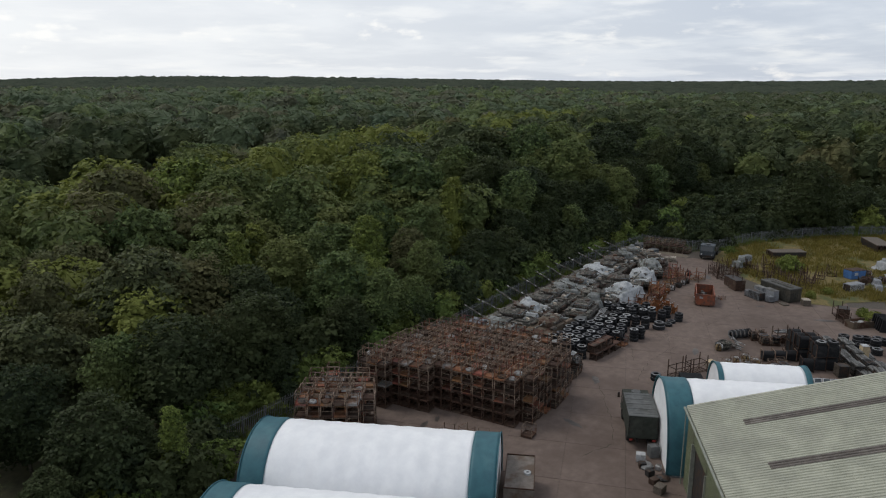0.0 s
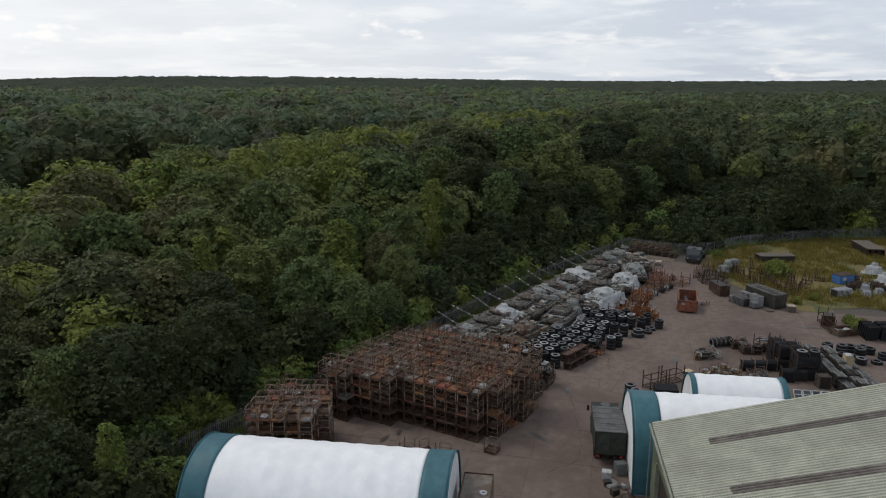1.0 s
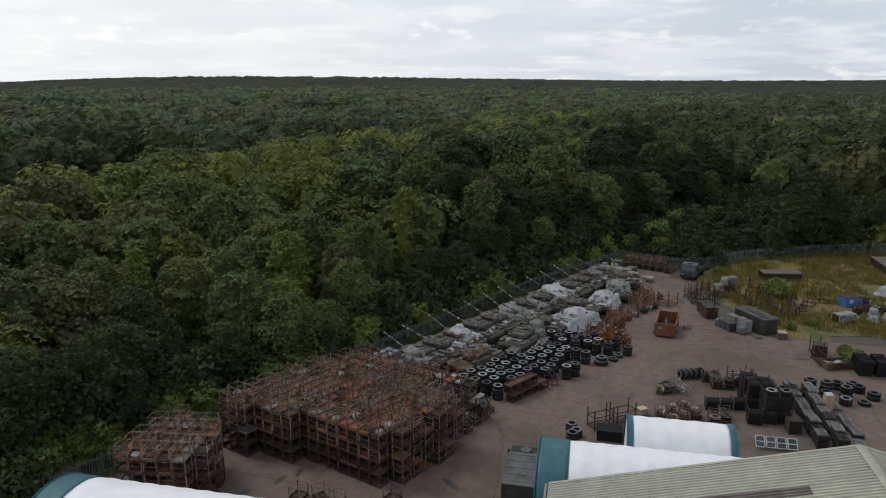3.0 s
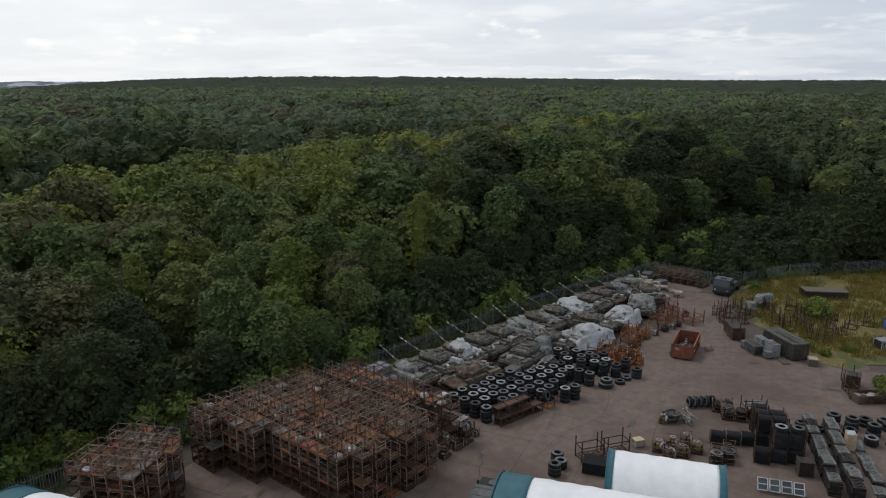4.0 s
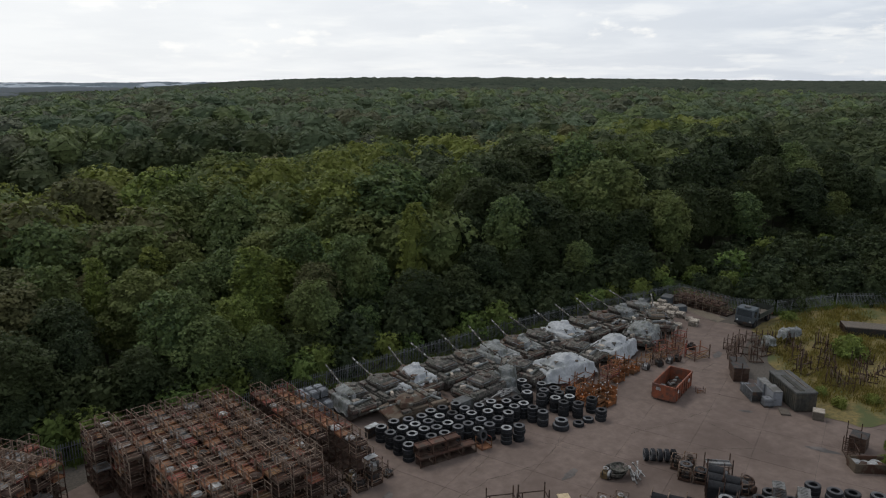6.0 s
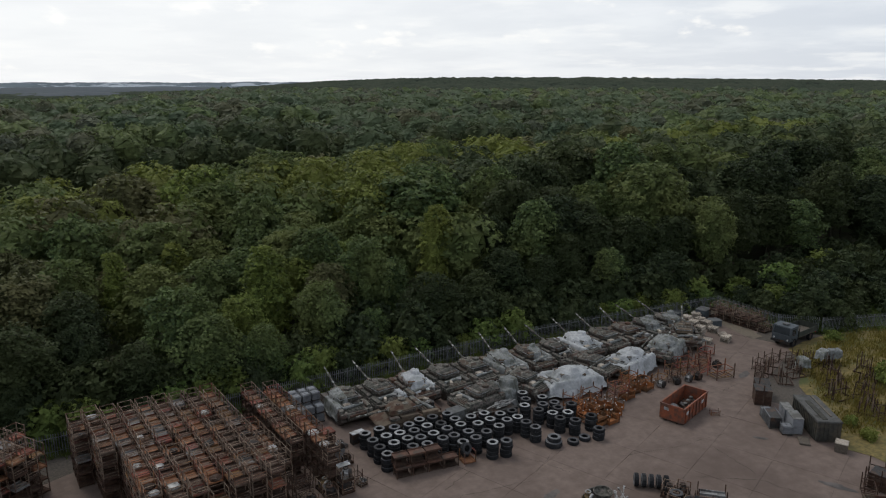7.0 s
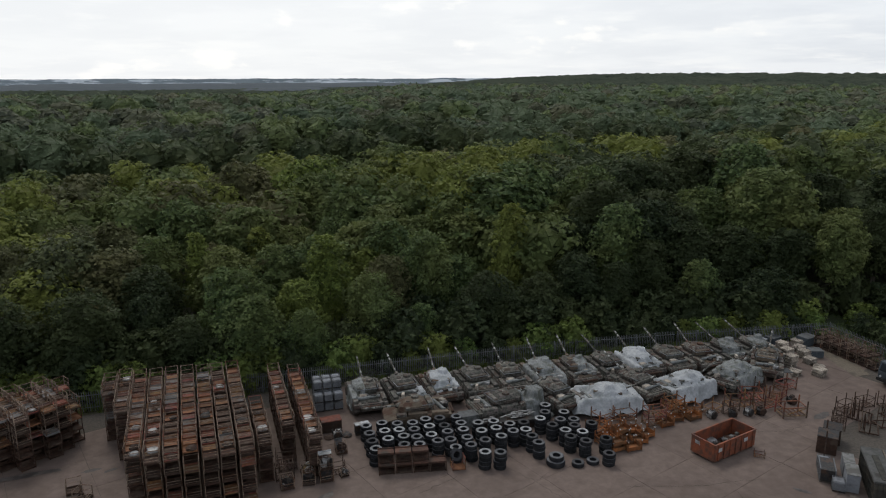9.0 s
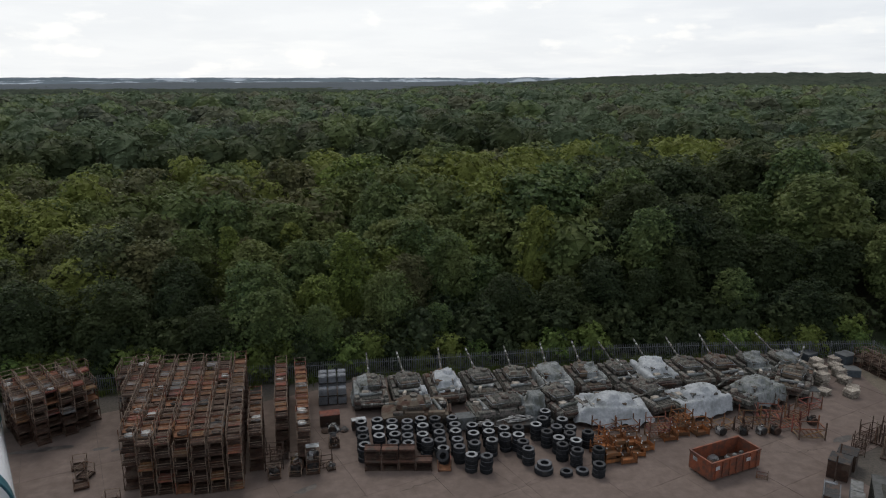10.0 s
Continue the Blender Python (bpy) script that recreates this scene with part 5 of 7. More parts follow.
    for k in (0.24, 0.68, 0.86):
        b.tube(o + d * barrel * k, o + d * (barrel * k + 0.3), 0.09, 10)
    part("barrel_sleeve", b, MAT_GUN, turret, "pale bands round the barrel")
    return t


TANKS = [make_tank("old tank in faded camouflage, gun pointing over the fence", MAT_ARMOUR, 21, 0, 3.2),
         make_tank("derelict green tank with raised pale-banded gun", MAT_ARMOUR_D, 18, 4, 3.4, MAT_ARMOUR),
         make_tank("rust-streaked tank parked tight beside others", MAT_ARMOUR, 23, -5, 3.3, MAT_ARMOUR_T)]
TAN = make_tank("tan and rust coloured tank parked across, gun sideways", MAT_ARMOUR_T, 2, 6, 3.2, MAT_ARMOUR)
TS = 1.14
row_spots = []
for k in range(13):
    row_spots.append((78.0 + 4.12 * k, 44.3 - 0.07 * k, 2.5 + rng.uniform(-2, 2)))
for k, (x, y, a) in enumerate(row_spots):
    if k < 3:
        put(TANKS[k], x, y, 0, a, s=TS)
    else:
        again(TANKS[(k * 2 + k // 3) % 3], x, y, 0, a, s=1.0)
put(TAN, 82.4, 38.6, 0, 84, s=TS)
again(TANKS[1], 91.4, 37.7, 0, -84, label="green tank parked across under torn sheeting")
again(TANKS[2], 102.6, 36.1, 0, -98, label="tank hidden under a large white sheet")
again(TANKS[0], 112.6, 36.4, 0, -78, label="old tank under a grey sheet")
again(TANKS[1], 119.6, 37.2, 0, -65, label="derelict green tank with flung sheeting")
again(TANKS[0], 107.6, 38.3, 0, 16, label="camouflaged tank wedged between sheeted ones")
again(TANKS[2], 126.0, 39.4, 0, -40)
again(TANKS[0], 97.6, 38.6, 0, 14, label="camouflaged tank parked behind tyres")


def tank_top(px, py, tx, ty, turn, q):
    """Height of a tank's upper surface over arrays of places; 0 beside it."""
    c, n = math.cos(radians(turn)), math.sin(radians(turn))
    u, v = ((px - tx) * c + (py - ty) * n) / q, (-(px - tx) * n + (py - ty) * c) / q
    h = np.where((abs(u) < 1.62) & (abs(v) < 3.1), 1.36, 0.0)
    h = np.maximum(h, np.where((abs(abs(u) - 1.33) < 0.25) & (abs(v) < 2.6), 1.58, 0))
    e = (u / 1.25) ** 2 + ((v - 0.2) / 1.75) ** 2
    h = np.maximum(h, np.where(e < 1, 2.28 - 0.35 * e, 0))
    h = np.maximum(h, np.where((u - 0.42) ** 2 + (v - 0.1) ** 2 < 0.2, 2.5, 0))
    return h * q


def make_sheeting(seed, x0, y0, turn, lx, ly, hem, mat, label, tanks=(), boxes=(), name="plastic_sheeting"):
    """Sheet let down over tanks or boxes: taut between high points, hanging at the sides, creased, with an uneven hem."""
    nu, nv = 44, 34
    u, v = np.meshgrid(np.linspace(-1, 1, nu + 1), np.linspace(-1, 1, nv + 1))
    ang = np.arctan2(v, u)
    wob = np.array([[1 + 0.13 * noise.noise((math.cos(a) * 2.2, math.sin(a) * 2.2, seed)) + 0.05 * noise.noise((math.cos(a) * 7, math.sin(a) * 7, seed)) for a in row] for row in ang])
    round_ = 1 - 0.12 * (u * v) ** 2
    lxx, lyy = u * lx / 2 * wob * round_, v * ly / 2 * wob * round_
    c, n = math.cos(radians(turn)), math.sin(radians(turn))
    gx, gy = x0 + lxx * c - lyy * n, y0 + lxx * n + lyy * c
    under = np.zeros_like(gx)
    for t in tanks:
        under = np.maximum(under, tank_top(gx, gy, *t))
    for bx, by, ba, bw, bd, bh in boxes:
        bc_, bs_ = math.cos(radians(ba)), math.sin(radians(ba))
        pu, pv = (gx - bx) * bc_ + (gy - by) * bs_, -(gx - bx) * bs_ + (gy - by) * bc_
        under = np.maximum(under, np.where((abs(pu) < bw / 2) & (abs(pv) < bd / 2), bh, 0))
    q = np.maximum(abs(u), abs(v))
    low = np.array([[max(0.05, hem + 0.55 * noise.noise((math.cos(a) * 3.3, math.sin(a) * 3.3, seed + 4))) for a in row] for row in ang])
    floor_ = np.maximum(under + 0.06, low * 0.9)
    rim = q > 0.999
    z = np.where(rim, np.maximum(low, 0.05), floor_)
    edge_z = z.copy()
    for _ in range(160):
        a = 0.25 * (np.roll(z, 1, 0) + np.roll(z, -1, 0) + np.roll(z, 1, 1) + np.roll(z, -1, 1))
        z = np.where(rim, edge_z, np.maximum(floor_, 0.985 * a))
    crease = np.array([[abs(noise.noise((a * 1.3 + seed, b * 1.3, 2.0))) * 0.24 + abs(noise.noise((a * 3.1, b * 3.1 + seed, 5.0))) * 0.17 + 0.07 * noise.noise((a * 6.5, b * 6.5, seed)) for a, b in zip(ra, rb)] for ra, rb in zip(lxx, lyy)])
    z = np.where(rim, z, z + 0.12 - crease * 1.0 + 0.02)
    z = np.maximum(z, floor_ * (~rim) + 0.02)
    verts = np.column_stack([gx.ravel(), gy.ravel(), z.ravel()])
    w = nu + 1
    f = [(j * w + i, j * w + i + 1, (j + 1) * w + i + 1, (j + 1) * w + i) for j in range(nv) for i in range(nu)]
    return tagged(new(name, raw_mesh(name, verts, f, mat)), label, "tarpaulin", "sheeting over the scrap")


def cover(seed, k, dx, dy, lx, ly, hem, mat, label):
    x, y, a = row_spots[k]
    c, s = math.cos(radians(a)), math.sin(radians(a))
    make_sheeting(seed, x + dx * c - dy * s, y + dx * s + dy * c, a, lx, ly, hem, mat, label, [(x, y, a, TS)])


cover(1.0, 0, -1.2, -0.7, 1.9, 3.6, 0.7, MAT_SHEET_G, "torn pale sheeting hanging off a tank's turret")
cover(2.0, 2, 0.3, -0.9, 2.9, 3.8, 0.7, MAT_SHEET, "white plastic sheeting over a tank's turret")
cover(3.0, 5, 0.0, -1.0, 3.9, 5.4, 0.9, MAT_SHEET_G, "grey sheeting wrapped over a tank's turret")
cover(4.0, 6, 0.7, -1.3, 2.2, 2.8, 1.1, MAT_SHEET_G, "crumpled grey sheeting on a tank's deck")
cover(5.0, 8, 0.1, -0.1, 4.2, 5.4, 1.2, MAT_SHEET, "clean white sheet tied over a tank")
cover(6.0, 11, 0.2, -0.7, 2.6, 3.4, 1.0, MAT_SHEET_G, "weathered grey sheeting over a tank")
cover(7.0, 12, 0.3, -1.2, 2.6, 3.4, 0.9, MAT_SHEET_G, "weathered sheeting sagging over a tank")
cover(7.5, 1, 1.6, -2.2, 1.3, 1.9, 0.6, MAT_SHEET, "scrap of white sheeting on a tank's side")
make_sheeting(8.0, 102.7, 35.9, -8, 8.6, 4.9, 0.35, MAT_SHEET, "large white sheet covering a whole tank", [(102.6, 36.1, -98, TS)])
make_sheeting(9.0, 112.5, 36.3, 12, 6.4, 4.9, 0.5, MAT_SHEET, "pale sheet draped over a tank", [(112.6, 36.4, -78, TS)])
make_sheeting(10.0, 94.9, 37.4, 8, 3.4, 4.2, 0.15, MAT_SHEET_G, "streaky sheeting draped down a tank's end", [(91.4, 37.7, -84, TS)], [(95.0, 37.6, 8, 1.4, 1.6, 2.5)])
make_sheeting(12.0, 120.2, 37.2, 24, 6.0, 4.2, 0.5, MAT_SHEET_G, "sagging pale sheeting over tank parts", [(119.6, 37.2, -65, TS)])


# ---- tyres ----
def make_tyre(r_out, width, label, name="tyre", wall=None):
    h, w = r_out, width / 2
    prof = [(h * 0.52, -w * 0.8), (h * 0.56, -w * 0.98), (h * 0.78, -w * 1.05), (h * 0.94, -w * 0.9), (h, -w * 0.66), (h, w * 0.66), (h * 0.94, w * 0.9), (h * 0.78, w * 1.05), (h * 0.56, w * 0.98), (h * 0.52, w * 0.8), (h * 0.60, w * 0.6), (h * 0.60, -w * 0.6)]
    s = Shape()
    n, k = 28, len(prof)
    pts = []
    for i in range(n):
        a = 2 * math.pi * i / n
        for q, (r_, z) in enumerate(prof):
            lug = 0.965 if (q in (4, 5) and i % 2) else 1.0
            pts.append((r_ * lug * math.cos(a), r_ * lug * math.sin(a), z + w))
    s.add(pts, [(i * k + j, ((i + 1) % n) * k + j, ((i + 1) % n) * k + (j + 1) % k, i * k + (j + 1) % k) for i in range(n) for j in range(k)])
    me = s.mesh(name, MAT_TYRE)
    me.materials.append(wall or MAT_WALL)
    for p in me.polygons:
        c = p.center
        rr = math.hypot(c.x, c.y)
        if rr < h * 0.93 and rr > h * 0.5 and (c.z > width * 0.9 or c.z < width * 0.1):
            p.material_index = 1
    return tagged(new(name, me), label, "tyre", "stacked tyres")


TYRE = make_tyre(0.59, 0.40, "worn black truck tyre in a stack")
TYRE_P = make_tyre(0.59, 0.40, "truck tyre with pale worn sidewall in a stack", wall=MAT_WALL_P)
put(TYRE_P, 76.7, 36.2, 1.23, 0)
BIG = make_tyre(0.86, 0.55, "large black earthmover tyre lying flat")
put(TYRE, 76.8, 34.6, 0, 0)

def tyres(x, y, top, n=4):
    for k in range(n):
        if (x, y, k) not in ((76.7, 36.2, 3), (76.8, 34.6, 0)):
            again(top if k == n - 1 else TYRE, x + rng.uniform(-0.05, 0.05), y + rng.uniform(-0.05, 0.05), 0.41 * k, rng.uniform(0, 360))


# stacks four high, with a pale or a dark tyre on top
for x, y in ((76.7, 36.2), (76.8, 31.6), (78.3, 36.3), (78.3, 34.7), (78.3, 33.1), (79.7, 34.5), (79.8, 33.2), (82.6, 35.9), (82.6, 34.4), (82.4, 32.8), (85.7, 32.9), (84.0, 29.9), (87.4, 33.8), (87.3, 32.2), (86.3, 28.3),
             (89.0, 33.7), (88.8, 32.3), (88.7, 30.7), (90.4, 32.7), (91.4, 31.2), (93.7, 32.9), (95.4, 35.5), (96.6, 33.6), (95.1, 30.1), (96.5, 29.4)):
    tyres(x, y, TYRE_P)
for x, y in ((76.8, 34.6), (76.8, 33.1), (79.7, 35.8), (81.2, 35.6), (81.1, 34.2), (81.0, 32.7), (82.7, 31.5), (84.0, 35.8), (84.1, 34.2), (84.1, 32.9), (83.9, 31.4), (85.8, 35.6), (85.8, 34.2), (85.5, 31.3), (85.5, 29.9),
             (87.0, 30.4), (87.6, 27.9), (91.8, 32.7), (90.2, 31.3), (91.6, 29.9), (91.7, 28.6), (94.7, 34.1), (94.3, 31.4), (95.5, 32.2), (96.8, 31.9), (96.4, 30.7), (95.0, 28.8), (98.2, 30.7), (96.0, 27.7), (98.1, 27.6), (80.9, 31.3), (79.5, 31.6)):
    tyres(x, y, TYRE)
tyres(97.4, 25.7, TYRE, 3)
for x, y in ((94.6, 26.3), (96.1, 26.3)):
    again(TYRE, x, y, 0, 30, label="truck tyre lying flat on the concrete")
put(BIG, 92.7, 27.0, 0, 0)
again(BIG, 92.75, 27.0, 0.55, 30, s=0.8)
again(TYRE, 83.7, 29.2, 1.25, 10, rx=72, label="tyre leaning in a rusty stillage")


# ---- rusty trays before the tyres ----
def make_tray_rack(label, mat, w=1.45, d=1.0, h=0.98):
    s = thing("tray_rack", label, "rack", "rusty trays")
    part("tray", Shape().box(0, 0, h - 0.12, w, d, 0.05).box(0, -d / 2 + 0.03, h - 0.12, w, 0.05, 0.16).box(0, d / 2 - 0.03, h - 0.12, w, 0.05, 0.16), mat, s)
    part("back_sheet", Shape().box(0, d / 2 - 0.02, 0.1, w - 0.1, 0.02, h - 0.25), MAT_RUST_D, s)
    me = Shape().box(0, 0, 0, 0.07, 0.07, h).mesh("leg", MAT_RUST_D)
    for x in (-w / 2 + 0.04, w / 2 - 0.04):
        for y in (-d / 2 + 0.04, d / 2 - 0.04):
            part("leg", me, None, s, at=pose(x, y, 0))
    part("bottom_tray", Shape().box(0, 0, 0.06, w - 0.16, d - 0.1, 0.06), MAT_RUST_D, s)
    return s


rack = make_tray_rack("flat rusty brown steel tray rack before stacked tyres", MAT_TRAY)
put(rack, 77.5, 30.0, 0, -8)
for x, y, z in ((79.05, 29.78, 0), (80.6, 29.56, 0), (77.5, 30.3, 0.98), (79.05, 30.08, 0.98), (80.6, 29.86, 0.98)):
    again(rack, x, y, z, -8)
again(rack, 82.1, 29.3, 0, -8)
again(STILL[2], 83.9, 29.0, 0, -4, label="orange-brown stillage holding a single tyre")


# ---- open skip ----
def make_skip():
    s = thing("open_skip", "scuffed orange steel skip half full of scrap", "skip")
    L, W, H = 5.9, 2.6, 1.85
    part("floor_plate", Shape().box(0, 0, 0.2, L - 0.1, W - 0.1, 0.08), MAT_RUST_D, s)
    for y in (-W / 2, W / 2):
        part("side_wall", Shape().box(0, y, 0.2, L, 0.06, H - 0.2), MAT_SKIP, s)
        part("top_rail", Shape().box(0, y, H - 0.06, L + 0.1, 0.14, 0.12), MAT_SKIP, s)
        sg = math.copysign(1, y)
        me = Shape().box(0, 0, 0, 0.11, 0.1, H - 0.28).mesh("rib", MAT_SKIP)
        for k in range(7):
            part("rib", me, None, s, at=pose(-L / 2 + 0.45 + k * (L - 0.9) / 6, y + sg * 0.08, 0.22))
    for x in (-L / 2, L / 2):
        part("end_wall", Shape().box(x, 0, 0.2, 0.07, W, H - 0.2), MAT_SKIP, s)
        part("end_rail", Shape().box(x, 0, H - 0.06, 0.14, W - 0.14, 0.12), MAT_SKIP, s)
    for y in (-0.6, 0.6):
        part("runner", Shape().box(0, y, 0, L - 0.2, 0.16, 0.2), MAT_RUST_D, s)
    for x, y in ((-L / 2 + 0.6, -W / 2 - 0.04), (L / 2 - 1.6, -W / 2 - 0.04)):
        part("notice_plate", Shape().box(x, y - 0.1, 1.15, 0.5, 0.02, 0.34), MAT_WHITE, s, "white notice plate")
    part("notice_plate", Shape().box(-L / 2 - 0.05, 0.6, 1.2, 0.02, 0.5, 0.34), MAT_WHITE, s, "white notice plate")
    return put(s, 109.15, 25.1, 0, 16)


make_skip()
for k in range(16):
    u, v = rng.uniform(-2.3, 2.3), rng.uniform(-0.8, 0.8)
    c, s_ = math.cos(radians(14)), math.sin(radians(14))
    again(LUMPS[k % 3], 109.1 + u * c - v * s_, 25.35 + u * s_ + v * c, 0.28 + rng.uniform(0, 0.3), rng.uniform(0, 360), s=rng.uniform(0.7, 1.4), label="mixed metal scrap thrown in a skip")
for k in range(3):
    b = thing("scrap_bag", "white sack of scrap in a skip", "sack", "sacks in the skip", shape=Shape().lathe([(0.02, 0), (0.2, 0.03), (0.24, 0.14), (0.17, 0.24), (0.02, 0.3)], 9), material=MAT_GREYDIRT, smooth=True)
    put(b, 109.6 + 0.9 * k, 25.3 + 0.35 * k, 0.75, 50 * k)


# ---- lorries ----
def wheel_set(parent, spots, r=0.55, w=0.34):
    t = Shape().lathe([(r * 0.55, -w / 2), (r * 0.95, -w / 2), (r, -w * 0.3), (r, w * 0.3), (r * 0.95, w / 2), (r * 0.55, w / 2)], 20, "x").mesh("tyre", MAT_TYRE)
    h = Shape().lathe([(0.03, -w * 0.3), (r * 0.56, -w * 0.4), (r * 0.56, w * 0.4), (r * 0.3, w * 0.25), (0.03, w * 0.34)], 14, "x").mesh("rim", MAT_DARKSTEEL)
    for x, y in spots:
        q = part("wheel", t, None, parent, at=pose(x, y, r))
        part("rim", h, None, q)


def make_lorry(box=True):
    name = "box_lorry" if box else "flatbed_lorry"
    t = thing(name, "dark green army lorry with grey-roofed box body" if box else "blue-green army lorry with open dropside bed", "lorry")
    part("chassis", Shape().box(-0.45, 0, 0.62, 0.14, 6.4, 0.2).box(0.45, 0, 0.62, 0.14, 6.4, 0.2), MAT_DARKSTEEL, t)
    wheel_set(t, [(-1.0, -1.7), (1.0, -1.7), (-1.0, 2.3), (1.0, 2.3)])
    paint = MAT_OLIVE if box else MAT_BLUEGREY
    cab = Shape()
    cab.m = pose(0, 0, 0, 0, 0, 90)
    cab.prism([(1.62, 0.8), (3.35, 0.8), (3.42, 1.5), (3.22, 2.55), (1.62, 2.65)], -1.15, 1.15)
    part("cab", cab, paint, t)
    part("windscreen", Shape().add([(-1.0, 3.40, 1.62), (1.0, 3.40, 1.62), (0.95, 3.25, 2.42), (-0.95, 3.25, 2.42), (-1.0, 3.44, 1.62), (1.0, 3.44, 1.62), (0.95, 3.29, 2.42), (-0.95, 3.29, 2.42)],
         [(4, 5, 6, 7), (3, 2, 1, 0), (0, 1, 5, 4), (1, 2, 6, 5), (2, 3, 7, 6), (3, 0, 4, 7)]), MAT_GLASS, t, "dark windscreen")
    for x in (-1, 1):
        part("side_window", Shape().box(x * 1.16, 2.55, 1.65, 0.03, 0.8, 0.65), MAT_GLASS, t)
        part("wing_mirror", Shape().box(x * 1.42, 3.2, 1.7, 0.2, 0.08, 0.5), MAT_DARKSTEEL, t)
        part("headlight", Shape().tube((x * 0.85, 3.4, 1.0), (x * 0.85, 3.47, 1.0), 0.12, 10), MAT_WHITE, t)
        part("mudguard", Shape().box(x * 1.02, 2.3, 1.15, 0.46, 1.3, 0.08), paint, t)
        part("tail_light", Shape().box(x * 0.95, -3.06, 0.72, 0.28, 0.06, 0.14), MAT_RED, t)
    part("bumper", Shape().box(0, 3.5, 0.55, 2.3, 0.16, 0.3), MAT_DARKSTEEL, t)
    part("roof_hatch", Shape().lathe([(0.02, 2.63), (0.42, 2.63), (0.42, 2.76), (0.3, 2.8), (0.02, 2.8)], 16), MAT_CANVAS, t, at=pose(0, 2.4, 0))
    if box:
        b = Shape()
        b.slab(0, -0.85, 0.95, 2.45, 4.5, 2.02, 0.08)
        part("box_body", b, MAT_OLIVE, t, "dark green plywood box body")
        part("roof_panel", Shape().slab(0, -0.85, 2.97, 2.5, 4.55, 0.07, 0.03), MAT_CANVAS, t, "grey roof skin")
        for k in range(5):
            part("roof_rib", Shape().box(0, -2.7 + 0.92 * k, 3.04, 2.4, 0.06, 0.03), MAT_CANVAS, t)
        for x in (-0.6, 0.6):
            part("rear_door", Shape().box(x, -3.12, 1.05, 1.14, 0.04, 1.8), MAT_OLIVE, t)
            part("hinge_bar", Shape().box(x * 1.9, -3.15, 1.1, 0.05, 0.04, 1.7), MAT_DARKSTEEL, t)
    else:
        part("load_bed", Shape().box(0, -0.85, 0.98, 2.4, 4.4, 0.12), MAT_DARKWOOD, t)
        for x in (-1.2, 1.2):
            part("dropside", Shape().box(x, -0.85, 1.1, 0.06, 4.4, 0.6), MAT_OLIVE, t)
        for y in (-3.05, 1.35):
            part("tailboard", Shape().box(0, y, 1.1, 2.4, 0.06, 0.75), MAT_OLIVE, t)
        part("headboard_frame", Shape().bar((-1.15, 1.3, 1.8), (-1.15, 1.3, 2.5), 0.06).bar((1.15, 1.3, 1.8), (1.15, 1.3, 2.5), 0.06).bar((-1.15, 1.3, 2.5), (1.15, 1.3, 2.5), 0.06), MAT_OLIVE, t)
    return t


put(make_lorry(True), 62.4, 19.5, 0, -64, s=1.1)
put(make_lorry(False), 139.6, 31.9, 0, 95, s=1.1)


# ---- steel box container and neighbours at the grass edge ----
def make_long_box():
    b = thing("long_steel_box", "long dark weathered steel box with flat lid", "container")
    L, W, H = 6.0, 2.3, 2.3
    part("body", Shape().box(0, 0, 0.1, L, W, H - 0.3), MAT_BOX, b)
    me = Shape().box(0, 0, 0, 0.1, 0.06, H - 0.35).mesh("rib", MAT_BOX)
    for k in range(15):
        for y in (-W / 2 - 0.03, W / 2 + 0.03):
            part("rib", me, None, b, at=pose(-L / 2 + 0.3 + k * (L - 0.6) / 14, y, 0.12))
    for k in range(5):
        for x in (-L / 2 - 0.03, L / 2 + 0.03):
            part("end_rib", Shape().box(x, -W / 2 + 0.3 + k * (W - 0.6) / 4, 0.12, 0.06, 0.1, H - 0.35), MAT_BOX, b)
    part("lid", Shape().slab(0, 0, H - 0.2, L + 0.12, W + 0.12, 0.2, 0.06), MAT_BOXLID, b, "weathered grey flat lid")
    part("lid_board", Shape().box(-0.6, 0.35, H + 0.004, L * 0.7, 0.5, 0.06), MAT_BOX, b)
    part("lid_board", Shape().box(0.4, -0.5, H + 0.004, L * 0.8, 0.16, 0.08), MAT_DARKWOOD, b)
    part("skid", Shape().box(0, -0.8, 0, L - 0.4, 0.2, 0.1), MAT_DARKSTEEL, b)
    part("skid", Shape().box(0, 0.8, 0, L - 0.4, 0.2, 0.1), MAT_DARKSTEEL, b)
    return put(b, 117.9, 15.7, 0, 54)


make_long_box()


def make_crate(name, label, L, W, H, mat, lid=None, slats=0, category="crate"):
    c = thing(name, label, category)
    if slats:
        part("inner_box", Shape().box(0, 0, 0.12, L - 0.1, W - 0.1, H - 0.2), MAT_DARKSTEEL, c)
        for k in range(slats):
            x = -L / 2 + 0.05 + (L - 0.1) * k / (slats - 1)
            for y in (-W / 2, W / 2):
                part("slat", Shape().box(x, y, 0.05, 0.11, 0.05, H - 0.05), mat, c)
        for y in (-W / 2, W / 2):
            part("rail", Shape().box(0, y, H - 0.1, L, 0.08, 0.1), mat, c)
    else:
        part("body", Shape().slab(0, 0, 0.08, L, W, H - 0.08, 0.04), mat, c)
    if lid:
        part("lid", Shape().slab(0, 0, H, L + 0.06, W + 0.06, 0.08, 0.03), lid, c)
    part("base", Shape().box(0, 0, 0, L - 0.05, W - 0.05, 0.08), MAT_DARKWOOD, c)
    return c


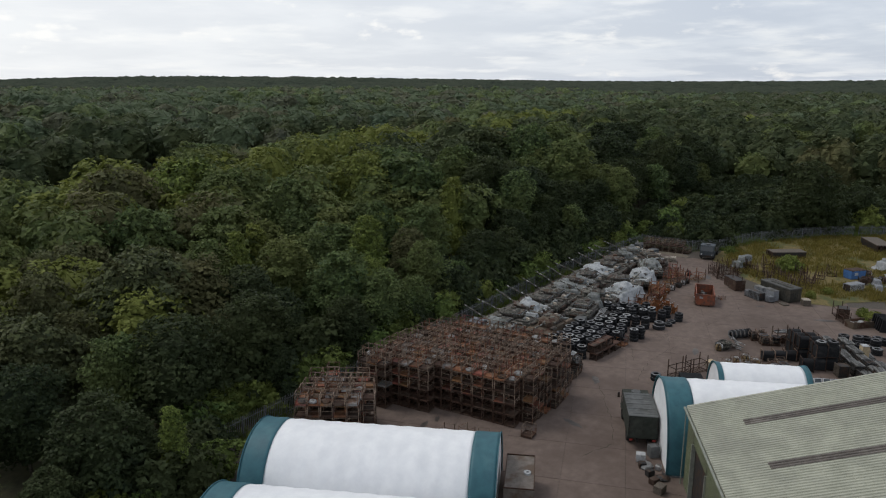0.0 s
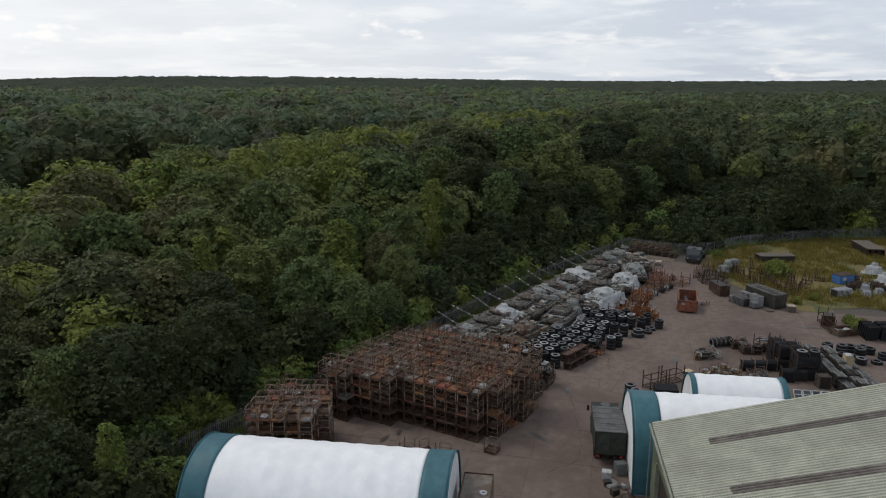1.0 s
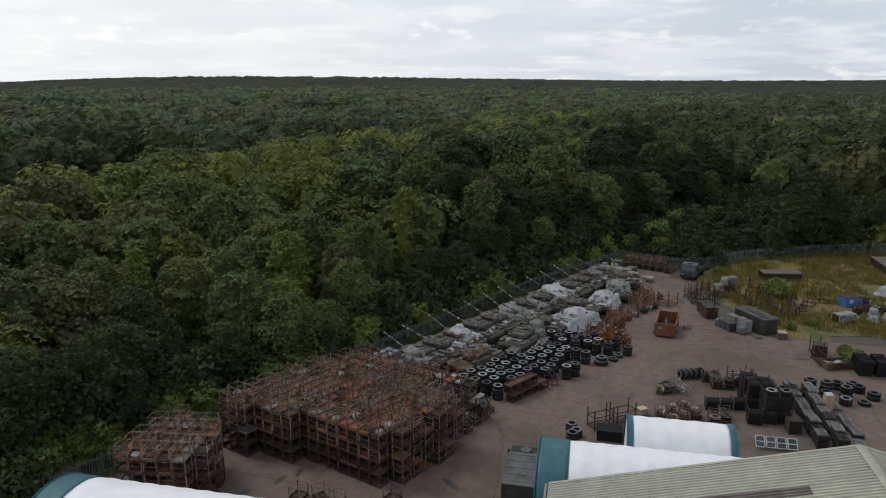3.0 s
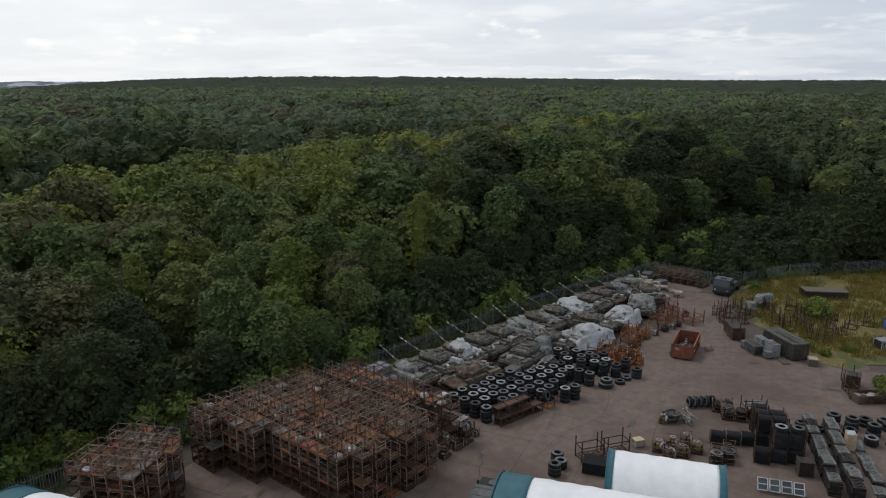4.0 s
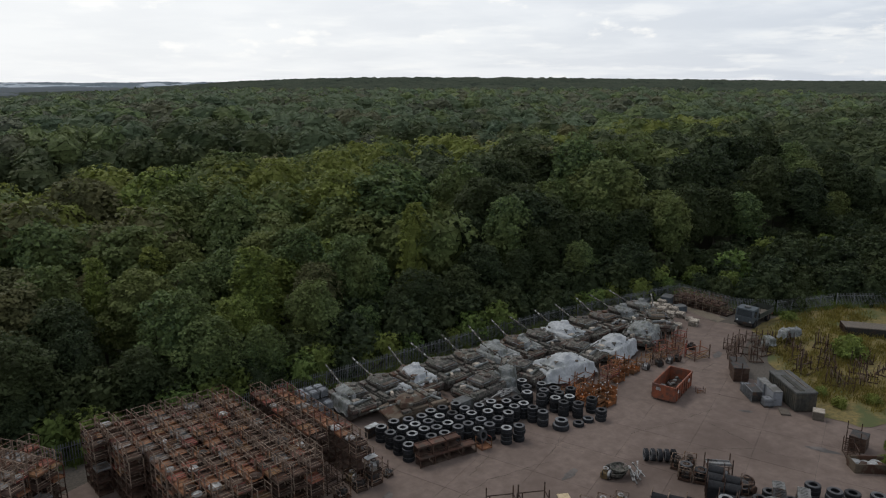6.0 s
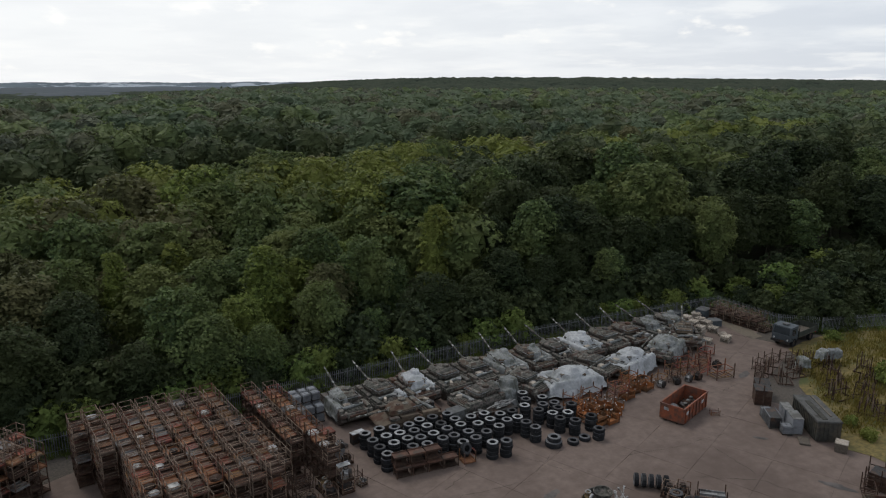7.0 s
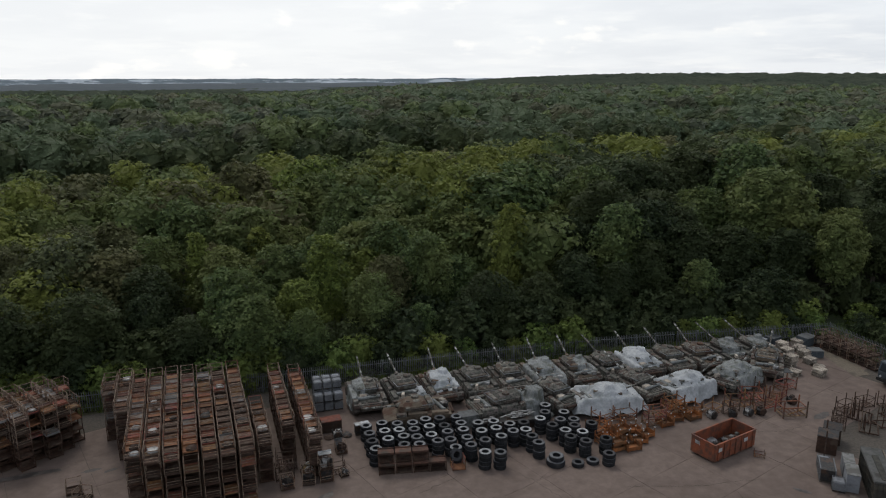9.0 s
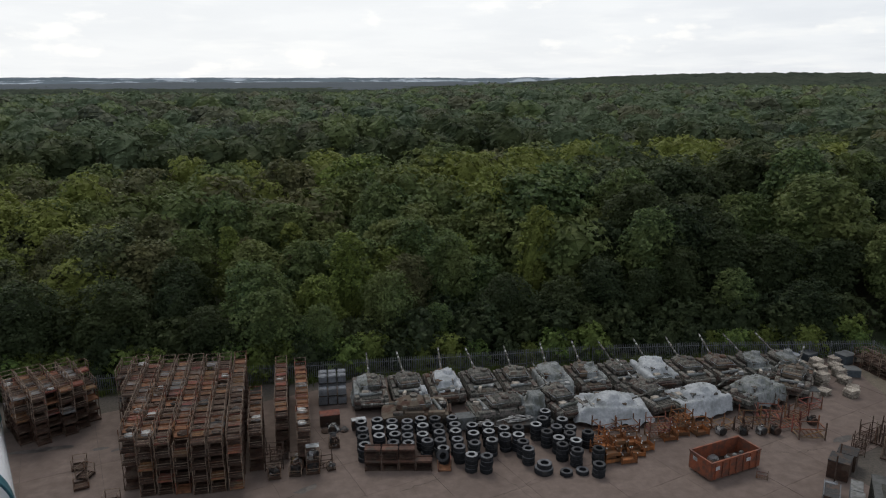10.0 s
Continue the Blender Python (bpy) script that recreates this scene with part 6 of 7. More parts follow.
for x, y in ((114.4, 16.6), (115.9, 19.9)):
    again(ibc, x, y, 0, 51, label="dirty white caged liquid container on the concrete")
white = make_crate("white_lidded_bin", "stacked grey-white plastic bin with ribbed lid", 2.3, 1.15, 1.9, MAT_CUBE, MAT_GREYDIRT)
put(white, 115.7, 16.6, 0, 51, s=0.88)
again(white, 117.2, 18.5, 0, 51, s=0.88)
put(make_crate("slatted_crate", "grey slatted metal crate on the concrete", 2.4, 1.2, 1.3, MAT_GREYSTEEL, slats=9), 115.0, 18.6, 0, 51)
ochre = make_crate("small_block_crate", "small ochre concrete block crate at the grass edge", 1.1, 1.1, 0.9, MAT_DARKWOOD, MAT_WOOD)
put(ochre, 115.7, 11.7, 0, 25)
put(make_crate("timber_mat", "low timber pallet lying flat on concrete", 1.6, 1.0, 0.2, MAT_DARKWOOD), 114.3, 14.6, 0, 40)
rb = make_crate("rusty_bin", "rusty open-topped steel bin beside white crates", 1.9, 1.7, 1.7, MAT_RUST_D, MAT_DARKSTEEL)
put(rb, 118.6, 22.3, 0, 43)
again(rb, 120.4, 23.6, 0, 43, s=0.92)
for x, y in ((117.5, 21.4), (119.3, 23.2)):
    p = thing("steel_post", "rusty upright steel post by a bin", "post", shape=Shape().box(0, 0, 0, 0.09, 0.09, 2.6), material=MAT_RUST_D)
    put(p, x, y, 0)


# ---- frames, racks and machine parts ----
def make_frame(label, w, d, h, mat, braces=True, name="storage_rack"):
    """Open rack: four posts, rails at two heights, a slatted deck."""
    f = thing(name, label, "rack", "steel racks")
    me = Shape().box(0, 0, 0, 0.09, 0.09, h).mesh("post", mat)
    for x in (-w / 2, w / 2):
        for y in (-d / 2, d / 2):
            part("post", me, None, f, at=pose(x, y, 0))
    for z in (0.22, h * 0.62):
        s = Shape()
        for y in (-d / 2, d / 2):
            s.bar((-w / 2, y, z), (w / 2, y, z), 0.07)
        for x in (-w / 2, w / 2):
            s.bar((x, -d / 2, z), (x, d / 2, z), 0.07)
        part("rail_ring", s, mat, f)
    deck = Shape()
    for k in range(5):
        deck.box(-w / 2 + w * (k + 0.5) / 5, 0, 0.26, 0.12, d, 0.04)
    part("deck", deck, mat, f)
    if braces:
        part("brace", Shape().bar((-w / 2, -d / 2, 0.25), (w / 2, -d / 2, h * 0.6), 0.05), mat, f)
    return f


FR_O = make_frame("bright orange-brown steel rack before the tanks", 1.7, 1.2, 1.25, MAT_ORANGE)
FR_R = make_frame("rusty open steel frame on the concrete", 2.0, 1.3, 1.5, MAT_RUST)
FR_D = make_frame("dark rusty pallet rack standing among scrap", 2.3, 1.2, 2.1, MAT_RUST_D)
put(FR_O, 99.0, 29.2, 0, 8)
for x, y, z, a, q in ((99.2, 31.6, 0, 10, 1), (101.2, 31.4, 0, -4, 1), (109.0, 33.0, 0, 8, 1.1), (110.9, 32.7, 0, -5, 1.0), (109.0, 33.0, 0.9, 8, 1)):
    again(FR_O, x, y, z, a, s=q)
def make_basket():
    b = thing("wire_basket", "bright orange steel basket on orange trays before the tanks", "basket", "orange baskets")
    part("floor_tray", Shape().box(0, 0, 0.1, 1.5, 1.1, 0.05), MAT_ORANGE, b)
    for x in (-0.74, 0.74):
        part("end_panel", Shape().box(x, 0, 0.12, 0.03, 1.1, 0.5), MAT_ORANGE, b)
    for y in (-0.54, 0.54):
        part("side_panel", Shape().box(0, y, 0.12, 1.5, 0.03, 0.34), MAT_ORANGE, b)
        for x in (-0.74, 0.74):
            part("post", Shape().box(x, y, 0, 0.07, 0.07, 1.0), MAT_ORANGE, b)
            part("post_cap", Shape().box(x, y, 1.0, 0.09, 0.09, 0.1), MAT_WHITE, b, "white painted post top")
    return b


basket = make_basket()
put(basket, 99.4, 27.9, 0, 6)
for x, y, z, a in ((100.9, 27.6, 0, 2), (102.2, 28.6, 0, -6), (99.5, 30.2, 0, 8), (101.0, 29.9, 0, 4), (99.4, 27.9, 0.62, 6), (101.0, 29.9, 0.62, 8), (102.6, 30.6, 0, -3), (103.4, 29.4, 0, 12), (106.6, 30.9, 0, 6), (108.2, 31.6, 0, -4), (110.2, 31.4, 0, 10)):
    again(basket, x, y, z, a)
put(FR_R, 105.6, 31.3, 0, -4)
for x, y, z, a, q in ((103.2, 33.0, 0, 4, 1), (105.6, 31.3, 0.95, -4, 1), (107.5, 32.6, 0, 12, 0.9), (112.9, 31.8, 0, 20, 0.9), (116.6, 32.6, 0, -15, 1.1), (119.6, 31.6, 0, 8, 1.2), (119.0, 33.6, 0, -20, 1.2), (122.0, 33.0, 0, 30, 1.1), (117.0, 31.0, 0, 60, 0.7), (120.6, 29.2, 0, -12, 1.25), (111.6, 23.0, 0, -35, 0.45), (101.0, 33.6, 0, 15, 1), (124.6, 34.6, 0, 10, 1)):
    again(FR_R, x, y, z, a, s=q)
put(FR_D, 78.0, 20.0, 0, -28)
for x, y, z, a, q in ((80.4, 18.7, 0, -28, 1), (114.9, 31.3, 0, 30, 0.8), (104.0, 35.2, 0, 0, 0.9), (73.0, 31.0, 0, 5, 0.7), (121.8, 35.4, 0, 50, 0.9), (89.3, 35.0, 0, 5, 0.6), (90.2, 34.4, 0, -4, 0.6)):
    again(FR_D, x, y, z, a, s=q)


def make_engine(label, mat, mat2):
    e = thing("machine_unit", label, "machine part", "machine units in stillages")
    part("block", Shape().slab(0, 0, 0.1, 0.8, 0.62, 0.6, 0.1).box(0, 0, 0.7, 0.5, 0.4, 0.16, 0.8, 0.7), mat, e)
    part("flywheel", Shape().lathe([(0.05, 0), (0.38, 0), (0.42, 0.06), (0.42, 0.18), (0.3, 0.24), (0.05, 0.24)], 16, "y"), mat2, e, at=pose(0, -0.5, 0.42))
    part("flange", Shape().lathe([(0.16, 0), (0.27, 0), (0.27, 0.06), (0.16, 0.06)], 14), mat2, e, "pale metal flange ring", at=pose(0.1, 0, 0.86))
    part("pipe", Shape().tube((-0.45, 0.1, 0.5), (0.5, 0.2, 0.62), 0.07, 8).tube((-0.45, 0.1, 0.5), (-0.5, 0.1, 0.9), 0.06, 8), MAT_DARKSTEEL, e)
    part("foot", Shape().box(0, 0, 0, 0.6, 0.5, 0.1), MAT_RUST_D, e)
    return e


EN_Y = make_engine("ochre-brown gearbox unit with pale flange in a stillage", MAT_OCHRE, MAT_ALLOY)
EN_D = make_engine("dark oily engine unit standing among scrap", MAT_DARKSTEEL, MAT_RUST_D)
EN_A = make_engine("pale alloy engine unit standing on concrete", MAT_ALLOY, MAT_DARKSTEEL)
engine_spots = [(83.6, 15.9), (85.0, 15.2), (86.5, 14.5), (82.9, 14.5), (84.3, 13.8), (85.8, 13.1), (86.2, 11.3), (87.5, 10.7)]
for k, (x, y) in enumerate(engine_spots):
    again(STILL[1], x, y, 0, AXIS, label="rusty stillage holding a machine unit")
    u = EN_Y if k < 6 else EN_D
    if k in (0, 6):
        put(u, x, y, 0.16, 20 * k)
    else:
        again(u, x, y, 0.16, 20 * k)
cream = make_crate("cream_crate", "brown wooden crate with cream top beside machine units", 1.25, 0.95, 0.9, MAT_WOOD, MAT_YELLOW)
put(cream, 83.0, 17.7, 0, -28, s=0.78)
put(EN_A, 73.9, 36.0, 0.75, 0)
again(white, 73.9, 36.0, 0, 90, s=0.6, label="white plastic bin under a machine unit")
for x, y, u, a in ((116.2, 30.4, EN_A, 20), (114.4, 30.6, EN_D, 60), (117.6, 30.2, EN_D, 10), (112.2, 31.0, EN_A, 15), (122.6, 31.4, EN_D, 0), (89.0, 18.2, EN_Y, 20)):
    again(u, x, y, 0, a)
for x, y, z, a, q, u in ((68.7, 30.0, 0, 6, 0.95, EN_D), (70.6, 30.2, 0, -5, 0.95, EN_D), (70.6, 31.6, 0, 4, 1.0, EN_Y), (72.1, 30.3, 0, 3, 1.0, EN_D), (72.1, 30.3, SH, 6, 1.0, EN_A), (72.2, 31.7, 0, -4, 1.0, EN_A), (73.7, 30.5, 0, 15, 0.62, EN_A), (74.0, 34.6, 0, 4, 0.85, EN_D)):
    again(STILL[1], x, y, z, a, s=q, label="dark stillage crammed with machine parts")
    again(u, x, y, z + 0.17 * q, rng.uniform(0, 360), s=q)
    for k in range(3):
        again(rng.choice(LUMPS), x + rng.uniform(-0.25, 0.25), y + rng.uniform(-0.25, 0.25), z + 0.2 * q + 0.16 * k, rng.uniform(0, 360), s=0.6 * q, label="oily machine part in a stillage")
for x, y, z, a in ((68.6, 31.5, 0, 4), (68.7, 31.5, 1.45, -3), (68.9, 33.0, 0, 8)):
    again(FR_D, x, y, z, a, s=0.68, label="black tubular steel frame before the stillages")
plate = thing("white_tray", "white painted steel tray lying on scrap", "tray", shape=Shape().box(0, 0, 0, 1.15, 0.5, 0.05).box(0, 0.23, 0.05, 1.15, 0.04, 0.1), material=MAT_WHITE)
put(plate, 72.1, 30.7, 2 * SH + 0.02, 4)
put(make_crate("rusty_chest", "dark rusty steel chest in front of tank containers", 2.0, 1.2, 1.2, MAT_RUST_D, MAT_RUST), 73.6, 39.2, 0, 4)
put(make_crate("pale_fuel_drum_rack", "pair of pale rolls on a small stand by tyres", 1.4, 0.6, 1.1, MAT_DARKSTEEL, MAT_WHITE, category="stand"), 76.5, 37.6, 0, 8)
put(make_crate("green_ammo_box", "grey-green steel box between tyres and tanks", 2.0, 1.3, 1.3, MAT_SHEET_G, MAT_CANVAS), 87.3, 36.3, 0, 4)
for k in range(10):
    s = thing("aluminium_strip", "bent pale aluminium strip lying on scrap", "scrap metal", "aluminium strips", shape=Shape().box(0, 0, 0, rng.uniform(1.2, 2.6), 0.14, 0.04).box(0.3, 0.1, 0.0, 0.5, 0.1, 0.12), material=MAT_ALLOY)
    put(s, 91.0 + rng.uniform(-2.4, 2.4), 34.9 + rng.uniform(-0.4, 0.4), 0.9 + 0.05 * k, rng.uniform(-20, 20), ry=rng.uniform(-6, 6))
put(make_crate("low_scrap_bed", "low dark crate of scrap strips by the tyres", 5.4, 1.1, 0.9, MAT_DARKSTEEL), 91.0, 34.9, 0, -6)

# bent struts, drums and rolled tyres on the open concrete
bowl = thing("steel_bowl", "dented dark green steel bowl on the concrete", "scrap metal", shape=Shape().lathe([(0.05, 0), (0.7, 0), (0.95, 0.35), (1.0, 0.6), (0.92, 0.6), (0.86, 0.36), (0.6, 0.1), (0.05, 0.08)], 18), material=MAT_ARMOUR_D)
put(bowl, 90.0, 17.9, 0, 0)
again(bowl, 90.3, 17.7, 0.35, 0, s=0.85)
for k in range(9):
    s = thing("pale_strut", "pale metal strut in a loose heap", "scrap metal", "heap of pale struts", shape=Shape().bar((-1.0, 0, 0.05), (1.0, 0, 0.05), 0.09).box(0.9, 0, 0, 0.2, 0.16, 0.12), material=MAT_ALLOY)
    put(s, 91.0 + rng.uniform(-0.5, 0.6), 16.3 + rng.uniform(-0.7, 0.7), 0.1 + 0.08 * k, rng.uniform(15, 75), ry=rng.uniform(-14, 14))
for k in range(5):
    again(TYRE, 94.2 + 0.48 * k, 17.9 - 0.42 * k, 0.6, 0, rx=90, ry=0, label="ridged truck tyre standing on edge in a row").rotation_euler = (radians(90), 0, radians(-41 + 90))
for x, y in ((95.6, 15.2), (96.6, 14.6), (94.6, 13.7)):
    again(STILL[1], x, y, 0, AXIS, label="dark stillage filled with oily parts")
    again(EN_D, x, y, 0.16, 30)


# ---- stacks of black track packs and grey pads ----
def make_pack(label, w, d, h, mat, strap):
    """Rounded black roll standing in a low post frame."""
    p = thing("rubber_roll", label, "rubber roll", "framed black rolls")
    roll = Shape()
    out = []
    for k in range(13):
        a_ = math.pi * k / 12
        out.append((w * 0.46 * math.cos(a_), h - 0.12 - w * 0.3 + w * 0.3 * math.sin(a_)))
    roll.prism(out + [(-w * 0.46, 0.14), (w * 0.46, 0.14)], -d * 0.46, d * 0.46)
    part("roll", roll, mat, p)
    me = Shape().box(0, 0, 0, 0.07, 0.07, h + 0.06).mesh("post", strap)
    for x in (-w / 2, w / 2):
        for y in (-d / 2, d / 2):
            part("post", me, None, p, at=pose(x, y, 0))
    for y in (-d / 2, d / 2):
        part("rail", Shape().bar((-w / 2, y, h), (w / 2, y, h), 0.045), strap, p)
    part("bearer", Shape().box(-w * 0.3, 0, 0, 0.12, d, 0.14).box(w * 0.3, 0, 0, 0.12, d, 0.14), MAT_RUST_D, p)
    return p


pack = make_pack("black ribbed rubber roll in a low rusty frame", 1.15, 1.4, 1.35, MAT_TYRE, MAT_POST)
tall = make_pack("dark rubber roll in a dark frame, stacked two high", 1.15, 1.3, 1.6, MAT_TYRE, MAT_RUST_D)
put(pack, 88.9, 12.4, 0, AXIS)
put(tall, 91.4, 9.0, 0, AXIS)
for x, y in ((89.75, 11.3), (90.6, 10.25)):
    again(pack, x, y, 0, AXIS + rng.uniform(-4, 4))
for x, y, n in ((91.4, 9.0, 2), (92.5, 9.7, 2), (93.6, 10.3, 2), (92.1, 7.9, 2), (93.2, 8.6, 2), (89.3, 6.9, 2), (90.4, 7.4, 2), (90.1, 5.7, 2), (91.2, 6.2, 2), (92.4, 6.7, 1), (94.4, 9.1, 1), (95.0, 10.6, 1), (88.2, 8.0, 1)):
    for k in range(1 if (x, y) == (91.4, 9.0) else 0, n):
        again(tall, x + rng.uniform(-0.06, 0.06), y, 1.62 * k, AXIS + rng.uniform(-5, 5))
for x, y, z in ((89.3, 6.9, 3.2), (90.1, 5.7, 3.2), (94.4, 9.1, 1.6), (92.4, 6.7, 1.6), (95.0, 10.6, 1.6)):
    again(TYRE_P if x < 90 else TYRE, x, y, z, rng.uniform(0, 360), label="truck tyre lying on a framed roll")
for x, y in ((95.0, 14.0), (95.2, 12.6), (96.6, 9.4), (84.9, 10.9), (86.0, 10.2)):
    again(STILL[1], x, y, 0, AXIS, label="dark stillage filled with oily parts")
    again(rng.choice((TYRE, EN_D)), x, y, 0.2, 30)
    again(rng.choice((TYRE, LUMPS[2])), x + 0.1, y, 0.75, 70)
again(FR_D, 97.2, 12.1, 0, -46, s=0.95, label="dark rack holding a pale steel tray")
tray = thing("pale_tray", "long pale steel tray lying on a rack", "tray", shape=Shape().box(0, 0, 0, 2.1, 0.7, 0.05).box(0, -0.33, 0.05, 2.1, 0.04, 0.16).box(0, 0.33, 0.05, 2.1, 0.04, 0.16), material=MAT_ALLOY)
put(tray, 97.2, 12.1, 1.24, -46)
for k in range(16):
    again(rng.choice((EN_D, LUMPS[2], LUMPS[0], TYRE, EN_D)), 95.4 + rng.uniform(-1.2, 2.6), 8.6 + rng.uniform(-1.6, 4.0), 0, rng.uniform(0, 360), s=rng.uniform(0.8, 1.15), label="oily part lying among black rolls")


def make_pad(seed):
    s = Shape()
    for k in range(6):
        s.slab(-0.6 + 0.24 * k, 0, 0.0, 0.2, 1.0, 0.14, 0.03)
        s.box(-0.6 + 0.24 * k, 0, 0.14, 0.1, 0.5, 0.05)
    for y in (-0.42, 0.42):
        s.tube((-0.7, y, 0.08), (0.75, y, 0.08), 0.05, 6)
    return thing("track_section", "grey steel track section in a neat stack", "track section", "stacked track sections", shape=s, material=MAT_DARKSTEEL)


pad = make_pad(1)
pad_l = make_pad(2)
pad_l.data.materials[0] = MAT_GREYDIRT
put(pad, 94.0, 5.0, 0, AXIS)
put(pad_l, 94.6, 3.3, 0, AXIS)
for j, (bx, by) in enumerate(((94.0, 5.0), (94.6, 3.3), (95.6, 1.4))):
    for i in range(-5, 4):
        x, y = along(bx, by, 1.5 * i, rng.uniform(-0.1, 0.1))
        n = rng.randint(6, 8) if j < 2 else rng.randint(1, 3)
        for k in range(1 if (i == 0 and j < 2) else 0, n):
            light = k == n - 1 and rng.random() < 0.75
            again(pad_l if light else pad, x + rng.uniform(-0.07, 0.07), y + rng.uniform(-0.07, 0.07), 0.19 * k, AXIS + rng.uniform(-5, 5))
for x, y, n in ((100.5, 5.3, 3), (101.0, 3.7, 3), (102.6, 2.9, 2), (99.0, 3.4, 2), (100.8, 1.7, 3), (103.0, 0.8, 2), (98.6, 1.4, 2), (99.8, -0.2, 1), (104.6, 1.6, 1), (102.0, -0.8, 2)):
    for k in range(n):
        again(BIG, x + rng.uniform(-0.1, 0.1), y, 0.42 * k, rng.uniform(0, 360), s=0.76, label="large worn black tyre in a heap")
for x, y, n in ((97.4, 7.4, 2), (96.2, 6.6, 2), (98.3, 5.9, 1), (73.2, 20.6, 3), (74.6, 20.9, 2), (75.5, 21.9, 2)):
    for k in range(n):
        again(TYRE, x, y, 0.41 * k, rng.uniform(0, 360))
put(make_crate("yellow_cabinet", "upright cream and ochre cabinet among black tyres", 0.9, 0.8, 1.7, MAT_YELLOW, MAT_WHITE, category="cabinet"), 96.2, 2.7, 0, 30)
put(make_crate("black_box_trailer", "flat-topped black box beside a small shelter", 2.4, 1.7, 1.05, MAT_TYRE, MAT_TYRE, category="container"), 76.3, 18.2, 0, -64)
for k in range(4):
    p = thing("framed_panel", "white framed window panel leaning in a row", "panel", "framed panels")
    part("frame", Shape().box(-0.52, 0, 0, 0.1, 0.08, 1.5).box(0.52, 0, 0, 0.1, 0.08, 1.5).box(0, 0, 0, 0.94, 0.08, 0.1).box(0, 0, 1.4, 0.94, 0.08, 0.1).box(0, 0, 0.7, 0.94, 0.08, 0.1), MAT_WHITE, p)
    part("pane", Shape().box(0, 0.01, 0.1, 0.94, 0.03, 1.3), MAT_BLUEGREY if k < 2 else MAT_GLASS, p, "dark blue-grey pane")
    put(p, *along(83.0, 6.0, 0.0, -0.95 * k), 0.3, AXIS - 90, rx=-48, s=0.75)
put(make_crate("wooden_bin", "pale timber bin of small black parts", 1.2, 1.2, 1.5, MAT_DARKWOOD, slats=6), 88.6, 4.4, 0, 30)

# ---- at the shed's corner: white goods and a steel tank ----
tank_box = thing("bunded_tank", "grey steel tank with round hatch beside a shelter", "storage tank")
part("body", Shape().slab(0, 0, 0, 5.2, 2.4, 2.4, 0.06), MAT_BROWNTANK, tank_box)
part("rim", Shape().box(0, 1.17, 2.4, 5.2, 0.06, 0.1).box(0, -1.17, 2.4, 5.2, 0.06, 0.1).box(2.57, 0, 2.4, 0.06, 2.28, 0.1).box(-2.57, 0, 2.4, 0.06, 2.28, 0.1), MAT_RUST_D, tank_box, "rusty raised rim")
part("hatch", Shape().lathe([(0.12, 2.4), (0.3, 2.4), (0.3, 2.55), (0.12, 2.55)], 14), MAT_WHITE, tank_box, "white hatch ring", at=pose(-0.2, -0.6, 0))
put(tank_box, 45.9, 23.7, 0, AXIS)
for k, (x, y, w, h, m) in enumerate(((57.2, 17.4, 0.9, 1.0, MAT_WHITE), (56.2, 16.9, 0.7, 0.7, MAT_DARKSTEEL), (58.6, 16.7, 1.0, 1.5, MAT_CANVAS), (55.2, 15.9, 0.7, 0.8, MAT_DARKSTEEL), (54.2, 15.2, 0.8, 0.7, MAT_RUST_D), (53.2, 14.4, 1.0, 0.9, MAT_DARKWOOD), (56.6, 15.6, 0.6, 0.6, MAT_ALLOY))):
    put(make_crate("dumped_cabinet", "scuffed metal cabinet dumped by the shelter" if k else "scuffed white metal cabinet dumped by the shelter", w, w * 1.2, h, m, category="cabinet"), x, y, 0, 20 + 12 * k, s=0.75)
again(LUMPS[1], 56.4, 16.6, 0, 10, s=1.3)
again(LUMPS[2], 55.4, 14.8, 0, 10, s=1.2)

# ---- pallets and the fence corner ----
def make_pallet():
    s = Shape()
    for k in range(6):
        s.box(-0.55 + 0.22 * k, 0, 0.11, 0.15, 1.2, 0.03)
    for y in (-0.52, 0, 0.52):
        s.box(0, y, 0.02, 1.2, 0.1, 0.09)
    for k in (-0.5, 0, 0.5):
        s.box(k, 0, 0, 0.12, 1.2, 0.02)
    return thing("pallet", "weathered grey wooden pallet in a stack", "pallet", "stacked pallets", shape=s, material=MAT_WOOD)


pal = make_pallet()
put(pal, 131.2, 36.6, 0, 15)
for x, y, n, a in ((131.2, 36.6, 6, 15), (127.6, 39.6, 9, 20), (130.0, 40.0, 10, 12), (133.6, 41.6, 7, 10), (129.4, 43.2, 11, 5), (132.6, 44.4, 8, 15), (127.0, 42.0, 8, -10), (124.4, 41.4, 6, 30), (132.9, 38.4, 2, 40), (131.4, 42.2, 9, 8), (134.6, 43.6, 5, 20), (128.6, 37.6, 4, 25), (129.8, 41.4, 7, 3), (133.0, 40.0, 5, 18), (135.8, 45.2, 6, 12), (126.2, 43.8, 7, 22)):
    for k in range(n):
        if (x, k) != (131.2, 0):
            again(pal, x + rng.uniform(-0.08, 0.08), y + rng.uniform(-0.08, 0.08), 0.145 * k, a + rng.uniform(-5, 5), s=1.0)
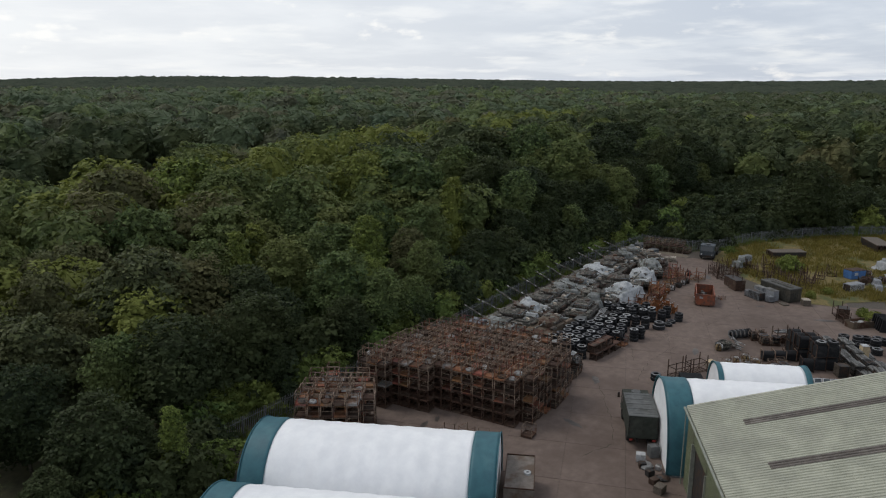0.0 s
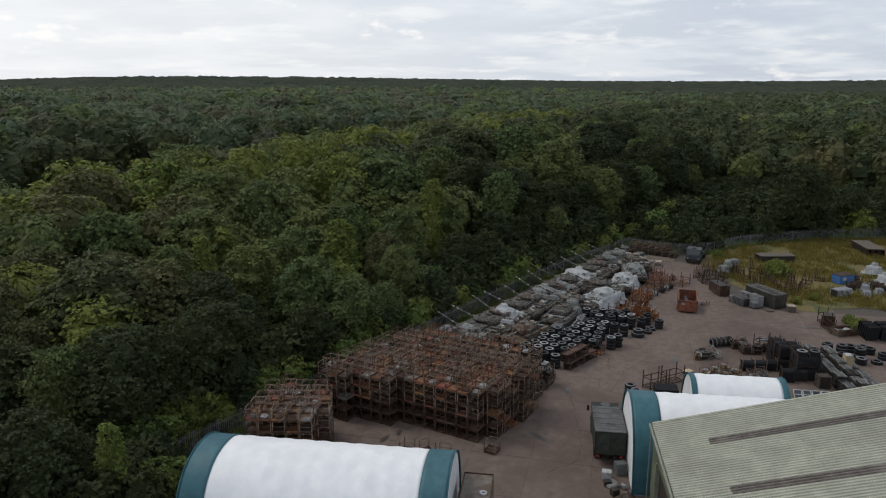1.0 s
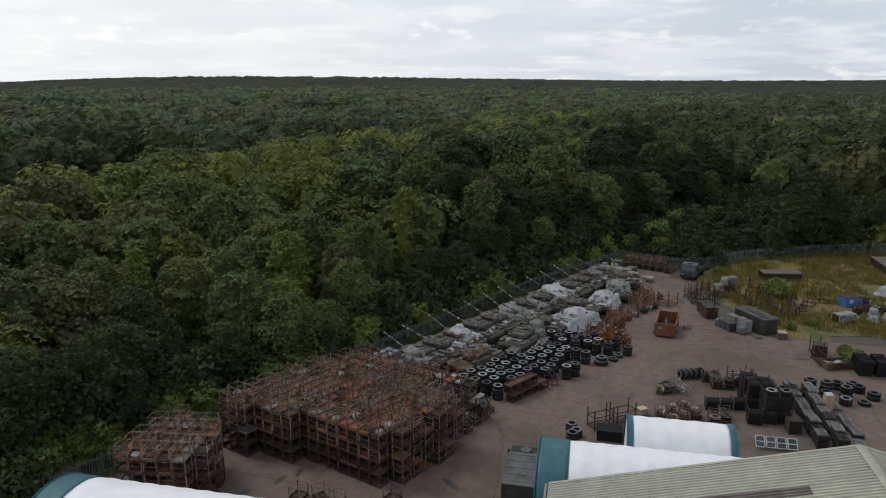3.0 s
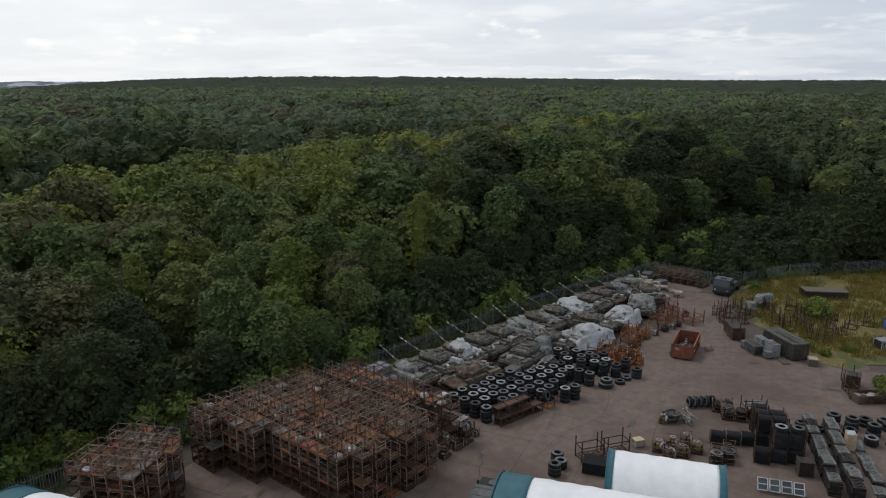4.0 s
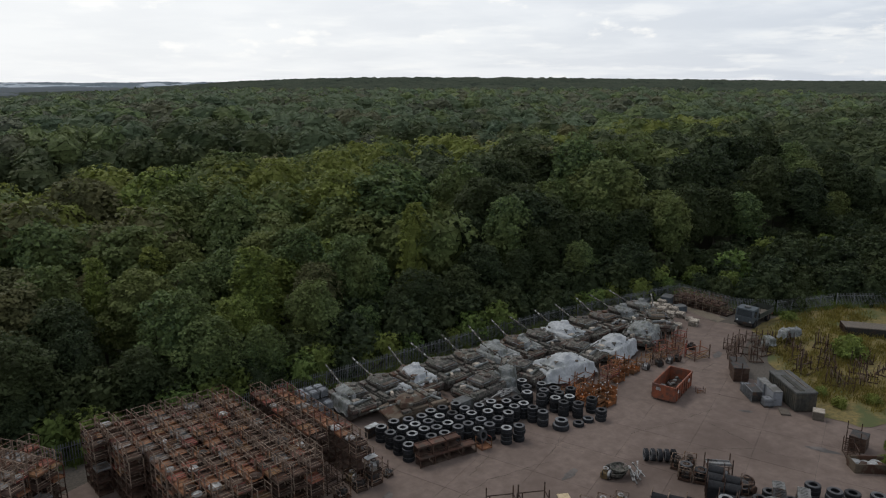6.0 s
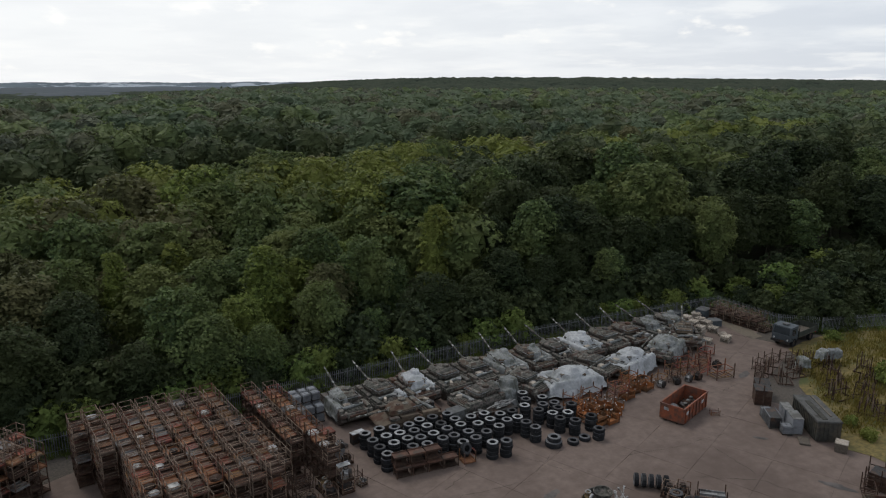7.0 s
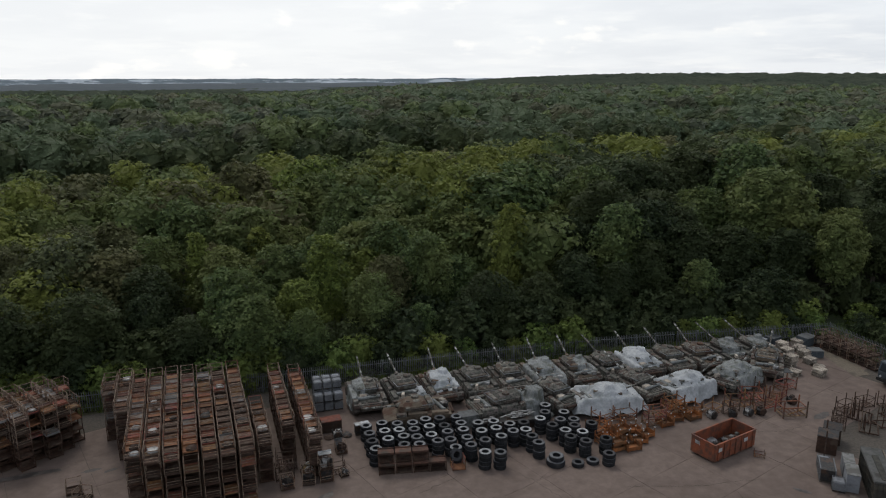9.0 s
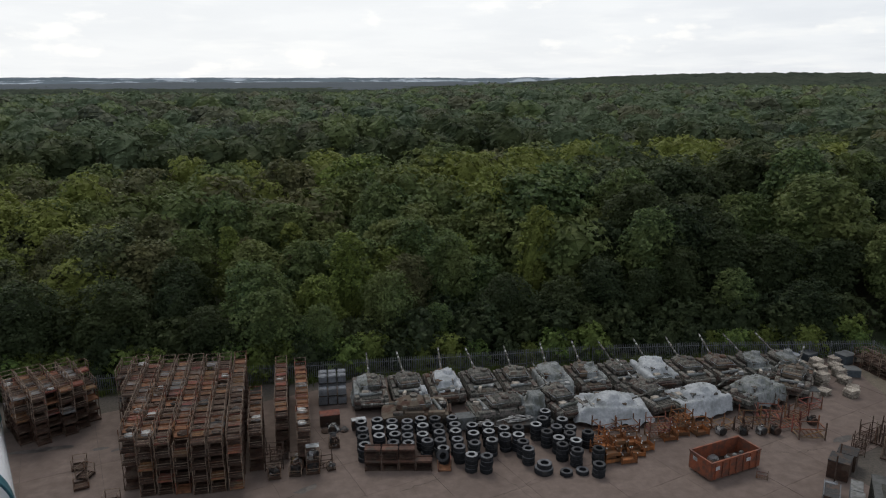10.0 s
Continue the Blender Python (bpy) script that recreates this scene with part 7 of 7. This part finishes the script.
for x, y, w, d, h, m, lb in ((128.0, 44.6, 1.6, 1.3, 1.2, MAT_CUBE, "pale grey plastic crate on the pallets"), (130.6, 46.4, 2.0, 1.4, 1.0, MAT_CANVAS, "grey flat crate by the fence"), (133.4, 47.0, 1.8, 1.4, 0.9, MAT_BLUEGREY, "blue-grey crate near the fence"), (135.2, 41.6, 1.6, 1.4, 0.9, MAT_BLUEGREY, "blue crate near pallets"), (125.4, 45.8, 2.0, 1.5, 1.4, MAT_ARMOUR_T, "tan crate stacked by tanks"), (137.2, 45.2, 2.0, 1.6, 1.2, MAT_BLUEGREY, "blue-grey box at the fence corner"), (126.6, 37.4, 1.8, 1.2, 0.8, MAT_WOOD, "pale timber crate near pallets")):
    put(make_crate("storage_crate", lb, w, d, h, m, MAT_CANVAS if m is not MAT_CANVAS else MAT_CUBE), x, y, 0, rng.uniform(-20, 30))
for k in range(7):
    for z in range(2 if k < 6 else 1):
        for x in (138.4, 139.75):
            again(STILL[1], x + 0.1 * k, 44.0 - 1.3 * k, SH * z, 4, label="dark red rusty stillage stacked by the fence corner")

# ---- grass field: post racks, ramp, bins ----
def make_post_rack(label, w, d, h, seed):
    r = random.Random(seed)
    f = thing("post_rack", label, "rack", "rusty post racks in grass")
    for k in range(9):
        x, y = r.uniform(-w / 2, w / 2), r.uniform(-d / 2, d / 2)
        part("post", Shape().bar((x, y, 0), (x + r.uniform(-0.12, 0.12), y + r.uniform(-0.12, 0.12), h * r.uniform(0.6, 1.1)), 0.075), MAT_RUST_D if k % 3 else MAT_POST, f)
    part("base_frame", Shape().box(0, -d / 2, 0.1, w, 0.1, 0.12).box(0, d / 2, 0.1, w, 0.1, 0.12).box(-w / 2, 0, 0.1, 0.1, d, 0.12).box(w / 2, 0, 0.1, 0.1, d, 0.12), MAT_RUST_D, f)
    part("cross_rail", Shape().bar((-w / 2, 0, h * 0.55), (w / 2, 0.1, h * 0.5), 0.07), MAT_RUST_D, f)
    return f


PR = [make_post_rack("rusty rack of upright steel posts in rough grass", 2.4, 1.6, 1.9, k) for k in range(3)]
put(PR[0], 133.0, 25.6, 0, 10)
put(PR[1], 131.4, 17.8, 0, 40)
put(PR[2], 129.4, 20.2, 0, -20)
for x, y, a in ((130.8, 26.0, 5), (128.4, 24.6, -12), (135.0, 23.8, 20), (132.6, 22.6, 50), (127.2, 26.8, 30), (134.0, 19.0, 10), (129.0, 16.6, 70), (132.4, 14.6, 30), (127.0, 18.4, -8), (130.6, 12.4, 20), (134.0, 12.0, 0), (136.2, 15.4, 35), (128.8, 12.8, 45), (126.4, 15.0, 20), (137.0, 21.0, 15), (125.8, 24.4, 45), (137.0, 10.5, 10)):
    again(rng.choice(PR), x, y, 0, a, s=rng.uniform(0.85, 1.15))
for x, y, a, q in ((124.6, 26.8, 35, 0.8), (123.2, 25.6, 60, 0.7), (126.8, 28.4, 15, 0.8), (129.6, 28.6, 5, 0.8), (132.0, 27.8, -15, 0.8), (125.8, 13.2, 40, 0.9), (112.4, 6.9, 20, 1.0), (110.2, 6.2, 35, 0.8)):
    again(FR_D, x, y, 0, a, s=q, label="dark rusty rack leaning in rough grass")
for x, y, a in ((134.4, 25.0, 10), (136.0, 24.4, -30), (130.2, 24.8, 60)):
    make_sheeting(20 + a, x, y, a, 2.0, 1.4, 1.0, MAT_SHEET_G, "pale plastic sheeting thrown over racks", boxes=[(x, y, a, 1.6, 1.0, 1.8)])
ramp = thing("steel_ramp", "dark steel deck ramp lying in yellow grass", "ramp")
part("deck", Shape().slab(0, 0, 1.25, 7.4, 3.0, 0.16, 0.04), MAT_DARKWOOD, ramp, "grey-brown plate deck")
for y in (-1.4, -0.5, 0.5, 1.4):
    part("beam", Shape().box(0, y, 0.1, 7.0, 0.2, 1.15), MAT_DARKSTEEL, ramp)
for k in range(6):
    part("end_rib", Shape().box(-3.72, -1.35 + 0.54 * k, 0.2, 0.12, 0.14, 1.2), MAT_RUST_D, ramp)
part("foot", Shape().box(-2.6, 0, 0, 0.4, 3.0, 0.1).box(2.6, 0, 0, 0.4, 3.0, 0.1), MAT_DARKSTEEL, ramp)
put(ramp, 147.3, 19.3, 0, -54, s=0.9)
again(ramp, 165.5, 5.2, 0, 25, s=1.2)
blue = make_crate("blue_skip", "blue steel skip with rusty scrap on top", 3.0, 1.8, 1.5, MAT_BLUE, MAT_RUST_D, category="skip")
put(blue, 137.4, 7.0, 0, -40)
part("notice_plate", Shape().box(-0.5, -0.93, 0.7, 0.7, 0.03, 0.5), MAT_WHITE, blue, "white notice plate")
put(make_crate("white_slatted_bin", "white slatted metal bin at the grass edge", 3.0, 1.4, 1.2, MAT_WHITE, MAT_CUBE, 12), 128.6, 6.4, 0, -36)
for x, y, w in ((131.0, 3.0, 2.6), (133.4, 1.4, 2.2), (134.6, 3.4, 2.4)):
    make_sheeting(40 + x, x, y, 20, w * 0.75, 1.5, 0.1, MAT_CUBE, "white bulging bulk sack on the ground", boxes=[(x, y, 20, w * 0.5, 0.9, 0.8)], name="bulk_sack")
for k in range(14):
    again(rng.choice((LUMPS[1], EN_A, EN_D, LUMPS[0])), 136.4 + rng.uniform(-3, 4), 3.4 + rng.uniform(-3, 2.4), 0, rng.uniform(0, 360), s=rng.uniform(0.8, 1.5), label="pale scrap machinery heaped at the grass edge")
for k, (x, y) in enumerate(((134.0, -1.0), (140.0, 1.0), (146.5, 3))):
    make_sheeting(60 + k, x, y, 30 * k, 3.6, 2.6, 0.2, MAT_SHEET, "pale sheeting over scrap heap", boxes=[(x, y, 30 * k, 2.0, 1.4, 1.4), (x + 0.6, y, 20, 0.8, 0.8, 1.9)])

# scow-shaped scrap bin and its neighbours
scow = thing("scrap_tub", "long brown steel tub of scrap on concrete", "skip")
sc = Shape()
sc.m = pose(0, 0, 0, 0, 0, 0)
for y in (-0.9, 0.9):
    part("side_wall", Shape().box(0, y, 0, 4.2, 0.07, 1.05), MAT_ARMOUR_T, scow)
for x in (-2.1, 2.1):
    part("end_wall", Shape().box(x, 0, 0, 0.07, 1.72, 1.05), MAT_ARMOUR_T, scow)
part("floor_plate", Shape().box(0, 0, 0.02, 4.1, 1.7, 0.06), MAT_RUST_D, scow)
put(scow, 109.4, 4.0, 0, -42, s=0.88)
for k in range(8):
    c, s_ = math.cos(radians(-42)), math.sin(radians(-42))
    u, v = rng.uniform(-1.7, 1.7), rng.uniform(-0.4, 0.4)
    again(LUMPS[k % 2], 108.9 + u * c - v * s_, 4.6 + u * s_ + v * c, 0.3 + 0.1 * (k % 3), 40 * k, label="scrap part lying in a steel tub")
again(rb, 112.4, 6.4, 0, 10, s=0.85)
leaf_ = Shape().slab(0, 0, 0, 1.5, 2.0, 0.22, 0.05)
for k in range(4):
    leaf_.box(-0.55 + 0.37 * k, 0, 0.22, 0.12, 1.8, 0.06)
lean = thing("leaning_panel", "thick black ribbed panel leaning in a row", "panel", "leaning black panels", shape=leaf_, material=MAT_TYRE)
put(lean, 108.2, 0.8, 1.0, 0)
lean.rotation_euler = (radians(76), 0, radians(34))
for j in range(2):
    for k in range(6):
        x, y = along(108.2, 0.8, 0.55 * k + 0.2 * j, -1.9 * j)
        if j or k:
            again(lean, x, y, 1.0, 0).rotation_euler = (radians(76 - 2 * (k % 3)), 0, radians(AXIS + 90 + rng.uniform(-5, 5)))
lean.rotation_euler = (radians(76), 0, radians(AXIS + 90))


# ---- grass and weeds ----
def blades(name, label, spots, height, count, mat, seed, spread=0.5):
    g = np.random.default_rng(seed)
    base = np.array(spots)[g.integers(0, len(spots), count)] + g.normal(scale=spread, size=(count, 2))
    a = g.uniform(0, 6.28, count)
    h = height * g.uniform(0.5, 1.3, count)
    lean = g.normal(scale=0.3, size=(count, 2)) * h[:, None]
    w = 0.035 + 0.04 * g.random(count)
    dx, dy = np.cos(a) * w, np.sin(a) * w
    z = np.full(count, 0.0)
    v = np.stack([np.column_stack([base[:, 0] - dx, base[:, 1] - dy, z]), np.column_stack([base[:, 0] + dx, base[:, 1] + dy, z]),
                  np.column_stack([base[:, 0] + lean[:, 0], base[:, 1] + lean[:, 1], h])], 1).reshape(-1, 3)
    return tagged(new(name, raw_mesh(name, v, np.arange(3 * count).reshape(-1, 3), mat)), label, "grass", kind="stuff")


def in_grass(x, y):
    return y < (28.5 if x < 146 else east_fence(x) - 0.6) and (x - 117.5) > (y - 11.5) * 1.02 and y > -36 and (y < 5 or x > 118) and not (x < 124 and y < 6.5)


field = [(x, y) for x, y in ((rng.uniform(117, 186), rng.uniform(-30, 29)) for _ in range(5200)) if in_grass(x, y) and noise.noise((x * 0.13, y * 0.13, 5)) > -0.25]
blades("tall_grass", "tall dry yellow-green grass across the field", field, 0.7, 62000, MAT_BLADE, 3)
edge = [(x, north_fence(x) + rng.gauss(0.3, 0.5)) for x in (rng.uniform(37, 142) for _ in range(300))] + [(x, east_fence(x) + rng.gauss(0.3, 0.6)) for x in (rng.uniform(143, 188) for _ in range(160))]
blades("fence_weeds", "rough grass and weeds along the fence foot", edge, 0.8, 9000, MAT_LEAF_B, 4, 0.3)
scrub_spots = [(x, y) for x, y in ((143 + 75 * rng.random() ** 1.2, rng.uniform(-25, 53)) for _ in range(5000)) if y > east_fence(x) + 0.8 and noise.noise((x * 0.09, y * 0.09, 2)) > -0.15]
blades("scrub_weeds", "tall green weeds between the bushes beyond the fence", scrub_spots, 1.3, 30000, MAT_LEAF_B, 6, 0.7)
weed = make_bush(91, 2.6, 2.0, 900, 0.17, MAT_LEAF_Y)
tagged(weed, "round bright yellow-green shrub in the grass field", "bush")
put(weed, 136.0, 17.2, 0, 0, s=1.15)
for x, y, q in ((120.4, 11.6, 0.4), (121.8, 14.2, 0.35), (111.2, 3.4, 0.35), (144.0, 29.0, 0.5), (124.0, 9.6, 0.4), (113.2, 2.6, 0.5), (114.5, 4.0, 0.45)):
    again(weed, x, y, 0, rng.uniform(0, 360), s=q, label="low green weeds at the yard's edge")

# ---- concrete slabs ----
slab_turn = 20.0
cs, ss = math.cos(radians(slab_turn)), math.sin(radians(slab_turn))
pavement = thing("pavement", "worn grey-brown concrete yard of large slabs with dark joints", "pavement", kind="structure")
slab_mesh = Shape().box(0, 0, -0.14, 6.475, 5.475, 0.14).mesh("slab", MAT_CONCRETE)
slabs = 0
for i in range(-6, 26):
    for j in range(-22, 12):
        x, y = 36 + 6.5 * i * cs - 5.5 * j * ss, 14 + 6.5 * i * ss + 5.5 * j * cs
        if not (34 < x < 139 and -14 < y < 47.6) or (x > 122 and y < 24) or (x > 128 and y < 28) or (x < 42 and y > 42):
            continue
        part("slab", slab_mesh, None, pavement, at=pose(x, y, rng.uniform(-0.006, 0.0), rng.uniform(-0.08, 0.08), rng.uniform(-0.08, 0.08), slab_turn + rng.uniform(-0.2, 0.2)))
        slabs += 1


# ---- stains and cracks on the concrete ----
def stain(x, y, lx, ly, turn, label="dark oily stain on the concrete"):
    c, s_ = math.cos(radians(turn)), math.sin(radians(turn))
    pts = []
    for k in range(26):
        a = 2 * math.pi * k / 26
        q = 1 + 0.35 * noise.noise((math.cos(a) * 1.7 + x, math.sin(a) * 1.7 + y, 0.5)) + 0.2 * noise.noise((math.cos(a) * 5 + x, math.sin(a) * 5, 1.5))
        u, v = lx / 2 * q * math.cos(a), ly / 2 * q * math.sin(a)
        pts.append((x + u * c - v * s_, y + u * s_ + v * c, 0.014))
    me = bpy.data.meshes.new("oil_stain")
    me.from_pydata(pts, [], [tuple(range(26))])
    me.materials.append(MAT_STAIN)
    tagged(new("oil_stain", me), label, "stain", kind="structure")


def crack(points, width, seed):
    r = random.Random(seed)
    line = []
    for (ax, ay), (bx, by) in zip(points, points[1:]):
        n = max(3, int(math.hypot(bx - ax, by - ay) / 0.5))
        line += [(ax + (bx - ax) * k / n + r.uniform(-0.14, 0.14), ay + (by - ay) * k / n + r.uniform(-0.14, 0.14)) for k in range(n)]
    line.append(points[-1])
    v, f = [], []
    for k, (x, y) in enumerate(line):
        qx, qy = line[min(k + 1, len(line) - 1)][0] - line[max(k - 1, 0)][0], line[min(k + 1, len(line) - 1)][1] - line[max(k - 1, 0)][1]
        d = math.hypot(qx, qy) or 1
        w = 0.65 * width * r.uniform(0.2, 1.0) * (0.3 if k in (0, len(line) - 1) else 1)
        v += [(x - qy / d * w, y + qx / d * w, 0.013), (x + qy / d * w, y - qx / d * w, 0.013)]
        if k:
            f.append((2 * k - 2, 2 * k - 1, 2 * k + 1, 2 * k))
    me = bpy.data.meshes.new("concrete_crack")
    me.from_pydata(v, [], f)
    me.materials.append(MAT_CRACK)
    tagged(new("concrete_crack", me), "dirt-filled crack across the concrete", "crack", kind="structure")


for x, y, lx, ly, turn in ((46.4, 38.3, 6.2, 0.8, 6), (51.8, 37.6, 1.5, 0.5, 10), (53.5, 37.2, 1.3, 0.45, 20), (111.3, 17.3, 1.5, 0.5, -50), (109.4, 8.4, 3.0, 0.9, -70), (123.6, 28.1, 2.6, 0.9, 20), (71.6, 27.6, 2.0, 0.8, 30), (87.0, 20.5, 2.2, 0.9, 15), (60.4, 25.4, 2.4, 0.7, 70)):
    stain(x, y, lx, ly, turn)
for k, (pts, w) in enumerate((([(105.8, 18.6), (105.4, 15.6), (105.0, 12.8)], 0.05), ([(88.1, 27.9), (89.6, 25.4), (91.0, 22.0)], 0.05), ([(88.0, 24.0), (91.6, 25.9)], 0.04), ([(79.6, 25.9), (83.4, 27.6)], 0.05), ([(55.0, 22.2), (58.8, 20.5)], 0.07), ([(58.8, 20.5), (63.0, 22.4), (67.9, 25.1), (72, 27.8)], 0.05),
                              ([(97, 22), (103, 20.4), (109, 19.8)], 0.04), ([(74, 23.6), (80.5, 24.4), (87, 23.2)], 0.04), ([(113.2, 27.5), (117.4, 26.4), (121, 26.8)], 0.04), ([(68, 26.5), (69.5, 22.4), (71, 19)], 0.04), ([(100, 16), (104.5, 12.5), (106, 8.5)], 0.05))):
    crack(pts, w, k)
